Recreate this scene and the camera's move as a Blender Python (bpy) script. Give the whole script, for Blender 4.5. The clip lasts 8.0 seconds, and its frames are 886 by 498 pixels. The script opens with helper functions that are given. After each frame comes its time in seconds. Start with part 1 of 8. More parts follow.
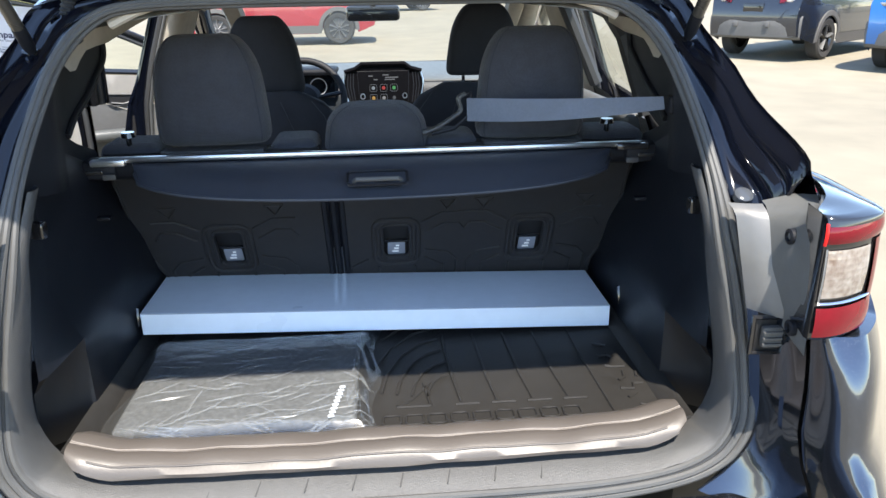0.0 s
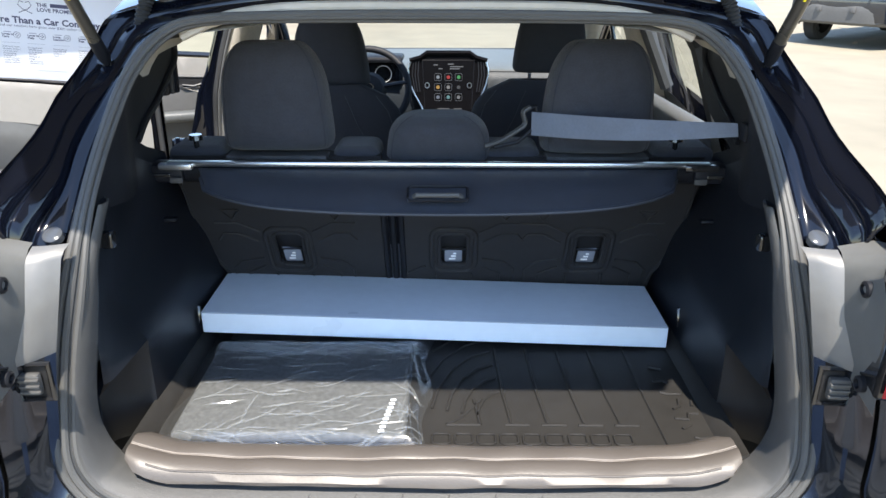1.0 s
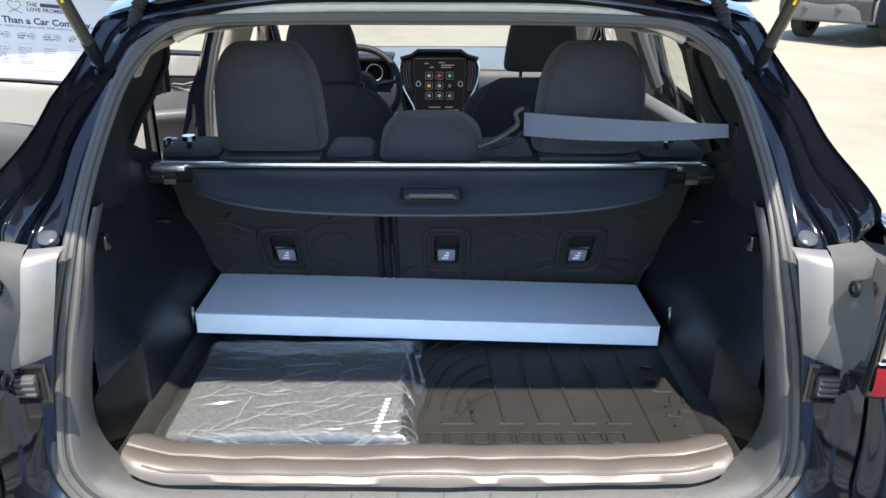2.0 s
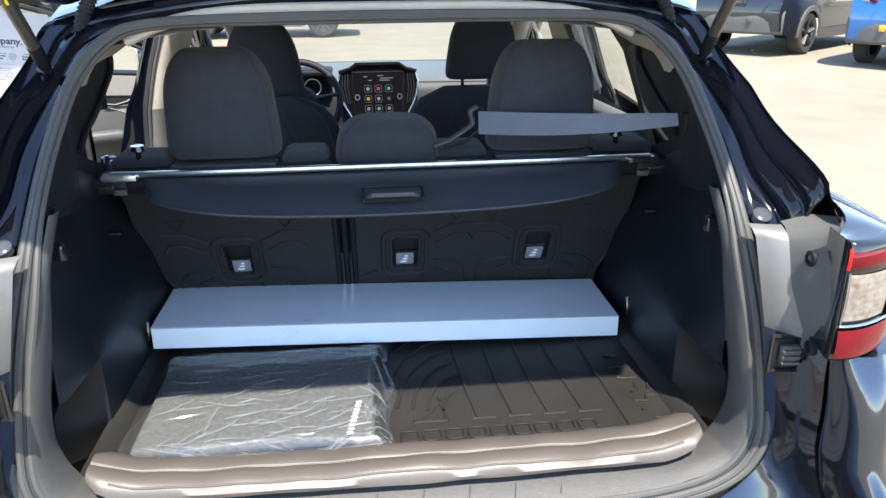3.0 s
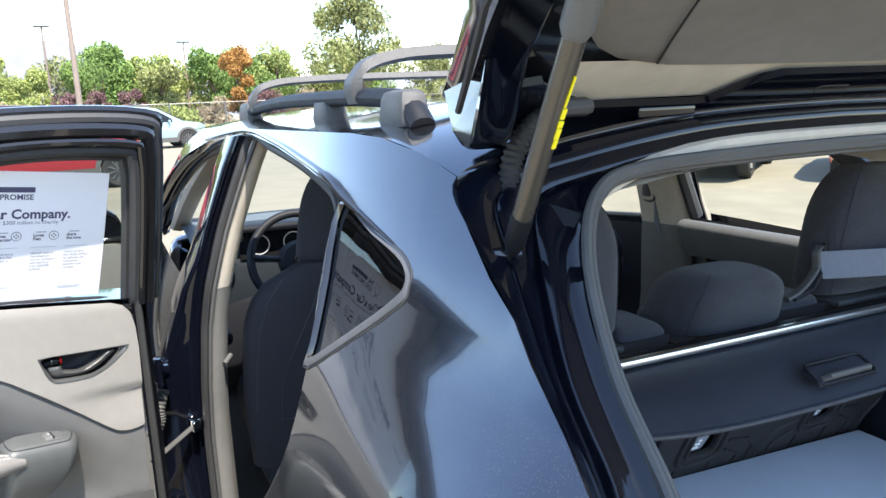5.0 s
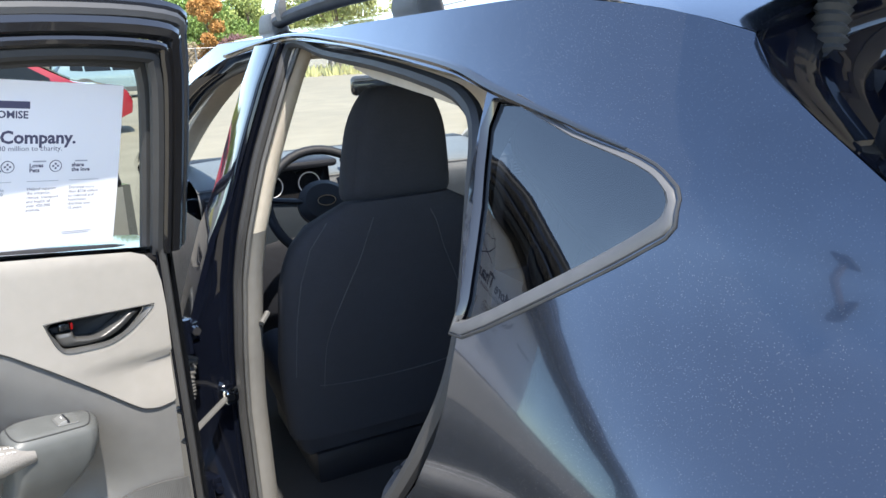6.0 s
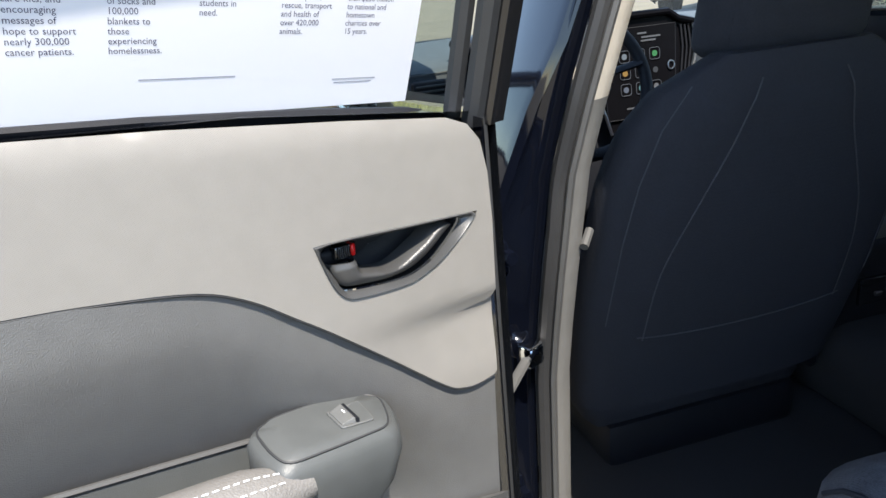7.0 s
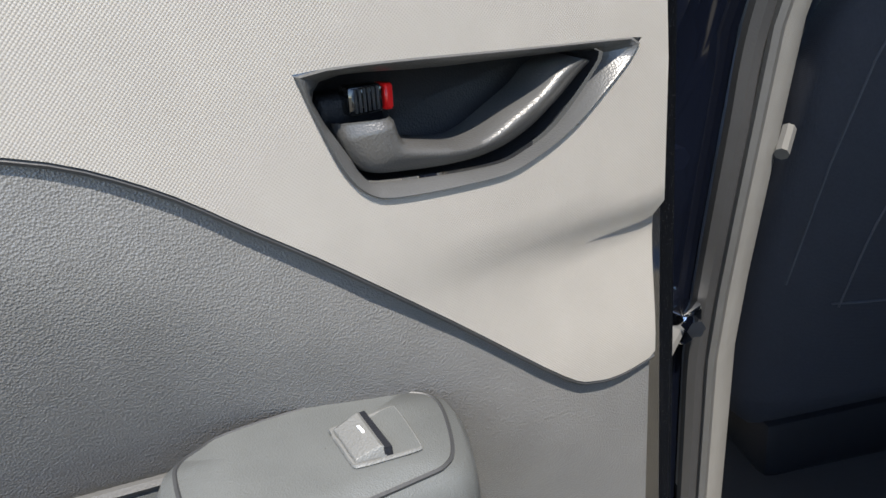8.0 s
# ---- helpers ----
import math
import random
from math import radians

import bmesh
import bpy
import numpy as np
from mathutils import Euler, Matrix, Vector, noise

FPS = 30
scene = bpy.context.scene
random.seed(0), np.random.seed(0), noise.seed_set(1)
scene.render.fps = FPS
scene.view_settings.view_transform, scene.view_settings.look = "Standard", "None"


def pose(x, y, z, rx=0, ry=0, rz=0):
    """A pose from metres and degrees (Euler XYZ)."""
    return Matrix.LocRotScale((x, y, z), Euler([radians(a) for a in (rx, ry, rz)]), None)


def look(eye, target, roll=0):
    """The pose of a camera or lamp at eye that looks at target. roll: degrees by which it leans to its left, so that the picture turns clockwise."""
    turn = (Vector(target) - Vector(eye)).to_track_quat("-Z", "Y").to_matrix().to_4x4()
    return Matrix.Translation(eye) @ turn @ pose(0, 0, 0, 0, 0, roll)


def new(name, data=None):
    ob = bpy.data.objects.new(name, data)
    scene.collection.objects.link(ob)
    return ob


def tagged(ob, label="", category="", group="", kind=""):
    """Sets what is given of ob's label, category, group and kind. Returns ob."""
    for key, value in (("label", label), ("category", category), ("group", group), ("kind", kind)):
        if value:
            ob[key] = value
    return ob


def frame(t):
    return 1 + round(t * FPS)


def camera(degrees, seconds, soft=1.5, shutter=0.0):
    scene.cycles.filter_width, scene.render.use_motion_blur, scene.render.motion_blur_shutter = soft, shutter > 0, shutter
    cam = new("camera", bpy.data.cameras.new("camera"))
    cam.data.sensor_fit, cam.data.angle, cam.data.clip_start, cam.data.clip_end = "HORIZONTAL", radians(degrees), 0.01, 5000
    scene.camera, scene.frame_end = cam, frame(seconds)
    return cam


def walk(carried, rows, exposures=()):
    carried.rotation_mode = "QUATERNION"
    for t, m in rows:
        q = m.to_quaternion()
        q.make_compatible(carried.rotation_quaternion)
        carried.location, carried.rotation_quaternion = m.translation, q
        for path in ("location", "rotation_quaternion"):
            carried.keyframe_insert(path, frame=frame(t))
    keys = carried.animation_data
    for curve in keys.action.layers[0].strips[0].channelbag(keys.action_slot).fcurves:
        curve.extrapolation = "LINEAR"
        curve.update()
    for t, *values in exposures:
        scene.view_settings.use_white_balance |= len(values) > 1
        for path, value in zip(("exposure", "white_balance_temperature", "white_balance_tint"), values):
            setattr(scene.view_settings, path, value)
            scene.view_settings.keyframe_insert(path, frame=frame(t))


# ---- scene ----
cam = camera(62.3, 8.0)
PATH = [
    (0, (0.02, 0.127, 1.464), (0.163, 2.0, 0.778), -0.9),
    (0.5, (0.025, 0.131, 1.523), (0.06, 2.0, 0.81), -0.5),
    (1, (0.021, 0.166, 1.539), (0.008, 2.02, 0.79), 0.1),
    (2.5, (0.012, 0.152, 1.55), (0.08, 2.002, 0.793), 0.2),
    (3, (-0.043, 0.144, 1.51), (0.147, 2.005, 0.802), -0.6),
    (3.5, (-0.3, 0.201, 1.469), (0.099, 2.062, 0.856), -2.0),
    (3.8, (-0.454, 0.254, 1.44), (0.067, 2.114, 0.921), -2.4),
    (4, (-0.542, 0.363, 1.437), (0.037, 2.209, 0.93), -2.8),
    (4.5, (-0.802, 0.635, 1.499), (-0.101, 2.462, 1.087), -2.7),
    (4.7, (-0.869, 0.721, 1.518), (-0.133, 2.541, 1.14), -2.6),
    (5.8, (-0.996, 1.076, 1.45), (-0.144, 2.824, 0.984), -2.8),
    (6, (-1.013, 1.177, 1.432), (-0.192, 2.925, 0.912), -3.0),
    (6.5, (-1.096, 1.462, 1.368), (-0.425, 3.235, 0.732), -4.0),
    (7, (-1.167, 1.832, 1.259), (-0.692, 3.642, 0.554), -5.7),
    (7.5, (-1.126, 2.06, 1.13), (-0.796, 3.887, 0.387), -6.6),
    (8, (-1.112, 2.14, 1.093), (-0.877, 3.963, 0.305), -7.0),
]
EXPOSURE = [(0, 1.86), (2.5, 1.88), (3.5, 1.95), (4.5, 1.90), (6, 1.95), (6.5, 1.86), (7, 1.66), (7.5, 1.62), (8, 1.72)]
walk(cam, [(t, look(eye, target, roll)) for t, eye, target, roll in PATH], EXPOSURE)

# ---- light ----
SUN = Vector((0.05, -0.49, 0.87)).normalized()
world = bpy.data.worlds.new("world")
scene.world = world
world.use_nodes = True
_sky = world.node_tree.nodes.new("ShaderNodeTexSky")
_sky.sky_type = "NISHITA"
_sky.sun_disc = False
_sky.sun_elevation = math.asin(SUN.z)
_sky.sun_rotation = math.atan2(SUN.x, SUN.y)
_sky.altitude, _sky.dust_density = 1300, 0.25
_back = world.node_tree.nodes["Background"]
_back.inputs["Strength"].default_value = 0.17
world.node_tree.links.new(_sky.outputs[0], _back.inputs["Color"])
_sun = bpy.data.lights.new("sun", "SUN")
_sun.energy, _sun.angle, _sun.color = 3.6, radians(0.5), (1.0, 0.96, 0.90)
new("sun", _sun).matrix_world = look(SUN * 30, (0, 0, 0))
scene.view_settings.use_white_balance = True
scene.view_settings.white_balance_temperature = 6950


# ---- materials ----
def surf(name, col, rough=0.6, metal=0.0, var=0.12, scale=40.0, bump=0.0, bscale=300.0, coat=0.0, col2=None, kind="noise", spec=0.5, rvar=0.08, sheen=0.0):
    """A procedural surface: base colour varied at two scales, roughness variation and fine relief."""
    m = bpy.data.materials.new(name)
    m.use_nodes = True
    nt = m.node_tree
    b = nt.nodes["Principled BSDF"]
    tc = nt.nodes.new("ShaderNodeTexCoord")
    n1 = nt.nodes.new("ShaderNodeTexNoise")
    n1.inputs["Scale"].default_value, n1.inputs["Detail"].default_value = scale, 6
    n2 = nt.nodes.new("ShaderNodeTexNoise")
    n2.inputs["Scale"].default_value, n2.inputs["Detail"].default_value = scale * 0.13, 3
    for n in (n1, n2):
        nt.links.new(tc.outputs["Object"], n.inputs["Vector"])
    add = nt.nodes.new("ShaderNodeMath")
    add.operation = "ADD"
    nt.links.new(n1.outputs["Fac"], add.inputs[0])
    nt.links.new(n2.outputs["Fac"], add.inputs[1])
    ramp = nt.nodes.new("ShaderNodeMapRange")
    ramp.inputs["From Min"].default_value, ramp.inputs["From Max"].default_value = 0.6, 1.4
    nt.links.new(add.outputs[0], ramp.inputs["Value"])
    mix = nt.nodes.new("ShaderNodeMix")
    mix.data_type = "RGBA"
    dark = [c * (1 - var) for c in col]
    lite = col2 if col2 else [min(1, c * (1 + var)) for c in col]
    mix.inputs[6].default_value, mix.inputs[7].default_value = (*dark, 1), (*lite, 1)
    nt.links.new(ramp.outputs["Result"], mix.inputs[0])
    nt.links.new(mix.outputs[2], b.inputs["Base Color"])
    rr = nt.nodes.new("ShaderNodeMapRange")
    rr.inputs["To Min"].default_value, rr.inputs["To Max"].default_value = max(0.02, rough - rvar), min(1, rough + rvar)
    nt.links.new(n2.outputs["Fac"], rr.inputs["Value"])
    nt.links.new(rr.outputs["Result"], b.inputs["Roughness"])
    b.inputs["Metallic"].default_value = metal
    b.inputs["Specular IOR Level"].default_value = spec
    b.inputs["Coat Weight"].default_value = coat
    b.inputs["Coat Roughness"].default_value = 0.03
    b.inputs["Sheen Weight"].default_value = sheen
    if bump:
        if kind == "noise":
            t = nt.nodes.new("ShaderNodeTexNoise")
            t.inputs["Detail"].default_value = 3
            out = t.outputs["Fac"]
        elif kind == "dots":
            t = nt.nodes.new("ShaderNodeTexVoronoi")
            t.voronoi_dimensions = "2D"
            t.inputs["Randomness"].default_value = 0.0
            inv = nt.nodes.new("ShaderNodeMath")
            inv.operation = "MULTIPLY"
            inv.inputs[1].default_value = -1.0
            nt.links.new(t.outputs["Distance"], inv.inputs[0])
            out = inv.outputs[0]
        else:
            t = nt.nodes.new("ShaderNodeTexVoronoi")
            out = t.outputs["Distance"]
            if kind == "weave":
                t.inputs["Randomness"].default_value = 0.12
        t.inputs["Scale"].default_value = bscale
        if kind == "dots":
            # staggered rows along the door panel
            ax = []
            for d in ((-0.934, -0.357, 1.0), (-0.934, -0.357, -1.0)):
                dot = nt.nodes.new("ShaderNodeVectorMath")
                dot.operation = "DOT_PRODUCT"
                dot.inputs[1].default_value = d
                nt.links.new(tc.outputs["Object"], dot.inputs[0])
                ax.append(dot.outputs["Value"])
            uv = nt.nodes.new("ShaderNodeCombineXYZ")
            nt.links.new(ax[0], uv.inputs[0])
            nt.links.new(ax[1], uv.inputs[1])
            nt.links.new(uv.outputs[0], t.inputs["Vector"])
        else:
            nt.links.new(tc.outputs["Object"], t.inputs["Vector"])
        bp = nt.nodes.new("ShaderNodeBump")
        bp.inputs["Strength"].default_value, bp.inputs["Distance"].default_value = min(1, bump), 0.001
        nt.links.new(out, bp.inputs["Height"])
        nt.links.new(bp.outputs["Normal"], b.inputs["Normal"])
    return m


def dusty_paint(name, col, metal=0.5):
    """Glossy car paint under clear coat, sprinkled with dust specks."""
    m = surf(name, col, 0.13, metal, 0.10, 25, coat=1.0, rvar=0.02)
    nt = m.node_tree
    b = nt.nodes["Principled BSDF"]
    tc = nt.nodes.new("ShaderNodeTexCoord")
    v = nt.nodes.new("ShaderNodeTexVoronoi")
    v.inputs["Scale"].default_value = 620
    nt.links.new(tc.outputs["Object"], v.inputs["Vector"])
    d = nt.nodes.new("ShaderNodeMapRange")
    d.inputs["From Min"].default_value, d.inputs["From Max"].default_value = 0.145, 0.085
    nt.links.new(v.outputs["Distance"], d.inputs["Value"])
    n = nt.nodes.new("ShaderNodeTexNoise")
    n.inputs["Scale"].default_value = 9
    nt.links.new(tc.outputs["Object"], n.inputs["Vector"])
    g = nt.nodes.new("ShaderNodeMapRange")
    g.inputs["From Min"].default_value, g.inputs["From Max"].default_value = 0.30, 0.85
    g.inputs["To Min"].default_value = 0.45
    nt.links.new(n.outputs["Fac"], g.inputs["Value"])
    f = nt.nodes.new("ShaderNodeMath")
    f.operation = "MULTIPLY"
    nt.links.new(d.outputs["Result"], f.inputs[0])
    nt.links.new(g.outputs["Result"], f.inputs[1])
    dust = nt.nodes.new("ShaderNodeBsdfDiffuse")
    dust.inputs["Color"].default_value = (0.23, 0.23, 0.23, 1)
    ms = nt.nodes.new("ShaderNodeMixShader")
    nt.links.new(f.outputs[0], ms.inputs["Fac"])
    nt.links.new(b.outputs[0], ms.inputs[1])
    nt.links.new(dust.outputs[0], ms.inputs[2])
    nt.links.new(ms.outputs[0], nt.nodes["Material Output"].inputs["Surface"])
    return m


def glass(name, tint=(0.75, 0.8, 0.78), clear=0.9, rough=0.0, skin=0.04, rim=0.8):
    """Thin pane: see-through with a glossy skin."""
    m = bpy.data.materials.new(name)
    m.use_nodes = True
    nt = m.node_tree
    nt.nodes.remove(nt.nodes["Principled BSDF"])
    tr = nt.nodes.new("ShaderNodeBsdfTransparent")
    tr.inputs["Color"].default_value = (*tint, 1)
    gl = nt.nodes.new("ShaderNodeBsdfGlossy")
    gl.inputs["Roughness"].default_value = rough
    fr = nt.nodes.new("ShaderNodeLayerWeight")
    pw = nt.nodes.new("ShaderNodeMath")
    pw.operation = "POWER"
    pw.inputs[1].default_value = 5.0
    nt.links.new(fr.outputs["Facing"], pw.inputs[0])
    mx = nt.nodes.new("ShaderNodeMixShader")
    ad = nt.nodes.new("ShaderNodeMath")
    ad.operation = "MULTIPLY_ADD"
    ad.inputs[1].default_value, ad.inputs[2].default_value = rim, skin + (1 - clear) * 0.1
    nt.links.new(pw.outputs[0], ad.inputs[0])
    nt.links.new(ad.outputs[0], mx.inputs["Fac"])
    nt.links.new(tr.outputs[0], mx.inputs[1])
    nt.links.new(gl.outputs[0], mx.inputs[2])
    nt.links.new(mx.outputs[0], nt.nodes["Material Output"].inputs["Surface"])
    return m


def glow(name, col, strength):
    m = surf(name, col, 0.4)
    b = m.node_tree.nodes["Principled BSDF"]
    b.inputs["Emission Color"].default_value, b.inputs["Emission Strength"].default_value = (*col, 1), strength
    return m


BLACK = dusty_paint("black_paint", (0.066, 0.077, 0.100), 0.9)
JAMB = surf("jamb_paint", (0.003, 0.004, 0.008), 0.06, 0.0, rvar=0.02)
GLOSSBLK = surf("gloss_black", (0.012, 0.012, 0.013), 0.12, coat=0.6)
RUBBER = surf("rubber", (0.03, 0.031, 0.033), 0.55, bump=0.2, bscale=500)
SEALGREY = surf("seal_rubber", (0.068, 0.068, 0.067), 0.6, bump=0.3, bscale=700)
PLASTIC = surf("dark_plastic", (0.0085, 0.0095, 0.013), 0.55, spec=0.28, bump=0.25, bscale=900, kind="voronoi", rvar=0.12)
GREYPLASTIC = surf("grey_plastic", (0.06, 0.06, 0.06), 0.5, bump=0.5, bscale=700, kind="voronoi")
TRIMGREY = surf("gate_trim", (0.19, 0.183, 0.175), 0.6, bump=0.4, bscale=600, kind="voronoi")
CLOTH = surf("seat_cloth", (0.037, 0.039, 0.048), 0.9, scale=300, var=0.25, bump=0.8, bscale=700, kind="weave", sheen=0.15, spec=0.3)
CLOTHDK = surf("seat_cloth_dark", (0.030, 0.033, 0.043), 0.85, scale=300, bump=0.6, bscale=600, kind="weave", spec=0.2)
CARPET = surf("carpet", (0.0165, 0.0165, 0.018), 0.95, scale=200, bump=0.9, bscale=500)
VINYL = surf("cover_vinyl", (0.033, 0.038, 0.050), 0.45, spec=0.35, bump=0.35, bscale=800, kind="voronoi")
BEIGE = surf("beige_trim", (0.46, 0.415, 0.355), 0.85, bump=0.3, bscale=900)
ALU = surf("aluminium", (0.62, 0.64, 0.66), 0.3, 1.0, var=0.05)
CHROME = surf("chrome", (0.75, 0.76, 0.78), 0.1, 1.0, var=0.03)
MATRUB = surf("mat_rubber", (0.023, 0.022, 0.021), 0.42, spec=0.15, bump=0.4, bscale=900, kind="voronoi", var=0.15)
FLAP = surf("flap_leatherette", (0.076, 0.066, 0.059), 0.44, bump=0.25, bscale=250, var=0.1, scale=12)
BOXCARD = surf("pale_blue_card", (0.72, 0.79, 0.87), 0.3, coat=0.4, var=0.04, bump=0.05, bscale=200)
FELT = surf("grey_felt", (0.092, 0.092, 0.092), 0.95, scale=900, var=0.6, bump=1.0, bscale=800)
WHITEINK = surf("white_ink", (0.75, 0.76, 0.78), 0.6)
PAPER = surf("paper", (0.72, 0.72, 0.76), 0.8, var=0.02, scale=8)
INK = surf("ink", (0.06, 0.06, 0.11), 0.7)
INKSOFT = surf("grey_ink", (0.30, 0.31, 0.36), 0.7)
DOORGREY = surf("door_leatherette", (0.222, 0.210, 0.193), 0.5, bump=0.32, bscale=610, kind="dots", var=0.06)
DOORDARK = surf("door_grain_plastic", (0.105, 0.105, 0.104), 0.42, bump=0.42, bscale=1000, kind="voronoi", var=0.1)
ARMDARK = surf("armrest_plastic", (0.080, 0.085, 0.085), 0.4, bump=0.2, bscale=1200, kind="voronoi")
REDLENS = surf("red_lens", (0.115, 0.0006, 0.006), 0.10, coat=0.1, spec=0.35, var=0.25, scale=30)
CLEARLENS = surf("clear_lens", (0.20, 0.10, 0.055), 0.15, 0.3, coat=1.0, scale=60, var=0.5, bump=1.0, bscale=110, kind="weave", col2=(0.48, 0.46, 0.43))
LAMPGREY = surf("pale_grey_plastic", (0.112, 0.112, 0.111), 0.42, spec=0.75, bump=0.25, bscale=900, kind="voronoi")
LAMPDARK = surf("lamp_housing", (0.11, 0.112, 0.11), 0.5, bump=0.3, bscale=900, kind="voronoi")
PADCLEAR = surf("pale_rubber", (0.055, 0.06, 0.068), 0.15)
SCREENBLK = surf("screen_black", (0.004, 0.004, 0.005), 0.3, spec=0.04)
MOULDING = surf("moulding_grey", (0.075, 0.076, 0.08), 0.42, 0.0, var=0.15, scale=60, bump=0.1, bscale=500)
CARGOPL = surf("cargo_plastic", (0.0052, 0.0068, 0.0105), 0.40, spec=0.6, bump=0.3, bscale=900, kind="voronoi", rvar=0.12)
POCKET = surf("pocket_black", (0.004, 0.004, 0.005), 0.6)
RED = surf("red_plastic", (0.6, 0.01, 0.01), 0.35)
YELLOW = surf("yellow_ink", (0.8, 0.68, 0.02), 0.5)
GLASSCLR = glass("window_glass", (0.86, 0.9, 0.86))
GLASSTINT = glass("privacy_glass", (0.19, 0.22, 0.27), skin=0.12, rim=0.35)
GLASSWS = glass("windshield_glass", (0.9, 0.93, 0.9))
FILM = glass("plastic_film", (0.92, 0.94, 0.95), 0.75, 0.12, 0.05)
_nt = FILM.node_tree
_haze = _nt.nodes.new("ShaderNodeBsdfDiffuse")
_haze.inputs["Color"].default_value = (0.8, 0.82, 0.84, 1)
_hm = _nt.nodes.new("ShaderNodeMixShader")
_hm.inputs["Fac"].default_value = 0.02
_nt.links.new(_nt.nodes["Material Output"].inputs["Surface"].links[0].from_socket, _hm.inputs[1])
_nt.links.new(_haze.outputs[0], _hm.inputs[2])
_nt.links.new(_hm.outputs[0], _nt.nodes["Material Output"].inputs["Surface"])
FOLD = FILM.copy()
FOLD.name = "folded_film"
for _n in FOLD.node_tree.nodes:
    if _n.bl_idname == "ShaderNodeMixShader" and not _n.inputs["Fac"].is_linked:
        _n.inputs["Fac"].default_value = 0.065
BELT = surf("belt_webbing", (0.13, 0.15, 0.19), 0.5, scale=200, bump=0.6, bscale=900, kind="weave")
MIRRORGL = surf("mirror", (0.75, 0.77, 0.8), 0.03, 1.0, var=0.01, rvar=0.0)


# ---- mesh helpers ----
def thing(name, loc, label, category, group="", kind=""):
    e = new(name)
    e.location = loc
    e.empty_display_size = 0.1
    return tagged(e, label, category, group, kind)


def part(name, bm, material, parent, label="", smooth=True, angle=40):
    """Link a bmesh, whose coordinates are the world's, as one mesh under a thing or a part."""
    top = parent
    while top is not None and top.parent is not None:
        top = top.parent
    if top is not None:
        bmesh.ops.transform(bm, matrix=top.matrix_basis.inverted(), verts=bm.verts)
    bmesh.ops.recalc_face_normals(bm, faces=bm.faces)
    me = bpy.data.meshes.new(name)
    for f in bm.faces:
        f.smooth = smooth
    if smooth:
        lim = radians(angle)
        for e in bm.edges:
            if len(e.link_faces) == 2 and e.calc_face_angle(0) > lim:
                e.smooth = False
    bm.to_mesh(me)
    bm.free()
    me.materials.append(material)
    ob = new(name, me)
    ob.parent = parent
    if label:
        ob["label"] = label
    return ob


def solo(name, bm, material, label, category, group="", kind="", smooth=True):
    """A thing that is one mesh."""
    c = Vector((0, 0, 0))
    vs = [v.co for v in bm.verts]
    c = Vector(((min(v.x for v in vs) + max(v.x for v in vs)) / 2, (min(v.y for v in vs) + max(v.y for v in vs)) / 2, min(v.z for v in vs)))
    bmesh.ops.translate(bm, vec=-c, verts=bm.verts)
    ob = part(name, bm, material, None, "", smooth)
    ob.location = c
    return tagged(ob, label, category, group, kind)


def spline(pts, n=8, closed=False):
    """Points along a Catmull-Rom curve through pts."""
    P = [Vector(p) for p in pts]
    m = len(P)
    out = []
    for i in range(m if closed else m - 1):
        if closed:
            a, b, c, d = P[i - 1], P[i], P[(i + 1) % m], P[(i + 2) % m]
        else:
            a, b, c, d = P[max(i - 1, 0)], P[i], P[i + 1], P[min(i + 2, m - 1)]
        for k in range(n):
            t = k / n
            out.append(0.5 * ((2 * b) + (c - a) * t + (2 * a - 5 * b + 4 * c - d) * t * t + (3 * b - a - 3 * c + d) * t ** 3))
    if not closed:
        out.append(P[-1])
    return out


def interp(table, v):
    xs, ys = [a for a, _ in table], [b for _, b in table]
    return float(np.interp(v, xs, ys))


def rbox(size, centre=(0, 0, 0), r=0.01, seg=2, m=None, bm=None, taper=1.0):
    """A box with rounded edges, narrowed towards its top by taper."""
    own = bm is None
    b = bmesh.new()
    bmesh.ops.create_cube(b, size=1)
    for v in b.verts:
        k = taper if v.co.z > 0 else 1
        v.co = Vector((v.co.x * size[0] * k, v.co.y * size[1] * k, v.co.z * size[2]))
    if r > 0:
        bmesh.ops.bevel(b, geom=list(b.edges), offset=min(r, min(size) * 0.49), segments=seg, affect="EDGES", profile=0.5)
    bmesh.ops.transform(b, matrix=Matrix.Translation(centre) @ (m or Matrix()), verts=b.verts)
    if own:
        return b
    join(bm, b)
    return bm


def join(bm, other):
    vm = {v: bm.verts.new(v.co) for v in other.verts}
    for f in other.faces:
        try:
            bm.faces.new([vm[v] for v in f.verts])
        except ValueError:
            pass
    other.free()
    return bm


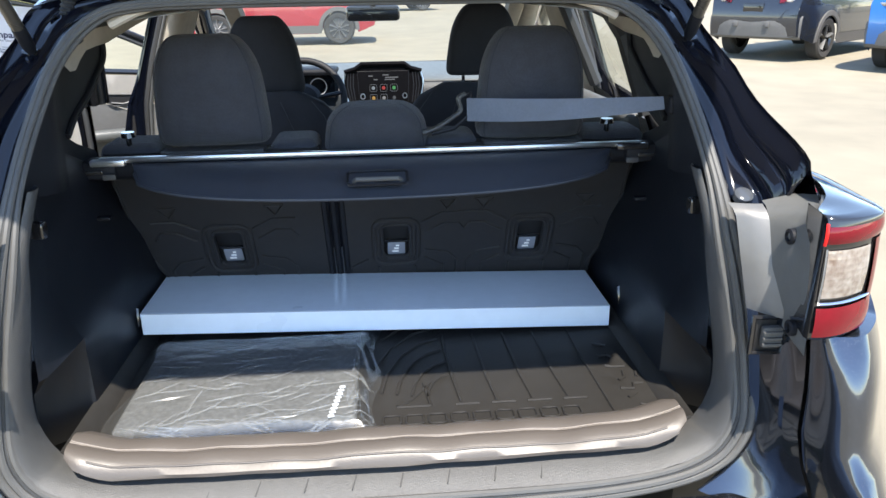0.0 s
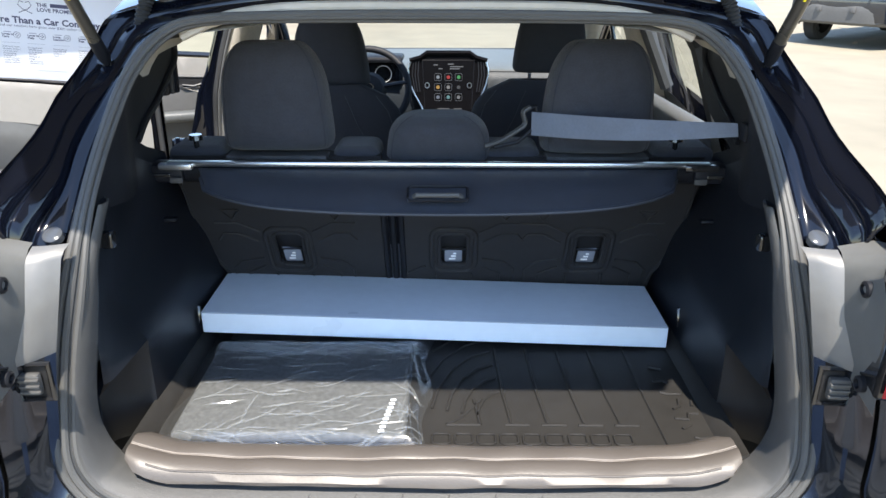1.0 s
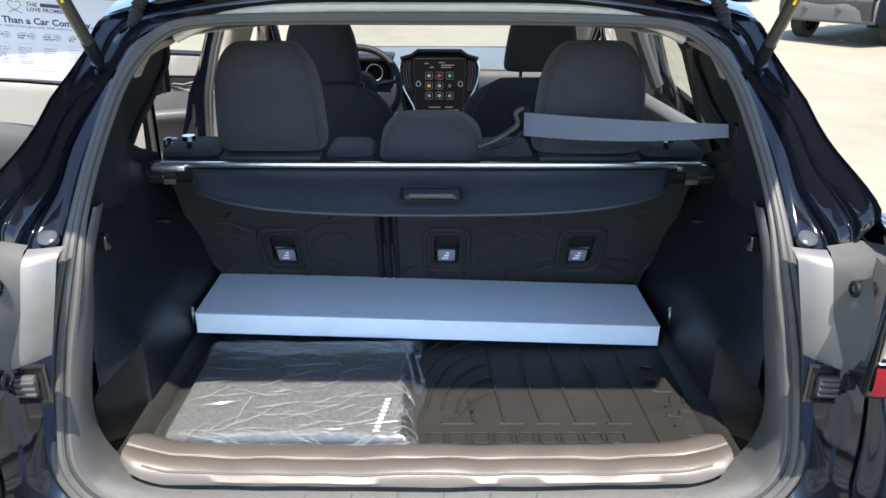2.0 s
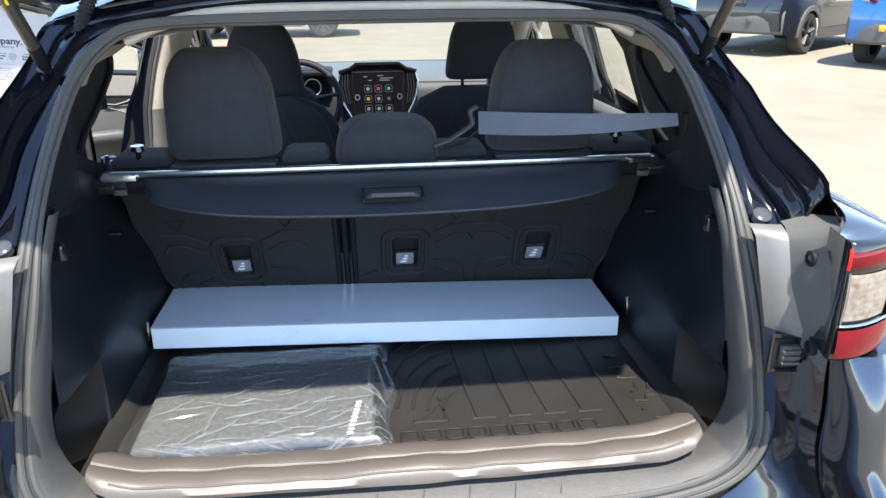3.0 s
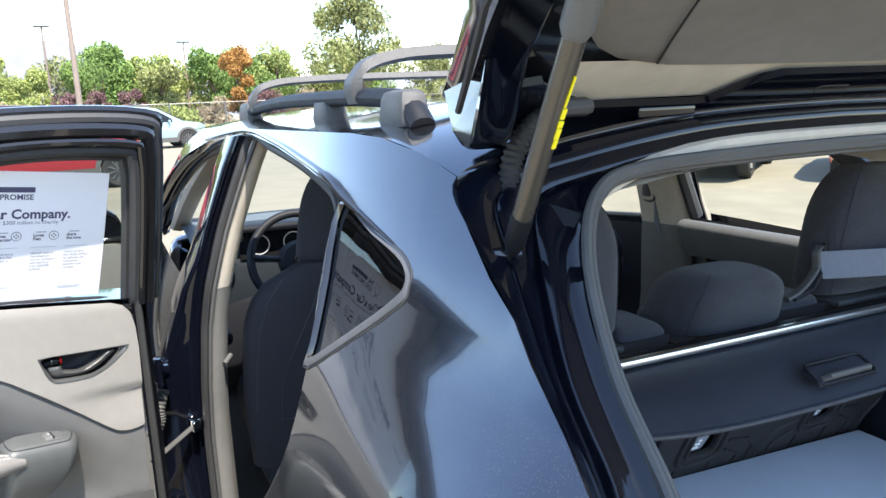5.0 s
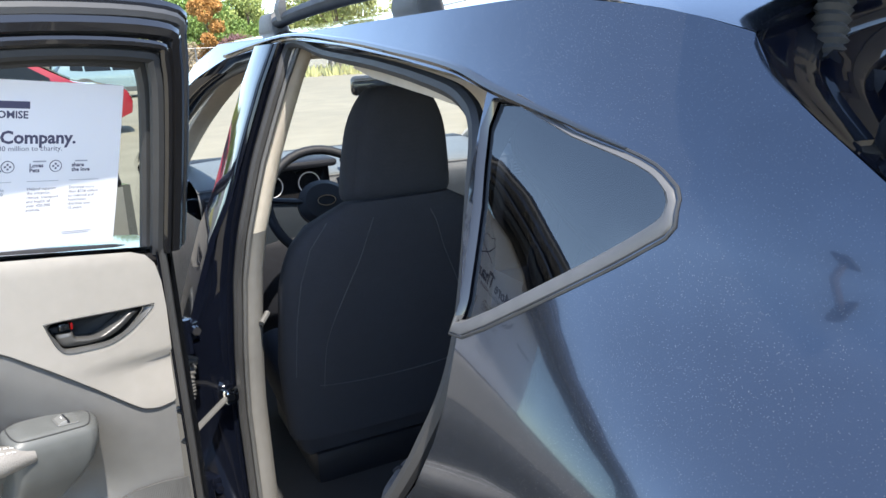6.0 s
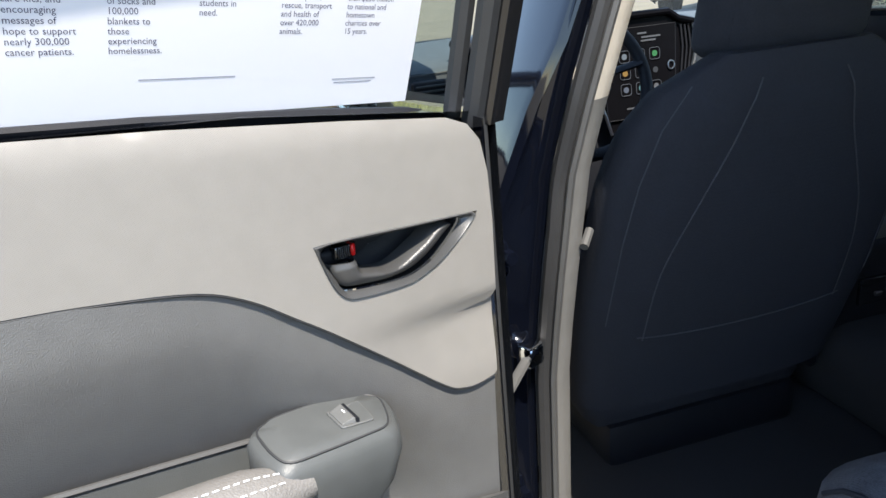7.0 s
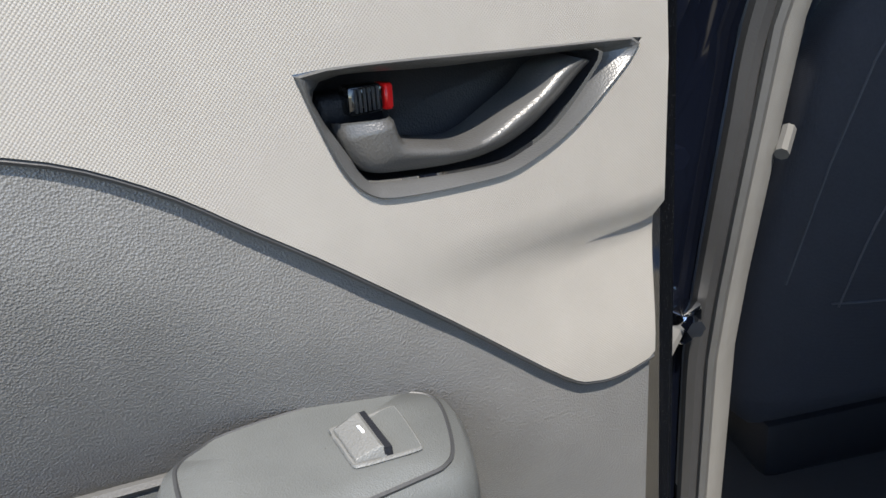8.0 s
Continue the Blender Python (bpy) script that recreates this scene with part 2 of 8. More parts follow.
def tube(pts, r, n=8, closed=False, bm=None, caps=True, squash=1.0):
    """A round bar along points; r a number or one per point."""
    own = bm is None
    bm = bm or bmesh.new()
    P = [Vector(p) for p in pts]
    m = len(P)
    rings = []
    up = Vector((0, 0, 1))
    for i, p in enumerate(P):
        if closed:
            t = (P[(i + 1) % m] - P[i - 1]).normalized()
        else:
            t = (P[min(i + 1, m - 1)] - P[max(i - 1, 0)]).normalized()
        if i == 0:
            side = t.cross(up if abs(t.z) < 0.9 else Vector((1, 0, 0))).normalized()
        else:
            side = (side - t * side.dot(t)).normalized()
        nrm = t.cross(side)
        rad = r[i] if isinstance(r, (list, tuple)) else r
        rings.append([bm.verts.new(p + rad * (side * math.cos(2 * math.pi * k / n) + nrm * squash * math.sin(2 * math.pi * k / n))) for k in range(n)])
    for i in range(m if closed else m - 1):
        a, b = rings[i], rings[(i + 1) % m]
        for k in range(n):
            bm.faces.new((a[k], a[(k + 1) % n], b[(k + 1) % n], b[k]))
    if not closed and caps:
        bm.faces.new(rings[0][::-1])
        bm.faces.new(rings[-1])
    return bm


def grid(rows, bm=None, closed=False):
    """A sheet through rows of points."""
    bm = bm or bmesh.new()
    V = [[bm.verts.new(p) for p in row] for row in rows]
    for a, b in zip(V, V[1:]):
        n = len(a)
        for k in range(n if closed else n - 1):
            bm.faces.new((a[k], a[(k + 1) % n], b[(k + 1) % n], b[k]))
    return bm


def loft(rows, caps=True, bm=None):
    """A closed skin through rings of points."""
    bm = bm or bmesh.new()
    V = [[bm.verts.new(p) for p in row] for row in rows]
    for a, b in zip(V, V[1:]):
        n = len(a)
        for k in range(n):
            bm.faces.new((a[k], a[(k + 1) % n], b[(k + 1) % n], b[k]))
    if caps:
        bm.faces.new(V[0][::-1])
        bm.faces.new(V[-1])
    return bm


def thicken(bm, t):
    bmesh.ops.recalc_face_normals(bm, faces=bm.faces)
    bmesh.ops.solidify(bm, geom=list(bm.faces), thickness=t)
    return bm


def inside(p, poly):
    x, y = p
    hit = False
    for (x1, y1), (x2, y2) in zip(poly, poly[1:] + poly[:1]):
        if (y1 > y) != (y2 > y) and x < (x2 - x1) * (y - y1) / (y2 - y1) + x1:
            hit = not hit
    return hit


def sheet(outer, place, holes=(), step=0.03):
    """A sheet with an outline and holes in the plane (a, b), each point laid into space by place(a, b)."""
    from mathutils.geometry import delaunay_2d_cdt
    outer = [(float(p[0]), float(p[1])) for p in outer]
    holes = [[(float(p[0]), float(p[1])) for p in h] for h in holes]
    pts, edges = [], []
    for loop in [outer, *holes]:
        s = len(pts)
        dense = []
        for (x1, y1), (x2, y2) in zip(loop, loop[1:] + loop[:1]):
            k = max(1, int(math.hypot(x2 - x1, y2 - y1) / step))
            dense += [(x1 + (x2 - x1) * i / k, y1 + (y2 - y1) * i / k) for i in range(k)]
        pts += dense
        n = len(dense)
        edges += [(s + i, s + (i + 1) % n) for i in range(n)]
    edge_pts = np.array(pts)
    x0, x1 = min(p[0] for p in outer), max(p[0] for p in outer)
    y0, y1 = min(p[1] for p in outer), max(p[1] for p in outer)
    for i in range(1, int((x1 - x0) / step) + 1):
        for j in range(1, int((y1 - y0) / step) + 1):
            p = (x0 + (i + 0.5 * (j % 2)) * step, y0 + j * step)
            if inside(p, outer) and not any(inside(p, h) for h in holes) and np.min(np.hypot(edge_pts[:, 0] - p[0], edge_pts[:, 1] - p[1])) > step * 0.45:
                pts.append(p)
    vs, _, fs, *_ = delaunay_2d_cdt([Vector(p) for p in pts], edges, [], 0, 1e-6)
    bm = bmesh.new()
    V = [bm.verts.new(place(v.x, v.y)) for v in vs]
    for f in fs:
        c = ((vs[f[0]].x + vs[f[1]].x + vs[f[2]].x) / 3, (vs[f[0]].y + vs[f[1]].y + vs[f[2]].y) / 3)
        if inside(c, outer) and not any(inside(c, h) for h in holes):
            bm.faces.new([V[i] for i in f])
    for v in [v for v in bm.verts if not v.link_faces]:
        bm.verts.remove(v)
    return bm


def letters(text, size, place, material, parent, name="print", align="LEFT", depth=0.0004, width=0.0, bm=None):
    """Words as a thin mesh, laid into space by place(a, b, height)."""
    cu = bpy.data.curves.new(name, "FONT")
    cu.body, cu.size, cu.align_x, cu.resolution_u = text, size, align, 2
    cu.offset = width
    ob = bpy.data.objects.new(name, cu)
    scene.collection.objects.link(ob)
    me = bpy.data.meshes.new_from_object(ob.evaluated_get(bpy.context.evaluated_depsgraph_get()))
    bpy.data.objects.remove(ob)
    bpy.data.curves.remove(cu)
    b = bmesh.new()
    b.from_mesh(me)
    bpy.data.meshes.remove(me)
    for v in b.verts:
        v.co = place(v.co.x, v.co.y, depth)
    if bm is not None:
        return join(bm, b)
    return part(name, b, material, parent, smooth=False)


# ---- the car: shape of its sides ----
CAR = thing("car", (0, 3.1, 0), "black compact crossover with its tailgate and one rear door open", "car")
BASE = [(0.2, 0.835), (0.4, 0.852), (0.6, 0.862), (0.75, 0.86), (0.88, 0.838), (1.0, 0.793), (1.181, 0.733), (1.318, 0.687), (1.392, 0.66), (1.465, 0.632), (1.5, 0.612)]


BASE_Z, BASE_X = [a for a, _ in BASE] + [1.7], [b for _, b in BASE] + [0.502]
SPREAD = np.linspace(-0.15, 0.15, 31)
WEIGHT = np.exp(-SPREAD ** 2 / (2 * 0.06 ** 2))
WEIGHT /= WEIGHT.sum()


def ease(v):
    v = min(1, max(0, v))
    return v * v * (3 - 2 * v)


def bulge(y, z):
    """The doors stand out a little below the windows."""
    return 0.048 * ease((y - 2.0) / 0.6) * ease((1.34 - z) / 0.3)


def half(y, z):
    """Half the body's width at y and z."""
    w = float((np.interp(z + SPREAD, BASE_Z, BASE_X) * WEIGHT).sum())
    d = max(0, 2.0 - y)
    d = d * d / 0.8 if d < 0.4 else d - 0.2
    w += 0.02 * ease((y - 1.8) / 1.0) - (0.14 * ease((z - 1.11) / 0.18) + 0.06 * ease((z - 1.30) / 0.15)) * d
    w -= 1.2 * max(0, 1.3 - y) ** 2
    w += bulge(y, z) + 0.065 * ease((y - 2.5) / 0.9) * ease((z - 0.98) / 0.16)
    if y > 4.2:
        w -= 0.13 * (y - 4.2) ** 2
    return w


def top_z(y):
    return 1.478 - 0.49 * max(0, 1.85 - y) ** 2 - 0.05 * max(0, y - 2.9) ** 2


def roof_z(x, y):
    k = min(1, abs(x) / half(y, top_z(y)))
    return top_z(y) + 0.055 * (1 - k ** 2.6) + 0.0


ARCH = [(1.82 + 0.37 * math.cos(a), 0.36 + 0.37 * math.sin(a)) for a in [math.pi - i * math.pi / 14 for i in range(15)]]
DOOR_REAR = [(2.22, 0.40), (2.19, 0.5), (2.10, 0.66), (1.94, 0.82), (1.81, 0.945), (1.757, 1.03), (1.743, 1.08), (1.741, 1.12), (1.753, 1.17), (1.769, 1.205), (1.795, 1.258), (1.812, 1.32), (1.824, 1.392)]
DOOR_TOP = [(1.90, 1.408), (2.06, 1.427), (2.29, 1.449), (2.55, 1.466), (2.62, 1.467)]
GLASS_HOLE = [(1.806, 1.383), (1.68, 1.358), (1.605, 1.343), (1.576, 1.331), (1.567, 1.316), (1.580, 1.300), (1.645, 1.254), (1.752, 1.187), (1.762, 1.205), (1.785, 1.285)]
REAR_EDGE = [(1.553, 1.434), (1.526, 1.404), (1.484, 1.378), (1.43, 1.347), (1.373, 1.32), (1.335, 1.291), (1.303, 1.272), (1.24, 1.24), (1.165, 1.20)]
LAMP_EDGE = [(1.411, 1.157), (1.25, 1.055), (1.20, 1.023)]
GLASS_HOLE = [(p.x, p.y) for p in spline([(a, b, 0) for a, b in GLASS_HOLE], 3, True)]
FRONT_OPEN = [(2.63, 1.466), (3.0, 1.440), (3.25, 1.392), (3.5, 1.305), (3.72, 1.205), (3.90, 1.10), (3.93, 1.0), (3.90, 0.7), (3.84, 0.45), (3.80, 0.36)]
QUARTER = [(2.62, 1.478), (2.3, 1.478), (2.05, 1.478), (1.86, 1.478), (1.75, top_z(1.75)), (1.65, top_z(1.65)), (1.60, top_z(1.60))] + REAR_EDGE + LAMP_EDGE + [(1.20, 0.9), (1.20, 0.7), (1.20, 0.5), (1.20, 0.36)] + ARCH + DOOR_REAR + DOOR_TOP

for sx in (-1, 1):
    def side(a, b, off=0.0):
        return (sx * (half(a, b) + off), a, b)
    q = part("quarter_panel", sheet(QUARTER, side, [GLASS_HOLE], 0.026), BLACK, CAR, "dusty black painted quarter panel")
    pane = sheet(GLASS_HOLE, lambda a, b: side(a, b, -0.006), step=0.04)
    part("quarter_glass", pane, GLASSTINT, q, "dark tinted quarter window").visible_shadow = False
    ga, gb = sum(a for a, _ in GLASS_HOLE) / len(GLASS_HOLE), sum(b for _, b in GLASS_HOLE) / len(GLASS_HOLE)
    band, gap, ahead = [], [], []
    for i, (a, b) in enumerate(GLASS_HOLE):
        (pa, pb), (na, nb) = GLASS_HOLE[i - 1], GLASS_HOLE[(i + 1) % len(GLASS_HOLE)]
        out = Vector((nb - pb, pa - na)).normalized()
        if out.dot(Vector((a - ga, b - gb))) < 0:
            out = -out
        wide = 0.0025 + 0.0075 * ease((-out.y - 0.2) / 0.4) + 0.003 * ease((-out.x - 0.5) / 0.4)
        ahead.append(out.x > 0.5)
        gap.append(Vector(side(a + out.x * (wide + 0.0035), b + out.y * (wide + 0.0035), 0.0)))
        band.append([side(a - out.x * 0.002, b - out.y * 0.002, -0.004), side(a, b, 0.0022), side(a + out.x * wide * 0.5, b + out.y * wide * 0.5, 0.0034), side(a + out.x * wide, b + out.y * wide, 0.002), side(a + out.x * (wide + 0.002), b + out.y * (wide + 0.002), -0.001)])
    first = next(i for i in range(len(band)) if ahead[i] and not ahead[i - 1])
    band, gap, ahead = band[first:] + band[:first + 1], gap[first:] + gap[:first + 1], ahead[first:] + ahead[:first]
    turn = ahead.index(False)
    part("front_trim", grid(band[:turn + 1]), GLOSSBLK, q, "gloss black front moulding")
    part("glass_trim", grid(band[turn:]), MOULDING, q, "grey window moulding")
    part("trim_gap", tube(gap[turn:], 0.0016, 5), RUBBER, q)
    drip = spline([side(a, b, 0.002) for a, b in [(3.0, 1.448), (2.62, 1.474), (2.29, 1.456), (2.06, 1.434), (1.90, 1.415), (1.81, 1.394), (1.70, 1.371), (1.62, 1.354)]], 6)
    part("drip_moulding", tube(drip, [0.0055 * min(1, 0.15 + (len(drip) - 1 - i) / 14) for i in range(len(drip))], 8), GLOSSBLK, q, "gloss black moulding over the door")
    # front side: closed front door with its window, fender
    front = [(2.62, 1.478), (2.62, 1.465), (2.645, 1.2), (2.685, 0.9), (2.69, 0.36), (4.1, 0.34)] + [(4.49 + 0.37 * math.cos(a), 0.36 + 0.37 * math.sin(a)) for a in [math.pi - i * math.pi / 10 for i in range(11)]] + [(5.2, 0.4), (5.3, 0.7), (5.1, 0.9), (4.5, 0.99), (4.3, 1.02), (3.9, 1.16), (3.5, 1.345), (3.3, 1.43), (3.1, top_z(3.1))]
    win = [(2.715, 1.44), (2.745, 1.10), (3.55, 1.030), (4.11, 1.012), (4.115, 1.045), (3.95, 1.195), (3.79, 1.285), (3.55, 1.36), (3.25, 1.41), (3.0, 1.43)]
    if sx < 0:
        # the front door stands open here: wing, sill end and roof edge round its opening
        front = [(2.62, 1.478)] + FRONT_OPEN + [(4.1, 0.34)] + front[6:]
        part("front_side", sheet(front, side, (), 0.06), BLACK, CAR, "black front wing beside an open front door")
        lip = [[side(a, b, 0.0), side(a + 0.012 * (b < 1.2), b - 0.008, -0.02), side(a + 0.014 * (b < 1.2), b - 0.014, -0.045), side(a + 0.03, b - 0.016, -0.06)] for a, b in FRONT_OPEN]
        part("front_flange", grid(lip), JAMB, CAR, "gloss black front door opening", angle=30)
        part("front_seal", tube(spline([side(a + 0.01, b - 0.022, -0.055) for a, b in FRONT_OPEN], 4), 0.009, 8), RUBBER, CAR, "black front door seal")
    else:
        front = front[:front.index((4.5, 0.99))] + [(4.5, 0.99), (4.36, 1.03), (4.12, 1.155), (3.93, 1.265), (3.65, 1.37), (3.35, 1.44), (3.1, top_z(3.1))]
        f = part("front_side", sheet(front, side, [win], 0.07), BLACK, CAR, "black front door and wing")
        part("side_glass", sheet(win, lambda a, b: side(a, b, -0.012), step=0.1), GLASSCLR, f).visible_shadow = False
        part("glass_trim", tube([Vector(side(a, b, 0.0)) for a, b in win], 0.009, 6, True), RUBBER, f)
        part("door_bar", tube([side(3.87, 1.016, -0.005), side(3.885, 1.235, -0.005)], 0.011, 6), GLOSSBLK, f)
        mir = loft([[Vector((0.875 + dx, 3.815 + dy * s * 1.25, 1.068 + dz * s * 1.25)) for dy, dz in [(-0.05, -0.06), (0.05, -0.05), (0.07, 0.03), (0.03, 0.08), (-0.05, 0.08)]] for dx, s in [(0, 0.55), (0.03, 0.95), (0.13, 1.0), (0.19, 0.8)]])
        mm = part("side_mirror", mir, BLACK, f)
        part("mirror_glass", rbox((0.155, 0.006, 0.135), (0.98, 3.748, 1.078), 0.03, m=pose(0, 0, 0, 0, 0, 0)), MIRRORGL, mm)
    # sill below the rear door
    part("sill", rbox((0.09, 0.56, 0.13), (sx * 0.80, 2.5, 0.32), 0.03), BLACK, CAR)
    # wheels
    for ya in (1.82, 4.49):
        t = bmesh.new()
        prof = [(0.215, -0.09), (0.30, -0.11), (0.335, -0.095), (0.342, -0.05), (0.342, 0.05), (0.335, 0.095), (0.30, 0.11), (0.215, 0.09)]
        rings = [[Vector((sx * 0.745 + o, ya + r * math.cos(k * math.pi / 16), 0.342 + r * math.sin(k * math.pi / 16))) for k in range(32)] for r, o in prof]
        w = part("wheel", grid(rings, t, True), RUBBER, CAR)
        d = grid([[Vector((sx * 0.78 + o, ya + r * math.cos(k * math.pi / 16), 0.342 + r * math.sin(k * math.pi / 16))) for k in range(32)] for r, o in [(0.225, sx * 0.06), (0.2, sx * 0.03), (0.06, sx * 0.05), (0.001, sx * 0.052)]], None, True)
        part("rim", d, GLOSSBLK, w)

# roof with rails
rows = []
for i in range(41):
    y = 1.55 + i * (3.28 - 1.55) / 40
    X = half(y, top_z(y))
    rows.append([(k * X, y, roof_z(k * X, y)) for k in [math.sin(math.pi / 2 * j / 14) for j in range(-14, 15)]])
ROOF = part("roof", grid(rows), BLACK, CAR, "glossy black roof")
for sx in (-1, 1):
    pts = spline([(sx * 0.55, 1.745, 1.485), (sx * 0.55, 1.785, 1.512), (sx * 0.55, 1.86, 1.525), (sx * 0.552, 2.1, 1.532), (sx * 0.555, 2.6, 1.535), (sx * 0.55, 3.1, 1.515), (sx * 0.548, 3.24, 1.455)], 6)
    rail = part("roof_rail", tube(pts, 0.019, 10, squash=0.8), PLASTIC, ROOF, "dark grey plastic roof rail")
    for yf, ln, h in [(1.815, 0.11, 0.055), (2.21, 0.11, 0.052), (3.1, 0.16, 0.055)]:
        part("rail_foot", rbox((0.05, ln, h), (sx * 0.55, yf, roof_z(0.55, yf) + h / 2 - 0.01), 0.012, taper=0.8), GREYPLASTIC, ROOF)
# two cross bars, flat hoops whose ends bend down onto the rails
for y in (2.0, 2.95):
    half_bar = [(0.56, y, 1.520), (0.565, y, 1.552), (0.545, y, 1.580), (0.49, y, 1.596), (0.40, y, 1.602), (0.2, y, 1.606)]
    hoop = spline([(-a, b, c) for a, b, c in half_bar] + [(a, b, c) for a, b, c in half_bar[::-1]], 4)
    bar = bmesh.new()
    loft([[Vector((p.x, p.y + dy, p.z)) + (Vector((math.copysign(1, p.x), 0, 0)) if p.z < 1.565 else Vector((0, 0, 1))) * dz for dy, dz in [(-0.03, -0.006), (-0.02, 0.010), (0.02, 0.010), (0.03, -0.006), (0.0, -0.012)]] for p in hoop], True, bar)
    part("cross_bar", bar, GREYPLASTIC, ROOF, "grey roof cross bar")

# ---- rear opening ----
SEAL = [(0.0, 1.486, 1.437), (0.22, 1.485, 1.436), (0.395, 1.478, 1.431), (0.466, 1.462, 1.41), (0.513, 1.412, 1.352), (0.538, 1.335, 1.262), (0.545, 1.245, 1.172), (0.556, 1.195, 1.08), (0.582, 1.172, 0.957), (0.601, 1.16, 0.83), (0.602, 1.148, 0.765), (0.588, 1.143, 0.722), (0.558, 1.138, 0.690), (0.50, 1.133, 0.666), (0.40, 1.13, 0.650), (0.25, 1.127, 0.643), (0.0, 1.125, 0.641)]
OUTER = [(0.0, 1.555, 1.500), (0.26, 1.555, 1.493), (0.47, 1.555, 1.465)] + [(half(a, b) - 0.001, a, b) for a, b in [REAR_EDGE[0], REAR_EDGE[2], REAR_EDGE[4], REAR_EDGE[6], REAR_EDGE[8]]] + [(0.640, 1.187, 1.150)]
# across the channel: outer flange, two pressed lines, the flat beside the seal
CHANNEL = [(0.0, 0.0), (0.015, 0.004), (0.04, 0.007), (0.15, 0.009), (0.29, 0.012), (0.305, 0.0165), (0.32, 0.0175), (0.335, 0.0165), (0.35, 0.013), (0.46, 0.017), (0.565, 0.023), (0.58, 0.028), (0.595, 0.029), (0.61, 0.027), (0.625, 0.020), (0.65, 0.0175), (0.75, 0.0165), (0.85, 0.016), (0.93, 0.011), (1.0, 0.0)]
for sx in (-1, 1):
    S = spline([(sx * a, b, c) for a, b, c in SEAL[:9]], 6)
    Q = spline([(sx * a, b, c) for a, b, c in OUTER], 6)
    cols = []
    for i, (s, o) in enumerate(zip(S, Q)):
        s = Vector(s) + (Vector(s) - Vector((0, 1.4, 1.2))).normalized() * 0.01
        run = (S[min(i + 1, len(S) - 1)] - S[max(i - 1, 0)]).normalized()
        deep = run.cross(s - o).normalized()
        if deep.y < 0:
            deep = -deep
        cols.append([o.lerp(s, k) + deep * h for k, h in CHANNEL])
    jamb = part("tailgate_frame", grid(cols), JAMB, CAR, "glossy black tailgate opening frame", angle=75)
    pn = Vector((0, -0.55, 0.835))
    part("stop_pad", loft([[Vector((sx * 0.582, 1.200, 1.148)) + pn * h + Vector((r * math.cos(k * math.pi / 8), 0.835 * r * math.sin(k * math.pi / 8), 0.55 * r * math.sin(k * math.pi / 8))) for k in range(16)] for r, h in [(0.015, -0.02), (0.015, -0.009), (0.012, -0.007)]]), PADCLEAR, jamb, "pale round stop pad")
    # bracket of the strut with its bolts
    bk = [Vector((sx * a, b, c)) for a, b, c in [(0.560, 1.472, 1.345), (0.586, 1.466, 1.348), (0.588, 1.440, 1.312), (0.583, 1.418, 1.288), (0.568, 1.416, 1.288), (0.560, 1.438, 1.310)]]
    bd_ = Vector((0, -0.6, 0.8))
    BKT = part("strut_bracket", loft([[p - bd_ * 0.006 for p in bk], [p + bd_ * 0.004 for p in bk], [p.lerp(Vector((sx * 0.575, 1.44, 1.315)), 0.15) + bd_ * 0.008 for p in bk]]), JAMB, jamb, "painted strut bracket", angle=30)
    for yb, zb in ((1.436, 1.306), (1.462, 1.338)):
        part("bracket_bolt", loft([[Vector((sx * 0.574, yb, zb)) + bd_ * h + Vector((r * math.cos(k * math.pi / 6), 0.8 * r * math.sin(k * math.pi / 6), 0.6 * r * math.sin(k * math.pi / 6))) for k in range(12)] for r, h in [(0.011, 0.006), (0.011, 0.010), (0.0075, 0.0105), (0.006, 0.018)]]), JAMB, BKT)
full = [(a, b, c) for a, b, c in SEAL] + [(-a, b, c) for a, b, c in SEAL[-2:0:-1]]
ring = spline(full, 8, True)
cen = Vector((0, 1.25, 1.0))
def seal_at(d, dy):
    """The seal's path moved inwards by d; its lips close up towards the top."""
    return [p + Vector((-p.x, 0, cen.z - p.z)).normalized() * d * 0.8 * (1 - 0.55 * ease((p.z - 1.0) / 0.2)) + Vector((0, dy, 0)) for p in ring]
def seal_r(r):
    return [r * (1 - 0.25 * ease((p.z - 1.0) / 0.2)) for p in ring]
SEALOB = part("weather_seal", tube(seal_at(0.0, 0.0), seal_r(0.0068), 8, True), SEALGREY, CAR, "grey rubber tailgate seal")
part("seal_lip", tube(seal_at(0.018, 0.008), seal_r(0.0065), 8, True), SEALGREY, SEALOB)
part("outer_lip", tube(seal_at(-0.018, 0.0), seal_r(0.0075), 8, True), SEALGREY, SEALOB)
part("seal_groove", tube(seal_at(0.009, 0.009), seal_r(0.0065), 8, True), RUBBER, SEALOB)
part("seal_groove", tube(seal_at(-0.009, 0.007), seal_r(0.0065), 8, True), RUBBER, SEALOB)

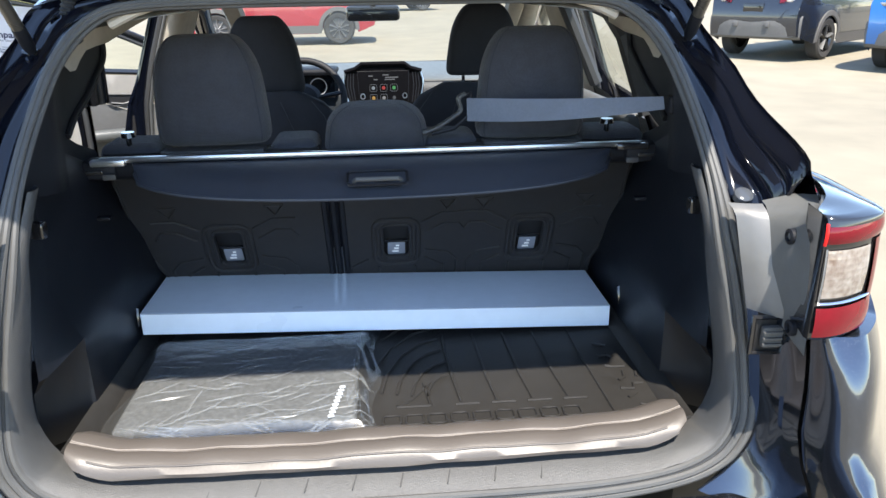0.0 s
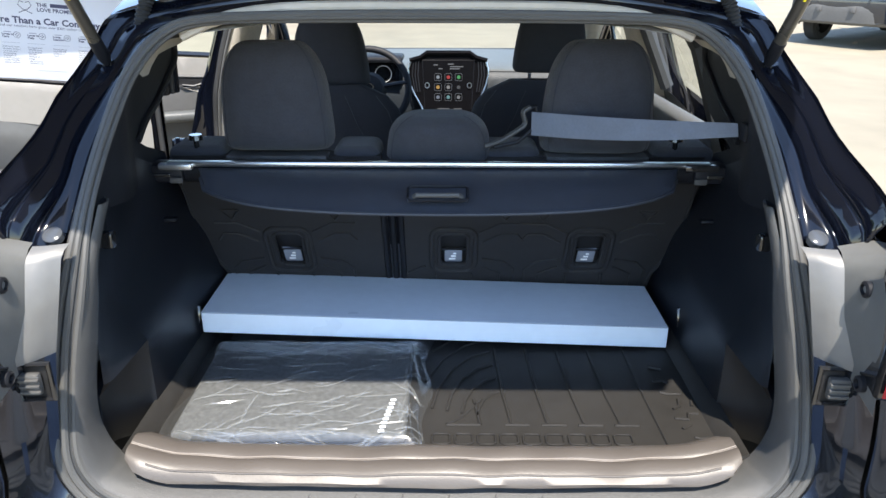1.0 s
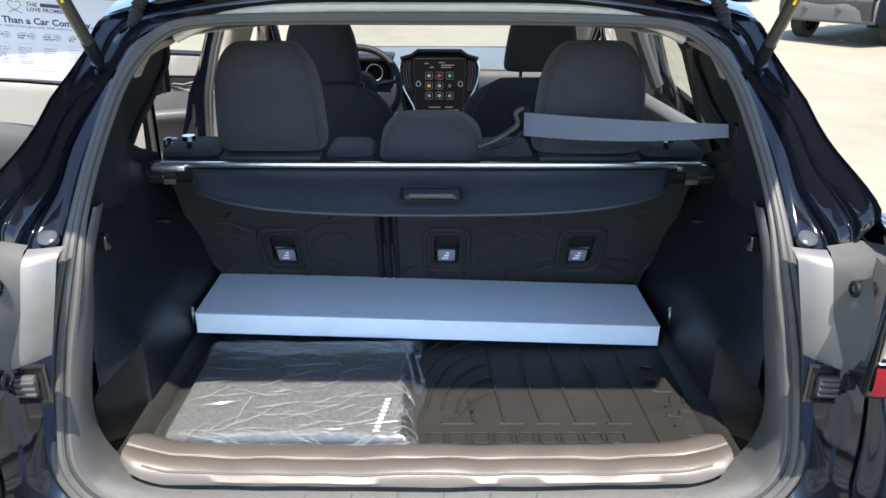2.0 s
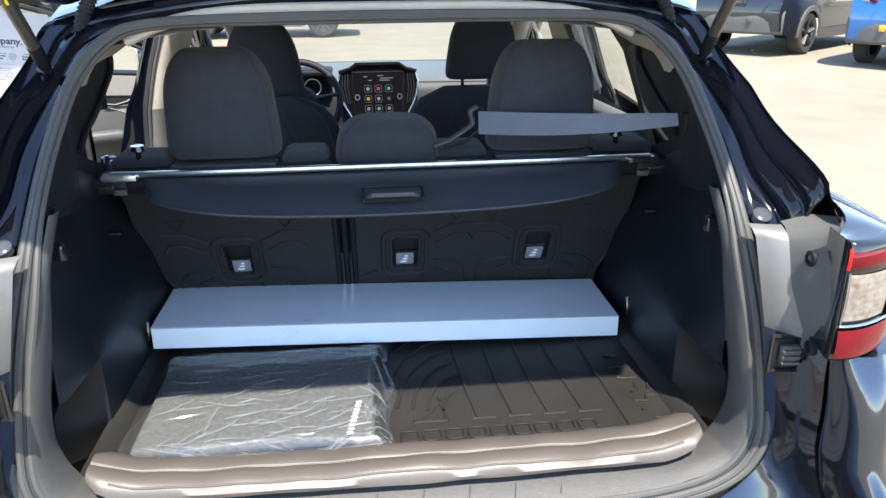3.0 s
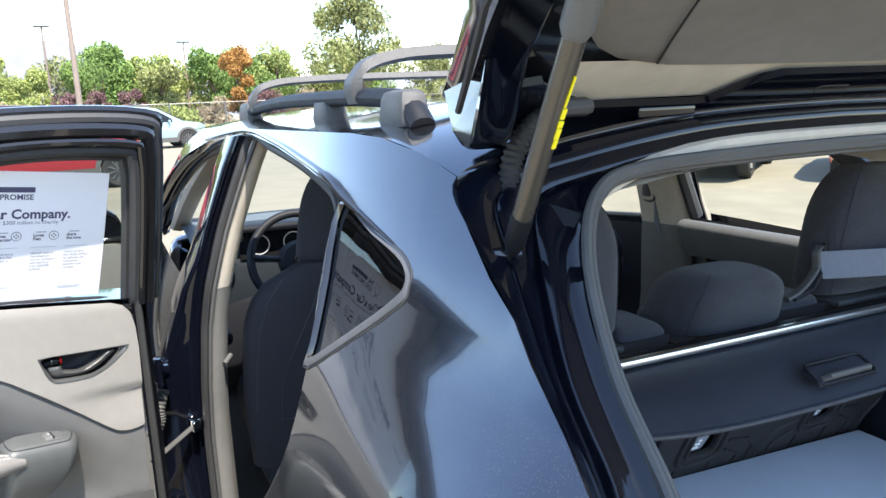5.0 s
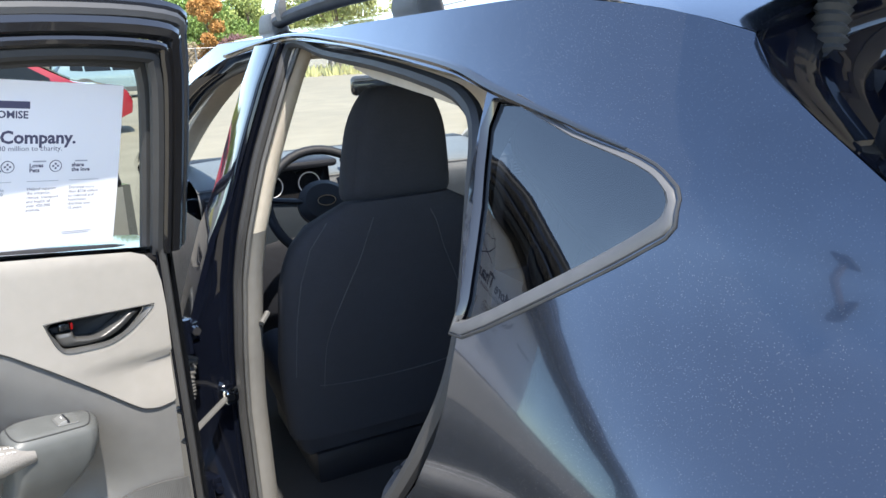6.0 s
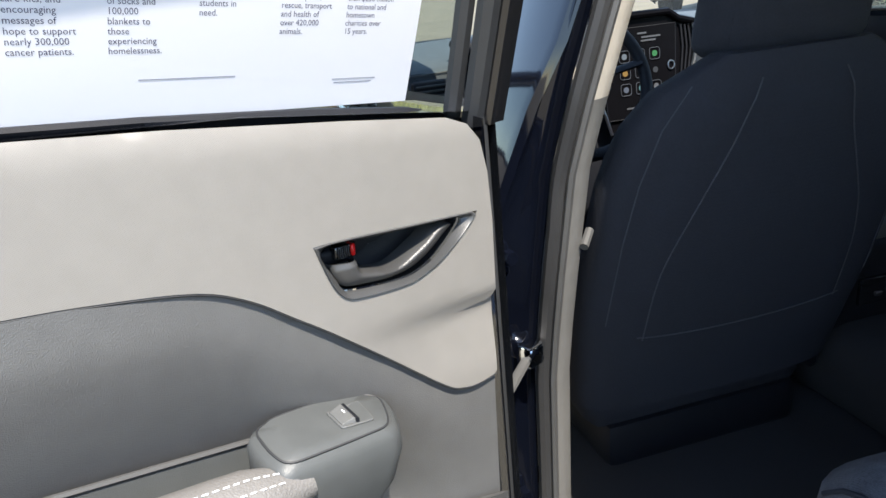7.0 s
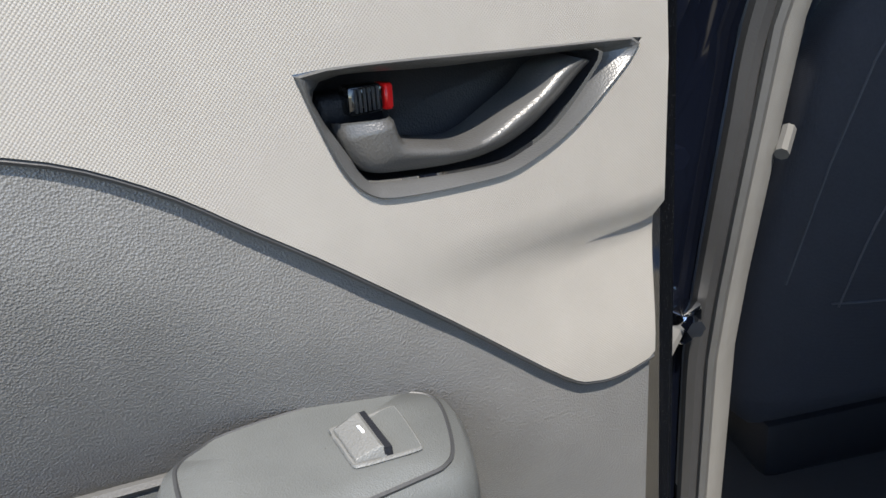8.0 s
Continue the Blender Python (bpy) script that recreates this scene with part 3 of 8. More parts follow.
# lamp bases, tail lamps, bumper
for sx in (-1, 1):
    strip = grid([[(sx * (x0 + (x1 - x0) * k / 4), y0 + (y1 - y0) * k / 4 - 0.003 * math.sin(math.pi * k / 4), z) for k in range(5)] for z, x0, y0, x1, y1 in [
        (1.134, 0.547, 1.186, 0.596, 1.172), (1.129, 0.549, 1.172, 0.593, 1.150), (1.118, 0.552, 1.163, 0.593, 1.139), (1.05, 0.563, 1.152, 0.597, 1.120), (0.985, 0.574, 1.142, 0.612, 1.095), (0.972, 0.577, 1.142, 0.613, 1.097)]])
    lb = part("lamp_base", strip, LAMPGREY, CAR, "scuffed pale grey plastic corner panel", angle=50)
    rest = grid([[(sx * x, y, z) for x, y, z in row] for row in [
        [(0.613, 1.097, 0.960), (0.609, 1.06, 0.955), (0.603, 1.025, 0.955), (0.600, 1.010, 0.955)],
        [(0.612, 1.095, 0.985), (0.608, 1.06, 0.985), (0.602, 1.025, 0.985), (0.599, 1.010, 0.985)],
        [(0.597, 1.120, 1.05), (0.600, 1.07, 1.05), (0.600, 1.03, 1.05), (0.599, 1.012, 1.05)],
        [(0.593, 1.139, 1.112), (0.602, 1.085, 1.110), (0.604, 1.045, 1.112), (0.602, 1.02, 1.112)],
        [(0.594, 1.150, 1.128), (0.614, 1.105, 1.135), (0.612, 1.065, 1.145), (0.605, 1.035, 1.15)],
        [(0.598, 1.165, 1.133), (0.632, 1.130, 1.146), (0.630, 1.085, 1.158), (0.610, 1.045, 1.158)],
        [(0.600, 1.182, 1.136), (0.650, 1.180, 1.146), (0.660, 1.120, 1.160), (0.640, 1.085, 1.162)]]])
    part("lamp_surround", rest, LAMPDARK, lb, "dark grey lamp surround", angle=60)
    for ys_, zs_ in ((1.09, 1.108), (1.055, 0.978)):
        part("screw", loft([[Vector((sx * (0.606 - h), ys_ + r * math.cos(k * math.pi / 6), zs_ + r * math.sin(k * math.pi / 6))) for k in range(12)] for r, h in [(0.012, 0), (0.012, 0.008), (0.0075, 0.010), (0.0065, 0.004)]]), PLASTIC, lb)

    def lampface(tt, z, grow=0.0):
        """From the inner wall over the rear face round to the tip on the side."""
        pts = [(0.612, 1.09), (0.602, 1.035), (0.598, 1.004), (0.64, 1.006), (0.690, 1.032), (0.713, 1.066), (0.729, 1.14), (0.750, 1.28), (0.738, 1.415)]
        p = spline([(a, b, 0) for a, b in pts], 6)
        i = tt * (len(p) - 1)
        j = min(int(i), len(p) - 2)
        v = p[j].lerp(p[j + 1], i - j)
        c = Vector((0.66, 1.25, 0))
        v = v + (v - c).normalized() * grow
        return Vector((sx * v.x, v.y, z))

    def lamppiece(name, t0, t1, zf, mat, parent, grow=0.0, label=""):
        rows = []
        for i in range(25):
            tt = t0 + (t1 - t0) * i / 24
            lo_, hi_ = zf(tt)
            rows.append([lampface(tt, lo_ + (hi_ - lo_) * j / 6, grow + 0.003 * math.sin(math.pi * j / 6)) for j in range(7)])
        return part(name, grid(rows), mat, parent, label)
    # heights of the lamp along its way round
    hi = lambda tt: 1.164 - 0.021 * tt ** 2
    lo = lambda tt: 0.984 + 0.148 * ease((tt - 0.66) / 0.34)
    TL = lamppiece("tail_lamp", 0.05, 1, lambda t: (lo(t), hi(t)), GLOSSBLK, CAR, -0.003, "red and clear wraparound tail lamp")
    lamppiece("red_lens", 0.26, 0.94, lambda t: (1.126 + 0.004 * t, 1.153 - 0.012 * ease((t - 0.6) / 0.4)), REDLENS, TL, 0.002)
    lamppiece("red_tip", 0.235, 0.258, lambda t: (1.124, 1.156), RED, TL, 0.002)
    lamppiece("clear_lens", 0.275, 0.46, lambda t: (1.048, 1.118), CLEARLENS, TL, 0.001)
    lamppiece("lens_edge", 0.262, 0.272, lambda t: (1.044, 1.120), LAMPGREY, TL, 0.002)
    lamppiece("lower_lens_edge", 0.262, 0.50, lambda t: (1.039, 1.043), CHROME, TL, 0.003)
    lamppiece("side_red_lens", 0.49, 0.68, lambda t: (max(1.0, lo(t) + 0.012), 1.124), REDLENS, TL, 0.002)
    lamppiece("lower_red_lens", 0.26, 0.66, lambda t: (lo(t) + 0.006, max(lo(t) + 0.012, 1.034)), REDLENS, TL, 0.003)
    bev = []
    for i in range(25):
        t = 0.24 + 0.74 * i / 24
        k = (t - 0.18) / 0.82
        c0 = lampface(t, 1.152 - 0.008 * ease((t - 0.6) / 0.4), 0.0028)
        c1 = lampface(t, hi(t) + 0.0005, -0.001 - 0.015 * ease((k - 0.4) / 0.25) * ease((1 - k) / 0.12))
        bev.append([c0, c0.lerp(c1, 0.35) + Vector((sx * 0.001, 0, 0.0025)), c0.lerp(c1, 0.7) + Vector((0, 0, 0.002)), c1])
    part("cap_edge", grid(bev), GLOSSBLK, TL)
    part("lamp_floor", grid([[lampface(0.05 + 0.95 * i / 16, lo(0.05 + 0.95 * i / 16) + 0.001), Vector((sx * 0.66, 1.16 + 0.2 * i / 16, lo(0.05 + 0.95 * i / 16)))] for i in range(17)]), GLOSSBLK, TL)
    # glossy cap on the lamp and the painted body beside it
    cap, fill = [], []
    inner_edge = spline([(0.605, 1.045, 1.158), (0.618, 1.060, 1.162), (0.652, 1.105, 1.168), (0.692, 1.22, 1.166), (0.738, 1.415, 1.144)], 6)
    for i in range(25):
        k = i / 24
        a = lampface(0.18 + 0.82 * k, hi(0.18 + 0.82 * k), -0.001 - 0.016 * ease((k - 0.4) / 0.25) * ease((1 - k) / 0.12))
        b = inner_edge[i].copy()
        b.x *= sx
        m1 = a.lerp(b, 0.25) + Vector((0, 0, 0.003 * (1 - 0.5 * k)))
        m2 = a.lerp(b, 0.65) + Vector((0, 0, 0.004 * (1 - 0.6 * k)))
        cap.append([a, a.lerp(m1, 0.4) + Vector((0, 0, 0.001)), m1, m2, b, b + Vector((0, 0, -0.02))])
        if i >= 9:
            q = (i - 9) / 15
            o = Vector((sx * (0.657 + (half(1.411, 1.157) - 0.657) * q), 1.165 + 0.246 * q, 1.20 - 0.043 * q))
            n = b + Vector((-sx * 0.003, 0.004, -0.006))
            fill.append([o, o.lerp(n, 0.5) + Vector((0, 0, -0.004)), n, n + Vector((0, 0, -0.02))])
    part("lamp_cap", grid(cap), GLOSSBLK, TL, "gloss black cap over the tail lamp", angle=60)
    part("lamp_shoulder", grid(fill), BLACK, CAR)
    # swell of the quarter panel below the lamp's side
    swell = []
    for k in range(13):
        y = 1.20 + 0.211 * k / 12
        z = interp([(1.20, 1.023), (1.25, 1.055), (1.411, 1.157)], y)
        o = Vector((sx * half(y, z), y, z))
        n = Vector((sx * (interp([(1.14, 0.729), (1.28, 0.750), (1.415, 0.738)], y) - 0.006), y - 0.004, z + 0.012 * (1 - k / 12)))
        swell.append([o, o.lerp(n, 0.3) + Vector((0, 0, 0.004)), o.lerp(n, 0.65) + Vector((0, 0, 0.004)), n, n + Vector((-sx * 0.01, 0, -0.02))])
    part("panel_swell", grid(swell), BLACK, CAR)
    # clip fitting let into the bumper corner under the panel
    fm = pose(0, 0, 0, 0, 0, sx * -4)
    s = part("corner_fitting", tube([Vector((sx * 0.603, 1.108, 0.940)) + fm @ Vector((a, 0, b)) for a, b in [(-0.028, -0.03), (0.028, -0.03), (0.028, 0.03), (-0.028, 0.03)]], 0.005, 6, True), GLOSSBLK, CAR, "clip fitting on the bumper corner")
    part("fitting_back", rbox((0.056, 0.006, 0.06), (sx * 0.605, 1.113, 0.940), 0.002, m=fm), POCKET, s)
    part("clip", rbox((0.032, 0.014, 0.036), (sx * 0.602, 1.103, 0.940), 0.005, m=fm), GREYPLASTIC, s)
    for k in range(3):
        part("clip_rib", rbox((0.030, 0.006, 0.004), (sx * 0.600, 1.095, 0.930 + k * 0.010), 0.0015, m=fm), GREYPLASTIC, s)

# bumper: low ledge under the opening, upright corners beside the seal
rows = []
for i in range(-20, 21):
    x = 0.70 * i / 20
    rows.append([(x * 0.84, 1.12, 0.632), (x * 0.90, 1.05, 0.634), (x * 0.96, 0.95, 0.632), (x, 0.895, 0.616), (x, 0.876, 0.58), (x, 0.874, 0.46), (x, 0.93, 0.34)])
BUMP = part("rear_bumper", grid(rows), BLACK, CAR, "black rear bumper")
SKIN_Y = [(0.34, 0.93), (0.45, 0.872), (0.60, 0.870), (0.68, 0.882), (0.74, 0.908), (0.775, 0.936), (0.795, 0.956), (0.81, 0.964), (0.84, 0.968), (0.87, 0.971), (0.90, 0.977), (0.93, 0.987), (0.955, 1.000), (0.975, 1.014), (1.03, 1.03)]


def skin(z):
    """Plan of the bumper's skin at height z, from the step beside the opening round to the quarter panel."""
    xe = interp([(0.62, 0.692), (0.70, 0.670), (0.737, 0.654), (0.80, 0.640), (0.87, 0.639), (0.92, 0.635), (0.975, 0.627)], z)
    yb = interp(SKIN_Y, z)
    xs = half(1.2, z)
    pts = [(xe, 1.045), (xe + 0.003, 1.036), (xe + 0.010, 0.45 * 1.036 + 0.55 * yb), (xe + 0.026, yb + 0.004), (0.690, yb + 0.004), (0.722, yb + 0.030), (0.5 * (0.737 + xs) - 0.012, 0.5 * (yb + 0.08) + 0.5 * 1.07), (xs - 0.014, 1.135), (xs - 0.001, 1.2), (xs - 0.006, 1.202)]
    return spline([(a, b, z) for a, b in pts], 4)


for sx in (-1, 1):
    rows = []
    for i in range(15):
        z = 0.62 + 0.355 * i / 14
        xi = interp([(0.62, 0.55), (0.66, 0.592), (0.70, 0.614), (0.75, 0.622), (0.80, 0.622), (0.89, 0.611), (0.975, 0.597)], z)
        e = skin(z)[0]
        yi = 1.14 + 0.02 * (z - 0.7)
        xm = xi + (e.x - xi) * 0.55
        rows.append([Vector((sx * a, b, z)) for a, b in [(xi - 0.012, yi + 0.012), (xi, yi), (xi + (xm - xi) * 0.5, yi - 0.022), (xm - 0.002, yi - 0.046), (xm + 0.002, yi - 0.052), (xm + (e.x - xm) * 0.6, yi - 0.075), (e.x - 0.002, 1.053)]])
    BC = part("bumper_corner", grid(rows), BLACK, BUMP, "gloss black flange beside the tailgate seal", angle=24)
    rows = []
    for i in range(27):
        k = i / 25
        line = []
        for j, p in enumerate(skin(0.36)):
            top = 0.978 + 0.046 * ease((p.y - 1.06) / 0.14)
            z = 0.36 + (top - 0.36) * min(1, k)
            q = skin(z)[j]
            if k > 1:
                q = q.lerp(Vector((0.68, 1.15, z)), 0.45) + Vector((0, 0, 0.004))
            line.append(Vector((sx * q.x, q.y, q.z)))
        rows.append(line)
    part("bumper_skin", grid(rows), BLACK, BUMP, "glossy black bumper corner reflecting the ground", angle=40)

# ---- tailgate, open ----
GA = radians(30.5)
GH = Vector((0, 1.585, 1.505))


def gate(u, v, w):
    """Across u, from the hinge outwards v, above the inner face w."""
    return GH + Vector((u, -v * math.cos(GA) + w * math.sin(GA), v * math.sin(GA) + w * math.cos(GA)))


def gate_half(v):
    return interp([(0, 0.567), (0.05, 0.578), (0.118, 0.592), (0.172, 0.604), (0.3, 0.612), (0.5, 0.61), (0.62, 0.608), (0.85, 0.59), (1.0, 0.545)], v)
rows = []
for i in range(20):
    v = -0.015 + i * 1.01 / 19
    h = gate_half(max(0, v))
    crown = 0.07 + 0.06 * math.sin(math.pi * min(1, max(0, v) / 1.0)) - (0.05 if v < 0 else 0)
    rows.append([gate(-h, v, 0.0), gate(-h - 0.012, v, 0.03), gate(-h + 0.01, v, 0.07)] + [gate(h * k, v, crown - 0.03 * k * k) for k in (-0.85, -0.6, -0.3, 0, 0.3, 0.6, 0.85)] + [gate(h - 0.01, v, 0.07), gate(h + 0.012, v, 0.03), gate(h, v, 0.0)] + [gate(h * k, v, 0.0) for k in (0.9, 0.6, 0.3, 0, -0.3, -0.6, -0.9)])
GATE = part("tailgate", loft(rows), BLACK, CAR, "raised black tailgate", angle=50)
EDGE = [(0.468, 0.052), (0.452, 0.037), (0.432, 0.030), (0.255, 0.027), (0.236, 0.034), (0.212, 0.055), (0.19, 0.075), (0.168, 0.083), (0.145, 0.086), (0.0, 0.086)]
rim = [(p.x, p.y) for p in spline([(a, b, 0) for a, b in EDGE], 3)]
flange = sheet([(-0.55, -0.03), (0.55, -0.03), (0.572, 0.07), (0.51, 0.085)] + rim + [(-a, b) for a, b in rim[::-1][1:]] + [(-0.51, 0.085), (-0.572, 0.07)], lambda a, b: gate(a, b, -0.012), step=0.03)
part("hinge_flange", thicken(flange, 0.01), JAMB, GATE, "glossy black inner flange")
# Bright ground seen in the rear glass here, put in as plain beige.
part("ground_glare_strip", sheet([(-0.488, 0.10), (0.488, 0.10), (0.476, 0.046), (0.41, 0.020), (-0.41, 0.020), (-0.476, 0.046)], lambda a, b: gate(a, b, -0.006), step=0.05), BEIGE, GATE, "strip between flange and trim, bright ground in the glass painted beige")
for sx in (-1, 1):
    # rounded flank of the gate, hanging down beside the hinge
    flank = [(-0.005, 0.03), (-0.012, -0.02), (0.0, -0.045), (0.022, -0.062), (0.05, -0.066), (0.09, -0.058), (0.16, -0.040), (0.30, -0.022), (0.60, -0.008), (0.92, 0.0), (0.92, 0.03)]
    rows = [[gate(sx * (x + gate_half(max(0, v)) - 0.567), v * g, w * g) for v, w in flank] for x, g in [(0.535, 0.96), (0.545, 1.0), (0.572, 1.0), (0.580, 0.97)]]
    FK = part("gate_flank", loft(rows), JAMB, GATE, "gloss black rounded flank of the tailgate", angle=50)
    part("flank_seal", tube([gate(sx * (0.588 + gate_half(v) - 0.567), v, w) for v, w in [(0.05, -0.03), (0.10, -0.028), (0.2, -0.015), (0.5, 0.0)]], 0.004, 6), RUBBER, FK)
trim = []
for i in range(19):
    k = i / 18
    v = 0.092 + 0.825 * k ** 1.5
    h = interp([(0.092, 0.36), (0.097, 0.40), (0.106, 0.432), (0.125, 0.462), (0.152, 0.489), (0.202, 0.52), (0.3, 0.55), (0.62, 0.55), (0.92, 0.50)], v)
    d = -0.009 - 0.035 * ease((v - 0.09) / 0.3)
    trim.append([gate(-h, v, -0.004)] + [gate(h * q, v, d * (1 - 0.25 * q ** 4)) for q in (-0.96, -0.8, -0.5, -0.2, 0, 0.2, 0.5, 0.8, 0.96)] + [gate(h, v, -0.004)])
TRIM = part("inner_trim", grid(trim), TRIMGREY, GATE, "grey moulded plastic inner trim")
for sx in (-1, 1):
    part("trim_seam", tube([gate(sx * (0.36 + 0.4 * (v - 0.085)), v, d) for v, d in [(0.10, -0.010), (0.15, -0.015), (0.2, -0.022), (0.3, -0.037), (0.4, -0.044), (0.7, -0.044)]], 0.0016, 5), RUBBER, TRIM)
part("latch_slot", tube([gate(-0.04 + x, 0.048 + y, -0.02) for x, y in [(-0.025, -0.006), (0.025, -0.006), (0.03, 0), (0.025, 0.008), (-0.025, 0.008), (-0.03, 0)]], 0.003, 6, True), RUBBER, GATE)
for sx in (-1, 1):
    hb = rbox((0.09, 0.012, 0.02), tuple(gate(sx * 0.297, 0.015, -0.022)), 0.004)
    HG = part("hinge", hb, JAMB, GATE, "black steel hinge")
    for dx in (-0.034, 0.034):
        part("hinge_arm", tube([GH + Vector((sx * 0.297 + dx, -0.01, 0.0)), GH + Vector((sx * 0.297 + dx, -0.02, -0.03)), GH + Vector((sx * 0.297 + dx, -0.005, -0.055))], 0.007, 6), JAMB, HG)
    # gas strut
    b0 = Vector((sx * 0.573, 1.468, 1.358))
    b1 = b0 + Vector((sx * 0.03, -0.30, 0.44))
    st = part("gas_strut", tube([b0, b0.lerp(b1, 0.03), b0.lerp(b1, 0.10)], [0.006, 0.011, 0.0115], 12), PLASTIC, CAR, "black gas strut holding the tailgate")
    part("rod", tube([b0.lerp(b1, 0.10), b0.lerp(b1, 0.46)], 0.0105, 12), surf("strut_bronze", (0.11, 0.10, 0.085), 0.28, 0.6), st, "bronze grey rod")
    part("sleeve", tube([b0.lerp(b1, 0.46), b0.lerp(b1, 0.475), b0.lerp(b1, 1.0)], [0.011, 0.0145, 0.015], 12), LAMPDARK, st)
    part("ball_socket", tube([b0 + Vector((sx * 0.018, 0.006, 0)), b0 + Vector((-sx * 0.01, 0, 0))], 0.008, 8), GLOSSBLK, st)
    for k, ln, wd in [(0.375, 0.030, 0.0016), (0.335, 0.010, 0.004), (0.315, 0.006, 0.005), (0.296, 0.011, 0.0045), (0.275, 0.009, 0.004)]:
        part("label_mark", rbox((wd, 0.002, ln), tuple(b0.lerp(b1, k) + Vector((-sx * 0.004, -0.0088, -0.006))), 0.0, m=pose(0, 0, 0, 34, 0, 0)), YELLOW, st)
    # cable boot
    bp = spline([(sx * 0.537, 1.535, 1.392), (sx * 0.535, 1.54, 1.415), (sx * 0.525, 1.545, 1.45), (sx * 0.505, 1.545, 1.48), (sx * 0.475, 1.545, 1.50)], 10)
    rr = [0.0115 + (0.002 if i % 2 else -0.001) for i in range(len(bp))]
    BT = part("cable_boot", tube(bp, rr, 10), RUBBER, CAR, "ribbed rubber cable boot")
    part("boot_end", rbox((0.065, 0.026, 0.022), (sx * 0.455, 1.54, 1.503), 0.010), RUBBER, BT)
    part("boot_foot", tube([(sx * 0.54, 1.545, 1.375), (sx * 0.537, 1.537, 1.394)], [0.024, 0.014], 12), RUBBER, BT)


# ---- cargo bay ----
def back_y(z):
    """The rear face of the seat backs leans."""
    return 1.86 - 0.5 * (z - 0.83)


def seal_x(z):
    """Half the width of the tailgate seal at height z."""
    return interp([(c, a) for a, b, c in SEAL[8:1:-1]], z)


for sx in (-1, 1):
    ys = [1.225, 1.24, 1.30, 1.345, 1.375, 1.385, 1.44, 1.55, 1.70, 1.90]
    table = {
        0.66: (0.575, 0.62, 0.64, 0.62, 0.575, 0.547, 0.545, 0.545, 0.54, 0.535),
        0.74: (0.575, 0.63, 0.645, 0.63, 0.58, 0.548, 0.546, 0.546, 0.545, 0.54),
        0.835: (0.572, 0.63, 0.645, 0.63, 0.58, 0.548, 0.546, 0.548, 0.548, 0.545),
        0.86: (0.560, 0.552, 0.548, 0.547, 0.546, 0.546, 0.544, 0.546, 0.55, 0.55),
        0.90: (0.558, 0.560, 0.564, 0.567, 0.568, 0.568, 0.553, 0.548, 0.552, 0.553),
        0.955: (0.556, 0.566, 0.582, 0.588, 0.590, 0.590, 0.588, 0.575, 0.566, 0.562),
        1.05: (0.545, 0.556, 0.570, 0.578, 0.58, 0.58, 0.582, 0.585, 0.59, 0.59),
        1.12: (0.538, 0.55, 0.565, 0.575, 0.58, 0.58, 0.585, 0.59, 0.59, 0.60),
        1.17: (0.535, 0.545, 0.56, 0.572, 0.58, 0.58, 0.585, 0.59, 0.60, 0.61)}
    rows = [[(sx * x, y + (0.075 * max(0, (z - 1.08) / 0.09) if y < 1.24 else 0), z - (0.06 if z > 1.1 and y > 1.65 else 0) * (z - 1.05) / 0.12) for x, y in zip(xs, ys)] for z, xs in table.items()]
    # ring of trim between the seal and the bay
    LP = [(0.526, 1.262, 1.17), (0.536, 1.218, 1.10), (0.550, 1.190, 1.02), (0.564, 1.176, 0.94), (0.578, 1.166, 0.84), (0.579, 1.158, 0.78), (0.566, 1.152, 0.735), (0.535, 1.148, 0.705), (0.48, 1.145, 0.684), (0.40, 1.142, 0.668), (0.2, 1.14, 0.660), (0.0, 1.14, 0.658)]
    IP = [(0.533, 1.30, 1.17), (0.536, 1.245, 1.10), (0.545, 1.235, 1.02), (0.556, 1.230, 0.95), (0.575, 1.227, 0.84), (0.574, 1.227, 0.775), (0.553, 1.227, 0.725), (0.520, 1.227, 0.702), (0.47, 1.222, 0.694), (0.40, 1.222, 0.690), (0.2, 1.222, 0.688), (0.0, 1.222, 0.688)]
    rr = []
    for a, b in zip(spline([(sx * p[0], p[1], p[2]) for p in LP], 6), spline([(sx * p[0], p[1], p[2]) for p in IP], 6)):
        inw = Vector((-sx if abs(a.x) > 0.5 else 0, 0, 1 if a.z < 0.72 else 0)) * 0.004
        rr.append([a + Vector((0, -0.004, 0)) - inw, a, a.lerp(b, 0.3) + inw, a.lerp(b, 0.7) + inw * 1.3, b, b + Vector((sx * 0.012 if abs(a.x) > 0.5 else 0, 0.004, -0.012 if a.z < 0.72 else 0))])
    part("opening_trim", grid(rr), GREYPLASTIC, CAR, "grey grained trim round the loading sill")
    CW = part("cargo_wall", grid(rows), CARGOPL, CAR, "black moulded cargo side trim", angle=55)
    # pillar trim round the quarter window
    outline = [(1.25, 1.16), (1.33, 1.25), (1.40, 1.33), (1.455, 1.395), (1.60, 1.42), (1.80, 1.41), (1.862, 1.375), (1.857, 1.32), (1.80, 1.287), (1.72, 1.247), (1.65, 1.222), (1.592, 1.192), (1.64, 1.168), (1.73, 1.135), (1.75, 1.09), (1.6, 1.09)]
    if sx > 0:
        outline[6:12] = [(1.862, 1.375), (1.895, 1.345), (1.868, 1.28), (1.83, 1.24), (1.80, 1.217), (1.765, 1.203), (1.72, 1.19)]
    def inner(a, b):
        k = ease((a - 1.36) / 0.26)
        return (sx * ((1 - k) * (seal_x(b) - 0.006) + k * min(0.60, half(max(a, 1.5), b) - 0.05)), a, b)
    PT = part("pillar_trim", sheet(outline, lambda a, b: inner(a, b), (), 0.03), PLASTIC, CAR, "black rear pillar trim")
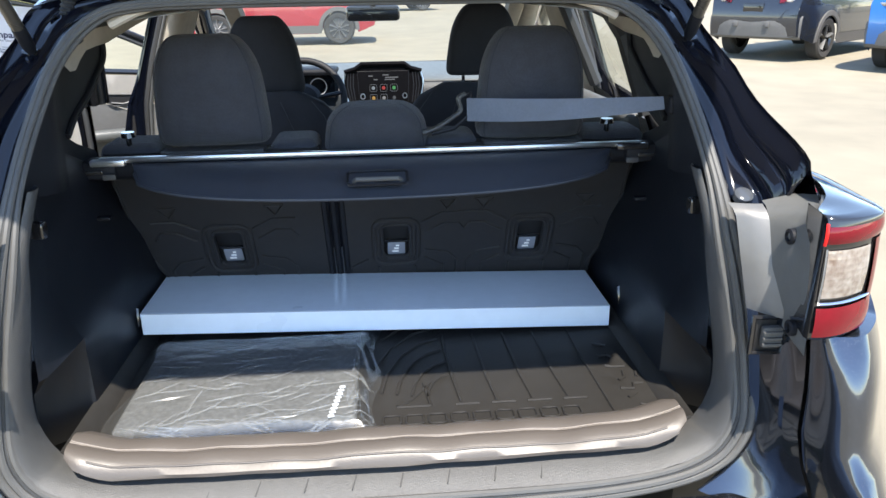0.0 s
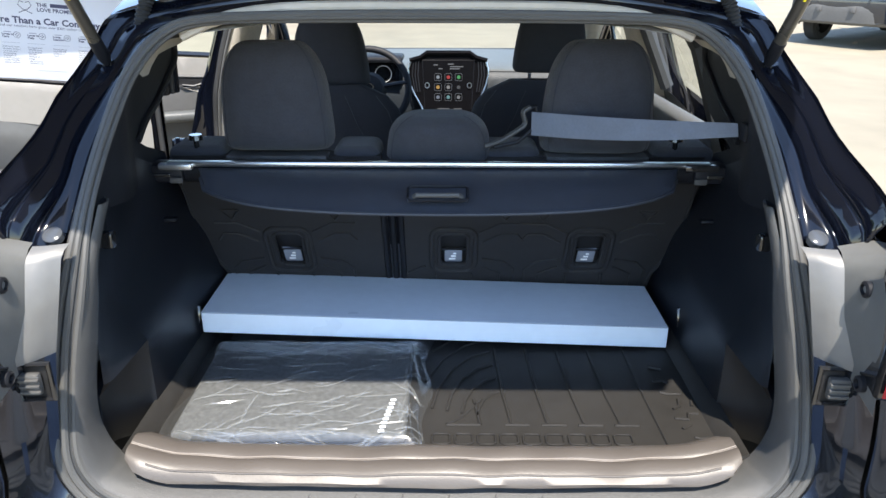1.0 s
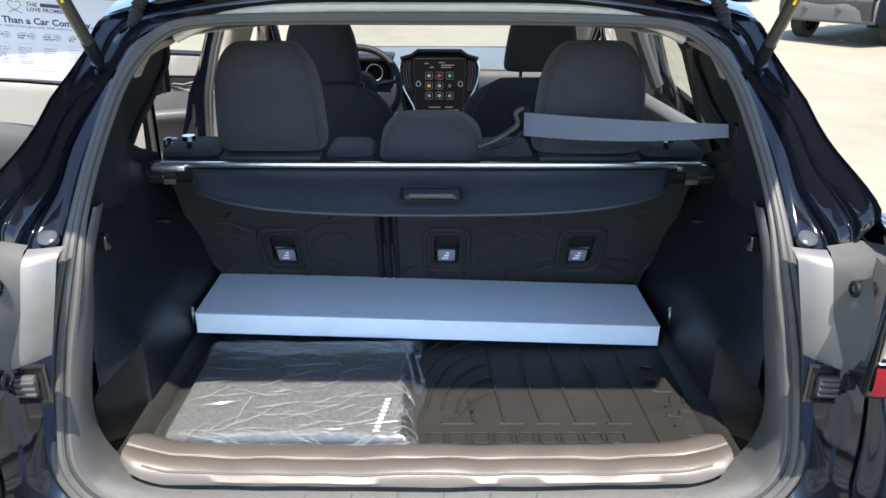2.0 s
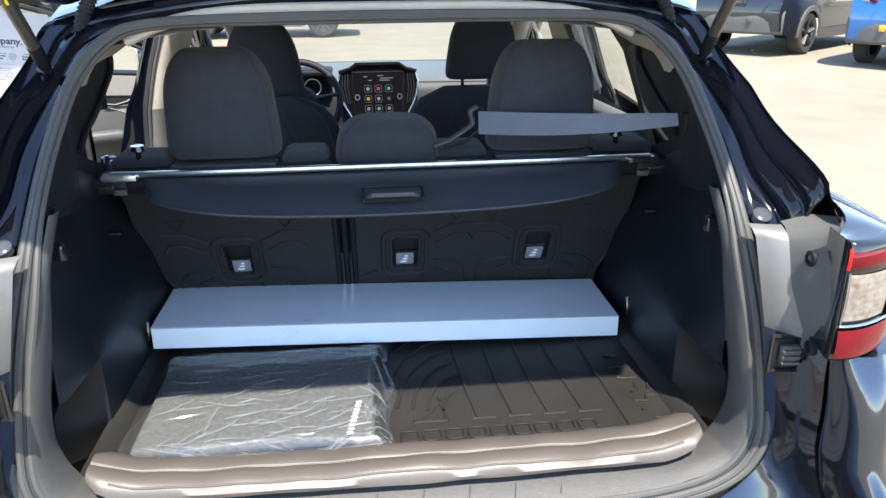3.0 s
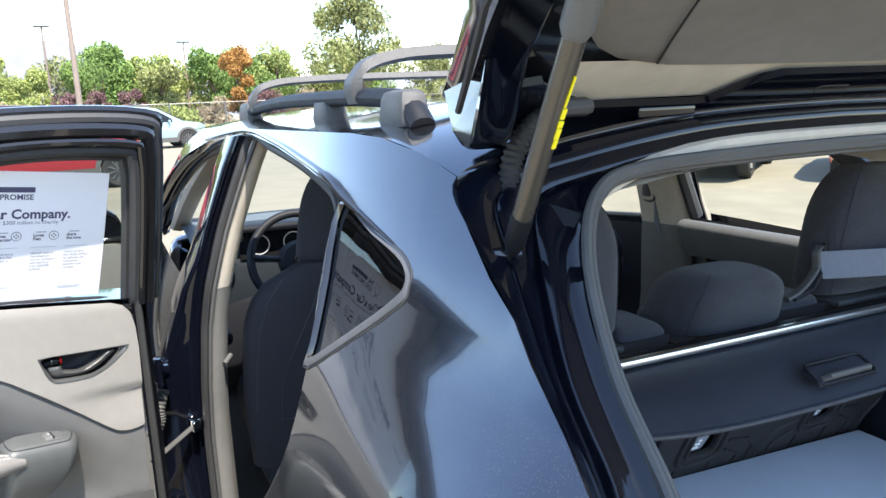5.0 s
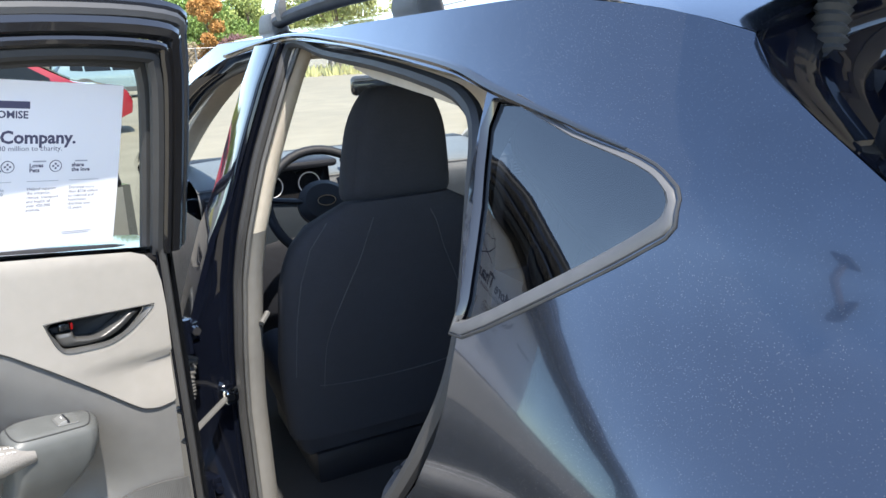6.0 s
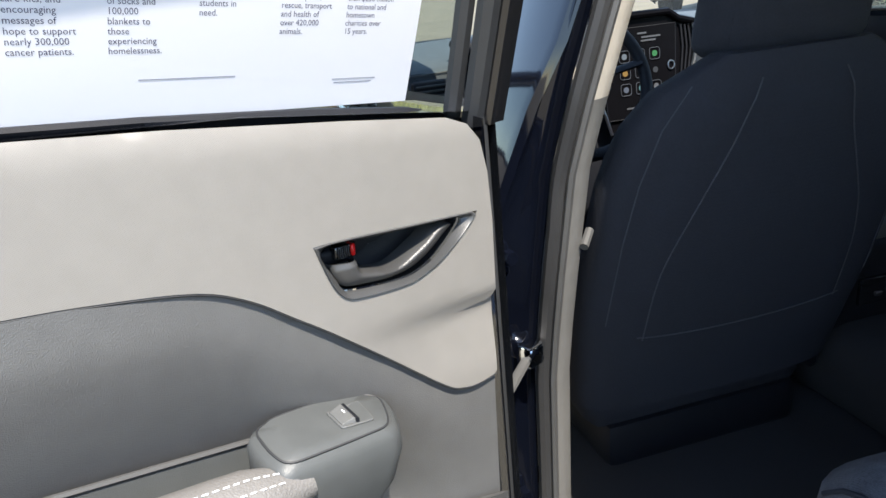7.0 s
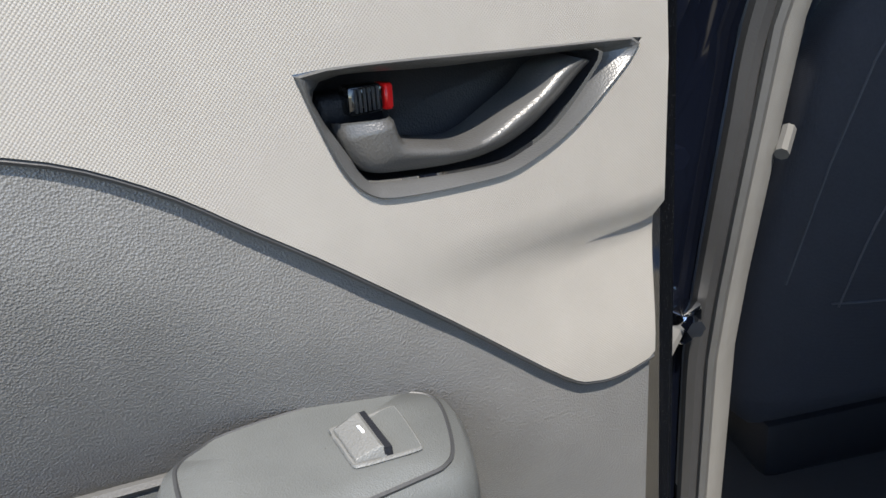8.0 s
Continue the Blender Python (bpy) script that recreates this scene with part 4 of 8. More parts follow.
    part("trim_step", tube(spline([Vector(inner(a, b)) - Vector((sx * 0.003, 0, 0)) for a, b in [(1.862, 1.375), (1.857, 1.32), (1.80, 1.287), (1.72, 1.247), (1.65, 1.222), (1.592, 1.192)]], 4), 0.007, 8), PLASTIC, PT)
    upper = [(1.605, 1.42), (1.605, 1.36), (1.618, 1.325), (1.642, 1.309), (1.672, 1.309), (1.70, 1.325), (1.74, 1.341), (1.80, 1.345), (1.87, 1.347), (2.07, 1.371), (2.316, 1.397), (2.4, 1.412), (2.4, 1.45), (1.95, 1.455), (1.7, 1.44)]
    part("headliner_corner", sheet(upper, lambda a, b: (inner(a, b)[0] - sx * 0.012, a, b), step=0.04), BEIGE, PT, "beige headlining corner")
    # cargo hook and side lamp
    hx, hy, hz = sx * 0.556, 1.30, 1.115
    HK = part("cargo_hook", rbox((0.012, 0.035, 0.06), (hx, hy, hz), 0.004), PLASTIC, CAR, "folding shopping bag hook")
    part("hook_arm", rbox((0.022, 0.022, 0.03), (hx - sx * 0.014, hy - 0.004, hz - 0.018), 0.006), GLOSSBLK, HK)
    part("hook_cap", rbox((0.006, 0.012, 0.03), (hx - sx * 0.008, hy - 0.012, hz + 0.014), 0.003), GREYPLASTIC if sx < 0 else PLASTIC, HK)
    part("tie_loop", tube([(sx * 0.575, 1.66, 0.75), (sx * 0.548, 1.655, 0.752), (sx * 0.545, 1.66, 0.79), (sx * 0.575, 1.665, 0.80)], 0.005, 6), GLOSSBLK, CW)
    part("catch", rbox((0.035, 0.02, 0.008), (sx * 0.575, 1.64, 1.01), 0.003), PLASTIC, CW)

# floor under the mat, sill trim
for x0, y0, y1 in ((0.003, 1.172, 1.186),):
    part("striker_plate", rbox((0.19, y1 - y0, 0.004), (x0, (y0 + y1) / 2, 0.6735), 0.0015, 1, pose(0, 0, 0, 20, 0, 0)), LAMPGREY, CAR, "pale striker cover under the flap")
part("cargo_floor", rbox((1.10, 0.68, 0.04), (0, 1.58, 0.668), 0.005), CARPET, CAR)
for k in range(26):
    x = -0.50 + 0.04 * k
    part("sill_rib", tube([(x, 1.150, 0.668 + 0.06 * max(0, abs(x) - 0.36)), (x + 0.006, 1.175, 0.6765 + 0.06 * max(0, abs(x) - 0.36))], 0.0012, 4), SEALGREY, CAR) if k % 2 else None
# headlining
rows = []
for i in range(14):
    y = 1.50 + i * (3.3 - 1.50) / 13
    X = half(max(y, 1.6), top_z(max(y, 1.6))) - 0.05
    rows.append([(k * X, y, roof_z(k * X, max(y, 1.62)) - 0.045 - 0.03 * (i == 0) - 0.01 * abs(k) ** 4) for k in [j / 8 for j in range(-8, 9)]])
part("headlining", grid(rows), BEIGE, CAR, "beige headlining")
part("rear_header", tube([(x, 1.50 + 0.0 * x, 1.453 - 0.05 * abs(x / 0.45) ** 5) for x in [k * 0.045 for k in range(-10, 11)]], 0.010, 8), BEIGE, CAR)

# ---- rear seats ----
def seat_back(x0, x1, mat_label):
    """A padded seat back with a hard carpeted rear face."""
    rows = []
    for z in (0.62, 0.70, 0.80, 0.92, 1.02, 1.08, 1.115, 1.125):
        k = max(0, (z - 1.05) / 0.075)
        yr = back_y(z) + 0.02 * k
        th = 0.10 - 0.05 * k ** 2
        w0, w1 = x0, x1
        rows.append([Vector(p) for p in [(w0, yr + 0.005, z), (w0 + 0.01, yr, z), (w1 - 0.01, yr, z), (w1, yr + 0.005, z), (w1, yr + th * 0.7, z), (w1 - 0.03, yr + th, z), (w0 + 0.03, yr + th, z), (w0, yr + th * 0.7, z)]])
    return part("seat_back", loft(rows), CARPET, CAR, mat_label)


def headrest(x, y, z0, z1, w, d, topw, parent, mat, lean=-0.12):
    """A cushion: rounded slab, narrower towards the top."""
    rows = []
    n = 28
    levels = (0, 0.03, 0.08, 0.16, 0.3, 0.45, 0.58, 0.67, 0.75, 0.82, 0.88, 0.92, 0.95, 0.97, 0.985, 0.995, 1.0)
    steps = len(levels) - 1
    for t in levels:
        z = z0 + (z1 - z0) * t
        kt = max(0, (t - 0.58) / 0.42)
        kb = max(0, (0.12 - t) / 0.12)
        rt, rb = 1 - math.sqrt(max(0, 1 - kt * kt)), 1 - math.sqrt(max(0, 1 - kb * kb))
        ww = (w + (topw - w) * 0.75 * t ** 1.6) / 2 * (1 - 0.46 * rt - 0.10 * rb)
        dd = d / 2 * (1 - 0.62 * rt - 0.35 * rb)
        yy = y + lean * (z - z0)
        ring = []
        for k in range(n):
            a = 2 * math.pi * k / n
            c, s = math.cos(a), math.sin(a)
            ring.append(Vector((x + ww * math.copysign(abs(c) ** 0.55, c), yy + dd * math.copysign(abs(s) ** 0.7, s), z)))
        rows.append(ring)
    hr = part("headrest", loft(rows), mat, parent)
    # sewn seams down the rear face
    for sgn in (-1, 1):
        pts = []
        for i in range(1, steps):
            r = rows[i]
            k = 25 if sgn > 0 else 17
            pts.append(r[k] * 0.9 + r[(k + sgn) % n] * 0.1 + Vector((0, -0.0005, 0)))
        part("seam", tube(pts, 0.0008, 5), CLOTHDK, parent)
    return hr


LEFT = seat_back(-0.59, -0.128, "dark split rear seat back")
RIGHT = seat_back(-0.088, 0.59, "dark split rear seat back")
headrest(-0.352, 1.775, 1.137, 1.368, 0.242, 0.125, 0.19, LEFT, CLOTH)
headrest(0.345, 1.775, 1.132, 1.371, 0.245, 0.125, 0.19, RIGHT, CLOTH)
headrest(0.0, 1.79, 1.112, 1.216, 0.236, 0.17, 0.18, RIGHT, CLOTH, -0.3)
# padded shoulders of the seat backs seen above the cover
for x0, x1, p in [(-0.60, -0.47, LEFT), (-0.235, -0.13, LEFT), (-0.11, 0.225, RIGHT), (0.47, 0.61, RIGHT)]:
    part("bolster", rbox((x1 - x0, 0.13, 0.05), ((x0 + x1) / 2, 1.80, 1.118), 0.022, 3), CLOTH, p)
for xc, p in [(-0.352, LEFT), (0.345, RIGHT)]:
    part("mesh_panel", rbox((0.22, 0.05, 0.012), (xc, 1.735, 1.125), 0.004), surf("mesh_fabric", (0.05, 0.05, 0.05), 0.7, bump=1.0, bscale=260, kind="weave", var=0.5, scale=300), p)
# lock knobs
for x in (-0.535, 0.52):
    kn = tube([(x, 1.75, 1.13), (x, 1.75, 1.155), (x, 1.75, 1.157), (x, 1.75, 1.168)], [0.006, 0.006, 0.016, 0.014], 12)
    part("release_knob", kn, GLOSSBLK, LEFT if x < 0 else RIGHT)


def on_back(x, z, off):
    n = Vector((0, -1, -0.5)).normalized()
    return Vector((x, back_y(z), z)) + n * off


# carpet boards with pressed pattern, tether pockets with tags
BOARDS = [(LEFT, [(-0.525, 0.70), (-0.53, 0.80), (-0.555, 0.86), (-0.60, 0.915), (-0.60, 0.955), (-0.57, 0.975), (-0.57, 1.085), (-0.135, 1.085), (-0.135, 0.70)], [-0.362]),
          (RIGHT, [(0.525, 0.70), (0.53, 0.80), (0.555, 0.86), (0.60, 0.915), (0.60, 0.955), (0.57, 0.975), (0.57, 1.085), (-0.082, 1.085), (-0.082, 0.70)], [0.035, 0.362])]
BOARD = surf("carpet_board", (0.024, 0.024, 0.026), 0.6, spec=0.25, bump=0.5, bscale=600, var=0.15)


def rrect(cx, cz, w, h, r, n=5):
    out = []
    for sxx, szz, a0 in [(1, 1, 0), (-1, 1, 90), (-1, -1, 180), (1, -1, 270)]:
        for i in range(n + 1):
            a = radians(a0 + 90 * i / n)
            out.append((cx + sxx * (w / 2 - r) + r * math.cos(a), cz + szz * (h / 2 - r) + r * math.sin(a)))
    return out


for p, outl, tags in BOARDS:
    holes = [rrect(x, 0.878, 0.062, 0.095, 0.014) for x in tags]
    bm = sheet(outl, lambda a, b: on_back(a, b, 0.012), holes, 0.05)
    bd = part("back_board", thicken(bm, 0.008), BOARD, p, "black moulded seat back board")
    for x in tags:
        part("pocket_frame", tube([on_back(a, b, 0.0205) for a, b in rrect(x, 0.878, 0.106, 0.135, 0.026)], 0.0065, 8, True), BOARD, p, "raised pocket surround")
        part("pocket_rim", tube([on_back(a, b, 0.0205) for a, b in rrect(x, 0.878, 0.070, 0.103, 0.015)], 0.0045, 6, True), BOARD, p)
        part("pocket_floor", sheet(rrect(x, 0.878, 0.066, 0.099, 0.012), lambda a, b: on_back(a, b, 0.002), step=0.05), POCKET, p)
        part("anchor_bar", tube([on_back(x - 0.03, 0.868, 0.004), on_back(x + 0.03, 0.868, 0.004)], 0.004, 6), GLOSSBLK, p)
        tg = part("anchor_tag", thicken(sheet(rrect(x, 0.845, 0.043, 0.042, 0.004), lambda a, b: on_back(a, b, 0.007 + (b - 0.85) * 0.1), step=0.03), 0.001), surf("tag_fabric", (0.22, 0.245, 0.30), 0.6), p, "pale grey child seat anchor tag")
        for j in range(3):
            part("tag_print", rbox((0.016 - 0.004 * j, 0.001, 0.004), tuple(on_back(x - 0.003 + 0.003 * j, 0.838 + 0.009 * j, 0.0095)), 0), WHITEINK, p)
    # raised strokes of the pattern
    s0 = 1 if tags[0] > 0 else -1
    strokes = []
    for x in tags:
        for m in (-1, 1):
            strokes += [[(x + m * 0.062, 0.935), (x + m * 0.11, 0.962), (x + m * 0.165, 0.962)], [(x + m * 0.072, 0.905), (x + m * 0.115, 0.93), (x + m * 0.15, 0.93), (x + m * 0.165, 0.91)], [(x + m * 0.07, 0.825), (x + m * 0.115, 0.80), (x + m * 0.115, 0.745)], [(x + m * 0.15, 0.745), (x + m * 0.15, 0.815), (x + m * 0.125, 0.84), (x + m * 0.07, 0.85)], [(x + m * 0.10, 1.0), (x + m * 0.12, 0.972), (x + m * 0.14, 1.0), (x + m * 0.10, 1.0)]]
        strokes += [[(x - 0.045, 0.80), (x - 0.045, 0.745)], [(x + 0.045, 0.80), (x + 0.045, 0.745)]]
    for st in strokes:
        if all((outl[-1][0] < a < 0.53) if s0 > 0 else (-0.53 < a < -0.15) for a, _ in st):
            part("pressed_line", tube([on_back(a, b, 0.0205) for a, b in st], 0.0036, 5), BOARD, p)
    part("edge_roll", tube([on_back(a, b, 0.018) for a, b in outl[:8]], 0.006, 6), BOARD, p)
for x in (-0.128, -0.108, -0.088):
    part("split_rib", tube([on_back(x, 0.70, 0.018), on_back(x, 1.08, 0.018)], 0.008, 6), PLASTIC, RIGHT)

# rear bench cushion with rounded front corners and welted side bolsters
def bench_at(x, t):
    a = abs(x)
    front = 2.468 - 0.17 * max(0, (a - 0.46) / 0.20) ** 2.2
    y = 1.93 + (front - 1.93) * t
    z = 0.638 + 0.022 * t - 0.055 * max(0, (t - 0.80) / 0.20) ** 2.5 - 0.05 * max(0, (a - 0.54) / 0.12) ** 2.5 + 0.008 * math.cos(x * 10)
    return Vector((x, y, z - 0.006 * math.exp(-((a - 0.565) / 0.012) ** 2)))
rows = [[bench_at(0.66 * k / 22, i / 22) for k in range(-22, 23)] for i in range(23)]
rows.append([p + Vector((0, -0.004, -0.03)) for p in rows[-1]])
rows.append([p + Vector((0, -0.02, -0.10)) for p in rows[-1]])
BN = part("rear_cushion", thicken(grid(rows), 0.03), surf("bench_cloth", (0.105, 0.109, 0.120), 0.9, bump=1.0, bscale=300, kind="weave", var=0.45, scale=420), CAR, "dark woven rear bench cushion")
for sx in (-1, 1):
    part("welt", tube([bench_at(sx * 0.565, 0.2 + 0.78 * k / 14) + Vector((0, 0, 0.004)) for k in range(15)], 0.0035, 6), CLOTHDK, BN, "dark welted seam")
part("cabin_floor", rbox((1.50, 2.6, 0.04), (0, 3.2, 0.33), 0.01), CARPET, CAR)
part("tunnel", rbox((0.22, 2.0, 0.18), (0, 3.0, 0.42), 0.06, 3), CARPET, CAR)

# ---- front seats ----
SEAM = surf("seat_thread", (0.05, 0.054, 0.068), 0.7)


def front_seat(xh, hz0, hz1, dy=0.0):
    x = xh - 0.018
    rows = []
    n = 28
    for i in range(15):
        t = i / 14
        z = 0.50 + 0.62 * t
        wid = interp([(0, 0.53), (0.35, 0.57), (0.7, 0.555), (0.83, 0.52), (0.91, 0.46), (0.96, 0.38), (1, 0.26)], t) / 2
        d = interp([(0, 0.14), (0.6, 0.13), (0.9, 0.10), (1, 0.05)], t) / 2
        yc = 2.90 + dy - 0.19 * t
        rows.append([Vector((x + wid * math.copysign(abs(math.cos(a)) ** 0.5, math.cos(a)), yc + d * math.copysign(abs(math.sin(a)) ** 0.65, math.sin(a)), z)) for a in [2 * math.pi * k / n for k in range(n)]])
    st = part("front_seat", loft(rows), CLOTHDK, CAR, "black cloth front seat")
    headrest(xh, 2.765 + dy, hz0, hz1, 0.268, 0.12, 0.165, st, CLOTHDK, -0.16)
    for dx in (-0.05, 0.05):
        part("post", tube([(x + dx, 2.775 + dy, hz0 - 0.06), (x + dx, 2.775 + dy, hz0 + 0.03)], 0.006, 8), CHROME, st)
    # seams of the seat's rear shell
    def bk(a, z):
        t = (z - 0.50) / 0.62
        wid = interp([(0, 0.53), (0.35, 0.57), (0.7, 0.555), (0.83, 0.52), (0.91, 0.46), (0.96, 0.38), (1, 0.26)], t) / 2
        d = interp([(0, 0.14), (0.6, 0.13), (0.9, 0.10), (1, 0.05)], t) / 2
        k = min(0.999, abs(a) / wid)
        s = (1 - k ** 4) ** (0.325)
        return Vector((x + a, 2.90 + dy - 0.19 * t - d * s - 0.001, z))
    for sg in (-1, 1):
        part("seam", tube([bk(sg * p.x, p.y) for p in spline([(a, z, 0) for a, z in [(0.07, 1.085), (0.085, 1.05), (0.105, 0.99), (0.14, 0.91), (0.168, 0.84), (0.185, 0.77), (0.19, 0.66)]], 5)], 0.0011, 5), SEAM, st)
    part("seam", tube([bk(a / 60, 0.655 + 0.012 * (a / 12) ** 2) for a in range(-12, 13)], 0.0012, 5), SEAM, st)
    for sg in (-1, 1):
        part("side_seam", tube([bk(sg * a, z) for a, z in [(0.175, 1.085), (0.215, 1.03), (0.238, 0.95), (0.25, 0.85), (0.255, 0.7)]], 0.0012, 5), SEAM, st)
    part("side_cover", rbox((0.05, 0.10, 0.17), (x - 0.235, 2.90 + dy, 0.60), 0.02, 3), PLASTIC, st, "black plastic hinge cover")
    cush = rbox((0.48, 0.52, 0.16), (x, 3.13 + dy, 0.52), 0.05, 3, pose(0, 0, 0, 8, 0, 0))
    part("cushion", cush, CLOTHDK, st)
    part("seat_base", rbox((0.42, 0.46, 0.10), (x, 3.10 + dy, 0.39), 0.02), PLASTIC, st)
    part("recliner", rbox((0.03, 0.14, 0.12), (x - math.copysign(0.235, -x) * -1, 2.93 + dy, 0.52), 0.012), PLASTIC, st)
    return st


front_seat(-0.385, 1.108, 1.365)
front_seat(0.385, 1.140, 1.388, 0.12)
CON = part("console", rbox((0.24, 0.56, 0.36), (0.02, 3.19, 0.51), 0.03, 3), PLASTIC, CAR, "centre console with padded lid")
part("console_lid", rbox((0.25, 0.36, 0.05), (0.02, 3.09, 0.70), 0.02, 3), ARMDARK, CON, "grey padded console lid")
part("rear_socket_panel", rbox((0.12, 0.012, 0.06), (0.03, 2.907, 0.575), 0.006), GLOSSBLK, CON)
for dx in (-0.025, 0.005):
    part("usb_socket", rbox((0.018, 0.006, 0.010), (dx + 0.04, 2.90, 0.567), 0.002), CHROME, CON)

# ---- dashboard ----
xs = [k * 0.07 for k in range(-10, 11)]
bow = lambda x: -0.05 * (x / 0.7) ** 2
rows = [[(x, y + bow(x), z) for x in xs] for y, z in [(3.885, 0.74), (3.875, 0.82), (3.872, 0.90), (3.880, 0.955), (3.895, 0.985), (3.915, 0.997)]]
DASH = part("dashboard", grid(rows), surf("dash_face", (0.012, 0.017, 0.023), 0.55, bump=0.4, bscale=700, kind="voronoi"), CAR, "dark dashboard with pale upper pad")
rows = [[(x, y + bow(x), z - 0.012 * (x / 0.7) ** 4) for x in xs] for y, z in [(3.905, 0.992), (3.908, 1.002), (3.93, 1.012), (4.05, 1.024), (4.25, 1.032), (4.46, 1.034)]]
part("dash_top", grid(rows), surf("dash_pad", (0.085, 0.10, 0.108), 0.55, bump=0.4, bscale=700, kind="voronoi"), DASH, "grey soft upper pad")
part("dash_line", tube([(x, 3.898 + bow(x), 0.994) for x in xs], 0.0025, 6), SEALGREY, DASH)
part("lower_dash", rbox((1.36, 0.10, 0.42), (0, 3.90, 0.58), 0.04), PLASTIC, DASH)
part("cowl", rbox((1.36, 0.16, 0.03), (0, 4.50, 1.01), 0.01), PLASTIC, CAR)
side = [(0.105, 1.087), (0.136, 1.063), (0.186, 1.050), (0.198, 1.0), (0.190, 0.95), (0.172, 0.90), (0.13, 0.825), (0.105, 0.74)]
hexa = [(0.02 + a, b) for a, b in side] + [(0.02 - a, b) for a, b in side[::-1]]
def scr(a, b, off=0.0):
    return Vector((a, 3.83 + 0.12 * (b - 0.86) - off, b))
PANEL = part("screen_panel", thicken(sheet(hexa, lambda a, b: scr(a, b), step=0.2), 0.006), SCREENBLK, DASH, "gloss black touch screen panel")
part("panel_hood", tube([scr(0.02 + a, b, 0.012) for a, b in [(-0.19, 1.05), (-0.136, 1.065), (-0.105, 1.087), (0.105, 1.087), (0.136, 1.065), (0.19, 1.05)]], 0.011, 8), SCREENBLK, DASH)
part("touch_screen", sheet([(-0.107, 1.052), (0.147, 1.052), (0.135, 0.79), (-0.095, 0.79)], lambda a, b: scr(a, b, 0.014), step=0.2), SCREENBLK, DASH, "portrait touch screen switched on")
part("screen_edge", tube([scr(a, b, 0.013) for a, b in [(-0.107, 1.052), (0.147, 1.052), (0.135, 0.79), (-0.095, 0.79)]], 0.0018, 6, True), PLASTIC, DASH)
cols = [(0.35, 0.42, 0.5), (0.7, 0.08, 0.08), (0.1, 0.5, 0.18), (0.7, 0.42, 0.12), (0.4, 0.42, 0.45), (0.12, 0.13, 0.15), (0.25, 0.3, 0.4), (0.2, 0.45, 0.5), (0.3, 0.32, 0.36)]
EDGEGLOW = glow("icon_edge", (0.05, 0.055, 0.065), 0.06)
for i, c in enumerate(cols):
    a, b = -0.031 + (i % 3) * 0.051, 0.972 - (i // 3) * 0.048
    if i != 5:
        part("icon_edge", tube([scr(p, q, 0.016) for p, q in rrect(a, b, 0.034, 0.034, 0.007, 3)], 0.0011, 5, True), EDGEGLOW, DASH)
    part("app_icon", sheet(rrect(a, b, 0.017, 0.017, 0.007, 3), lambda p, q: scr(p, q, 0.016), step=0.05), glow("icon_glow", tuple(v * 0.22 for v in c), 0.08), DASH)
for a, b, w in [(-0.07, 1.03, 0.022), (-0.045, 1.012, 0.02), (0.0, 1.034, 0.03), (0.012, 1.022, 0.065), (0.01, 1.012, 0.05), (-0.05, 0.82, 0.06), (0.03, 0.82, 0.04), (0.0, 0.805, 0.10)]:
    part("screen_text", sheet(rrect(a + 0.017 + w / 2, b, w, 0.005, 0.001, 2), lambda p, q: scr(p, q, 0.016), step=0.1), glow("text_glow", (0.06, 0.063, 0.07), 0.06), DASH)
for sg in (-1, 1):
    part("panel_blade", tube([scr(0.02 + sg * p, q, 0.016) for p, q in [(0.184, 1.047), (0.196, 1.01), (0.196, 0.98), (0.188, 0.94), (0.172, 0.90), (0.13, 0.825), (0.108, 0.75)]], 0.0045, 6), ALU, DASH, "satin silver blade")
for a in (-0.084, 0.124):
    part("volume_knob", tube([scr(a + 0.0105 * math.cos(k * math.pi / 8), 0.933 + 0.0125 * math.sin(k * math.pi / 8), 0.018) for k in range(16)], 0.0022, 5, True), ALU, DASH)
for sg in (-1, 1):
    for k in range(3):
        part("vent_slat", tube([scr(0.02 + sg * p, q, 0.012) for p, q in [(0.146 + 0.013 * k, 1.045), (0.150 + 0.014 * k, 0.98), (0.140 + 0.012 * k, 0.90)]], 0.003, 6), PLASTIC, DASH)
for sg in (-1, 1):
    o = rbox((0.15, 0.03, 0.07), (sg * 0.62, 3.80, 0.95), 0.012)
    ov = part("outer_vent", o, PLASTIC, DASH, "outer air vent with slats")
    for k in range(4):
        part("slat", rbox((0.13, 0.01, 0.005), (sg * 0.62, 3.783, 0.93 + 0.014 * k), 0.002), SEALGREY, ov)
part("instrument_hood", rbox((0.34, 0.16, 0.03), (-0.37, 3.86, 1.06), 0.014), PLASTIC, DASH)
part("gauge_panel", sheet([(-0.52, 1.04), (-0.22, 1.04), (-0.22, 0.93), (-0.52, 0.93)], lambda a, b: Vector((a, 3.84, b)), step=0.3), GLOSSBLK, DASH)
for xc in (-0.44, -0.30):
    part("gauge_ring", tube([(xc + 0.04 * math.cos(k * math.pi / 12), 3.835, 0.985 + 0.04 * math.sin(k * math.pi / 12)) for k in range(24)], 0.002, 5, True), glow("gauge_glow", (0.4, 0.4, 0.42), 0.08), DASH)
W0 = Vector((-0.345, 3.50, 0.97))
WM = Matrix.Translation(W0) @ pose(0, 0, 0, 66, 0, 0)
SW = part("steering_wheel", tube([WM @ Vector((0.186 * math.cos(k * math.pi / 20), 0.182 * math.sin(k * math.pi / 20), 0)) for k in range(40)], 0.0155, 10, True), PLASTIC, CAR, "black leather steering wheel")
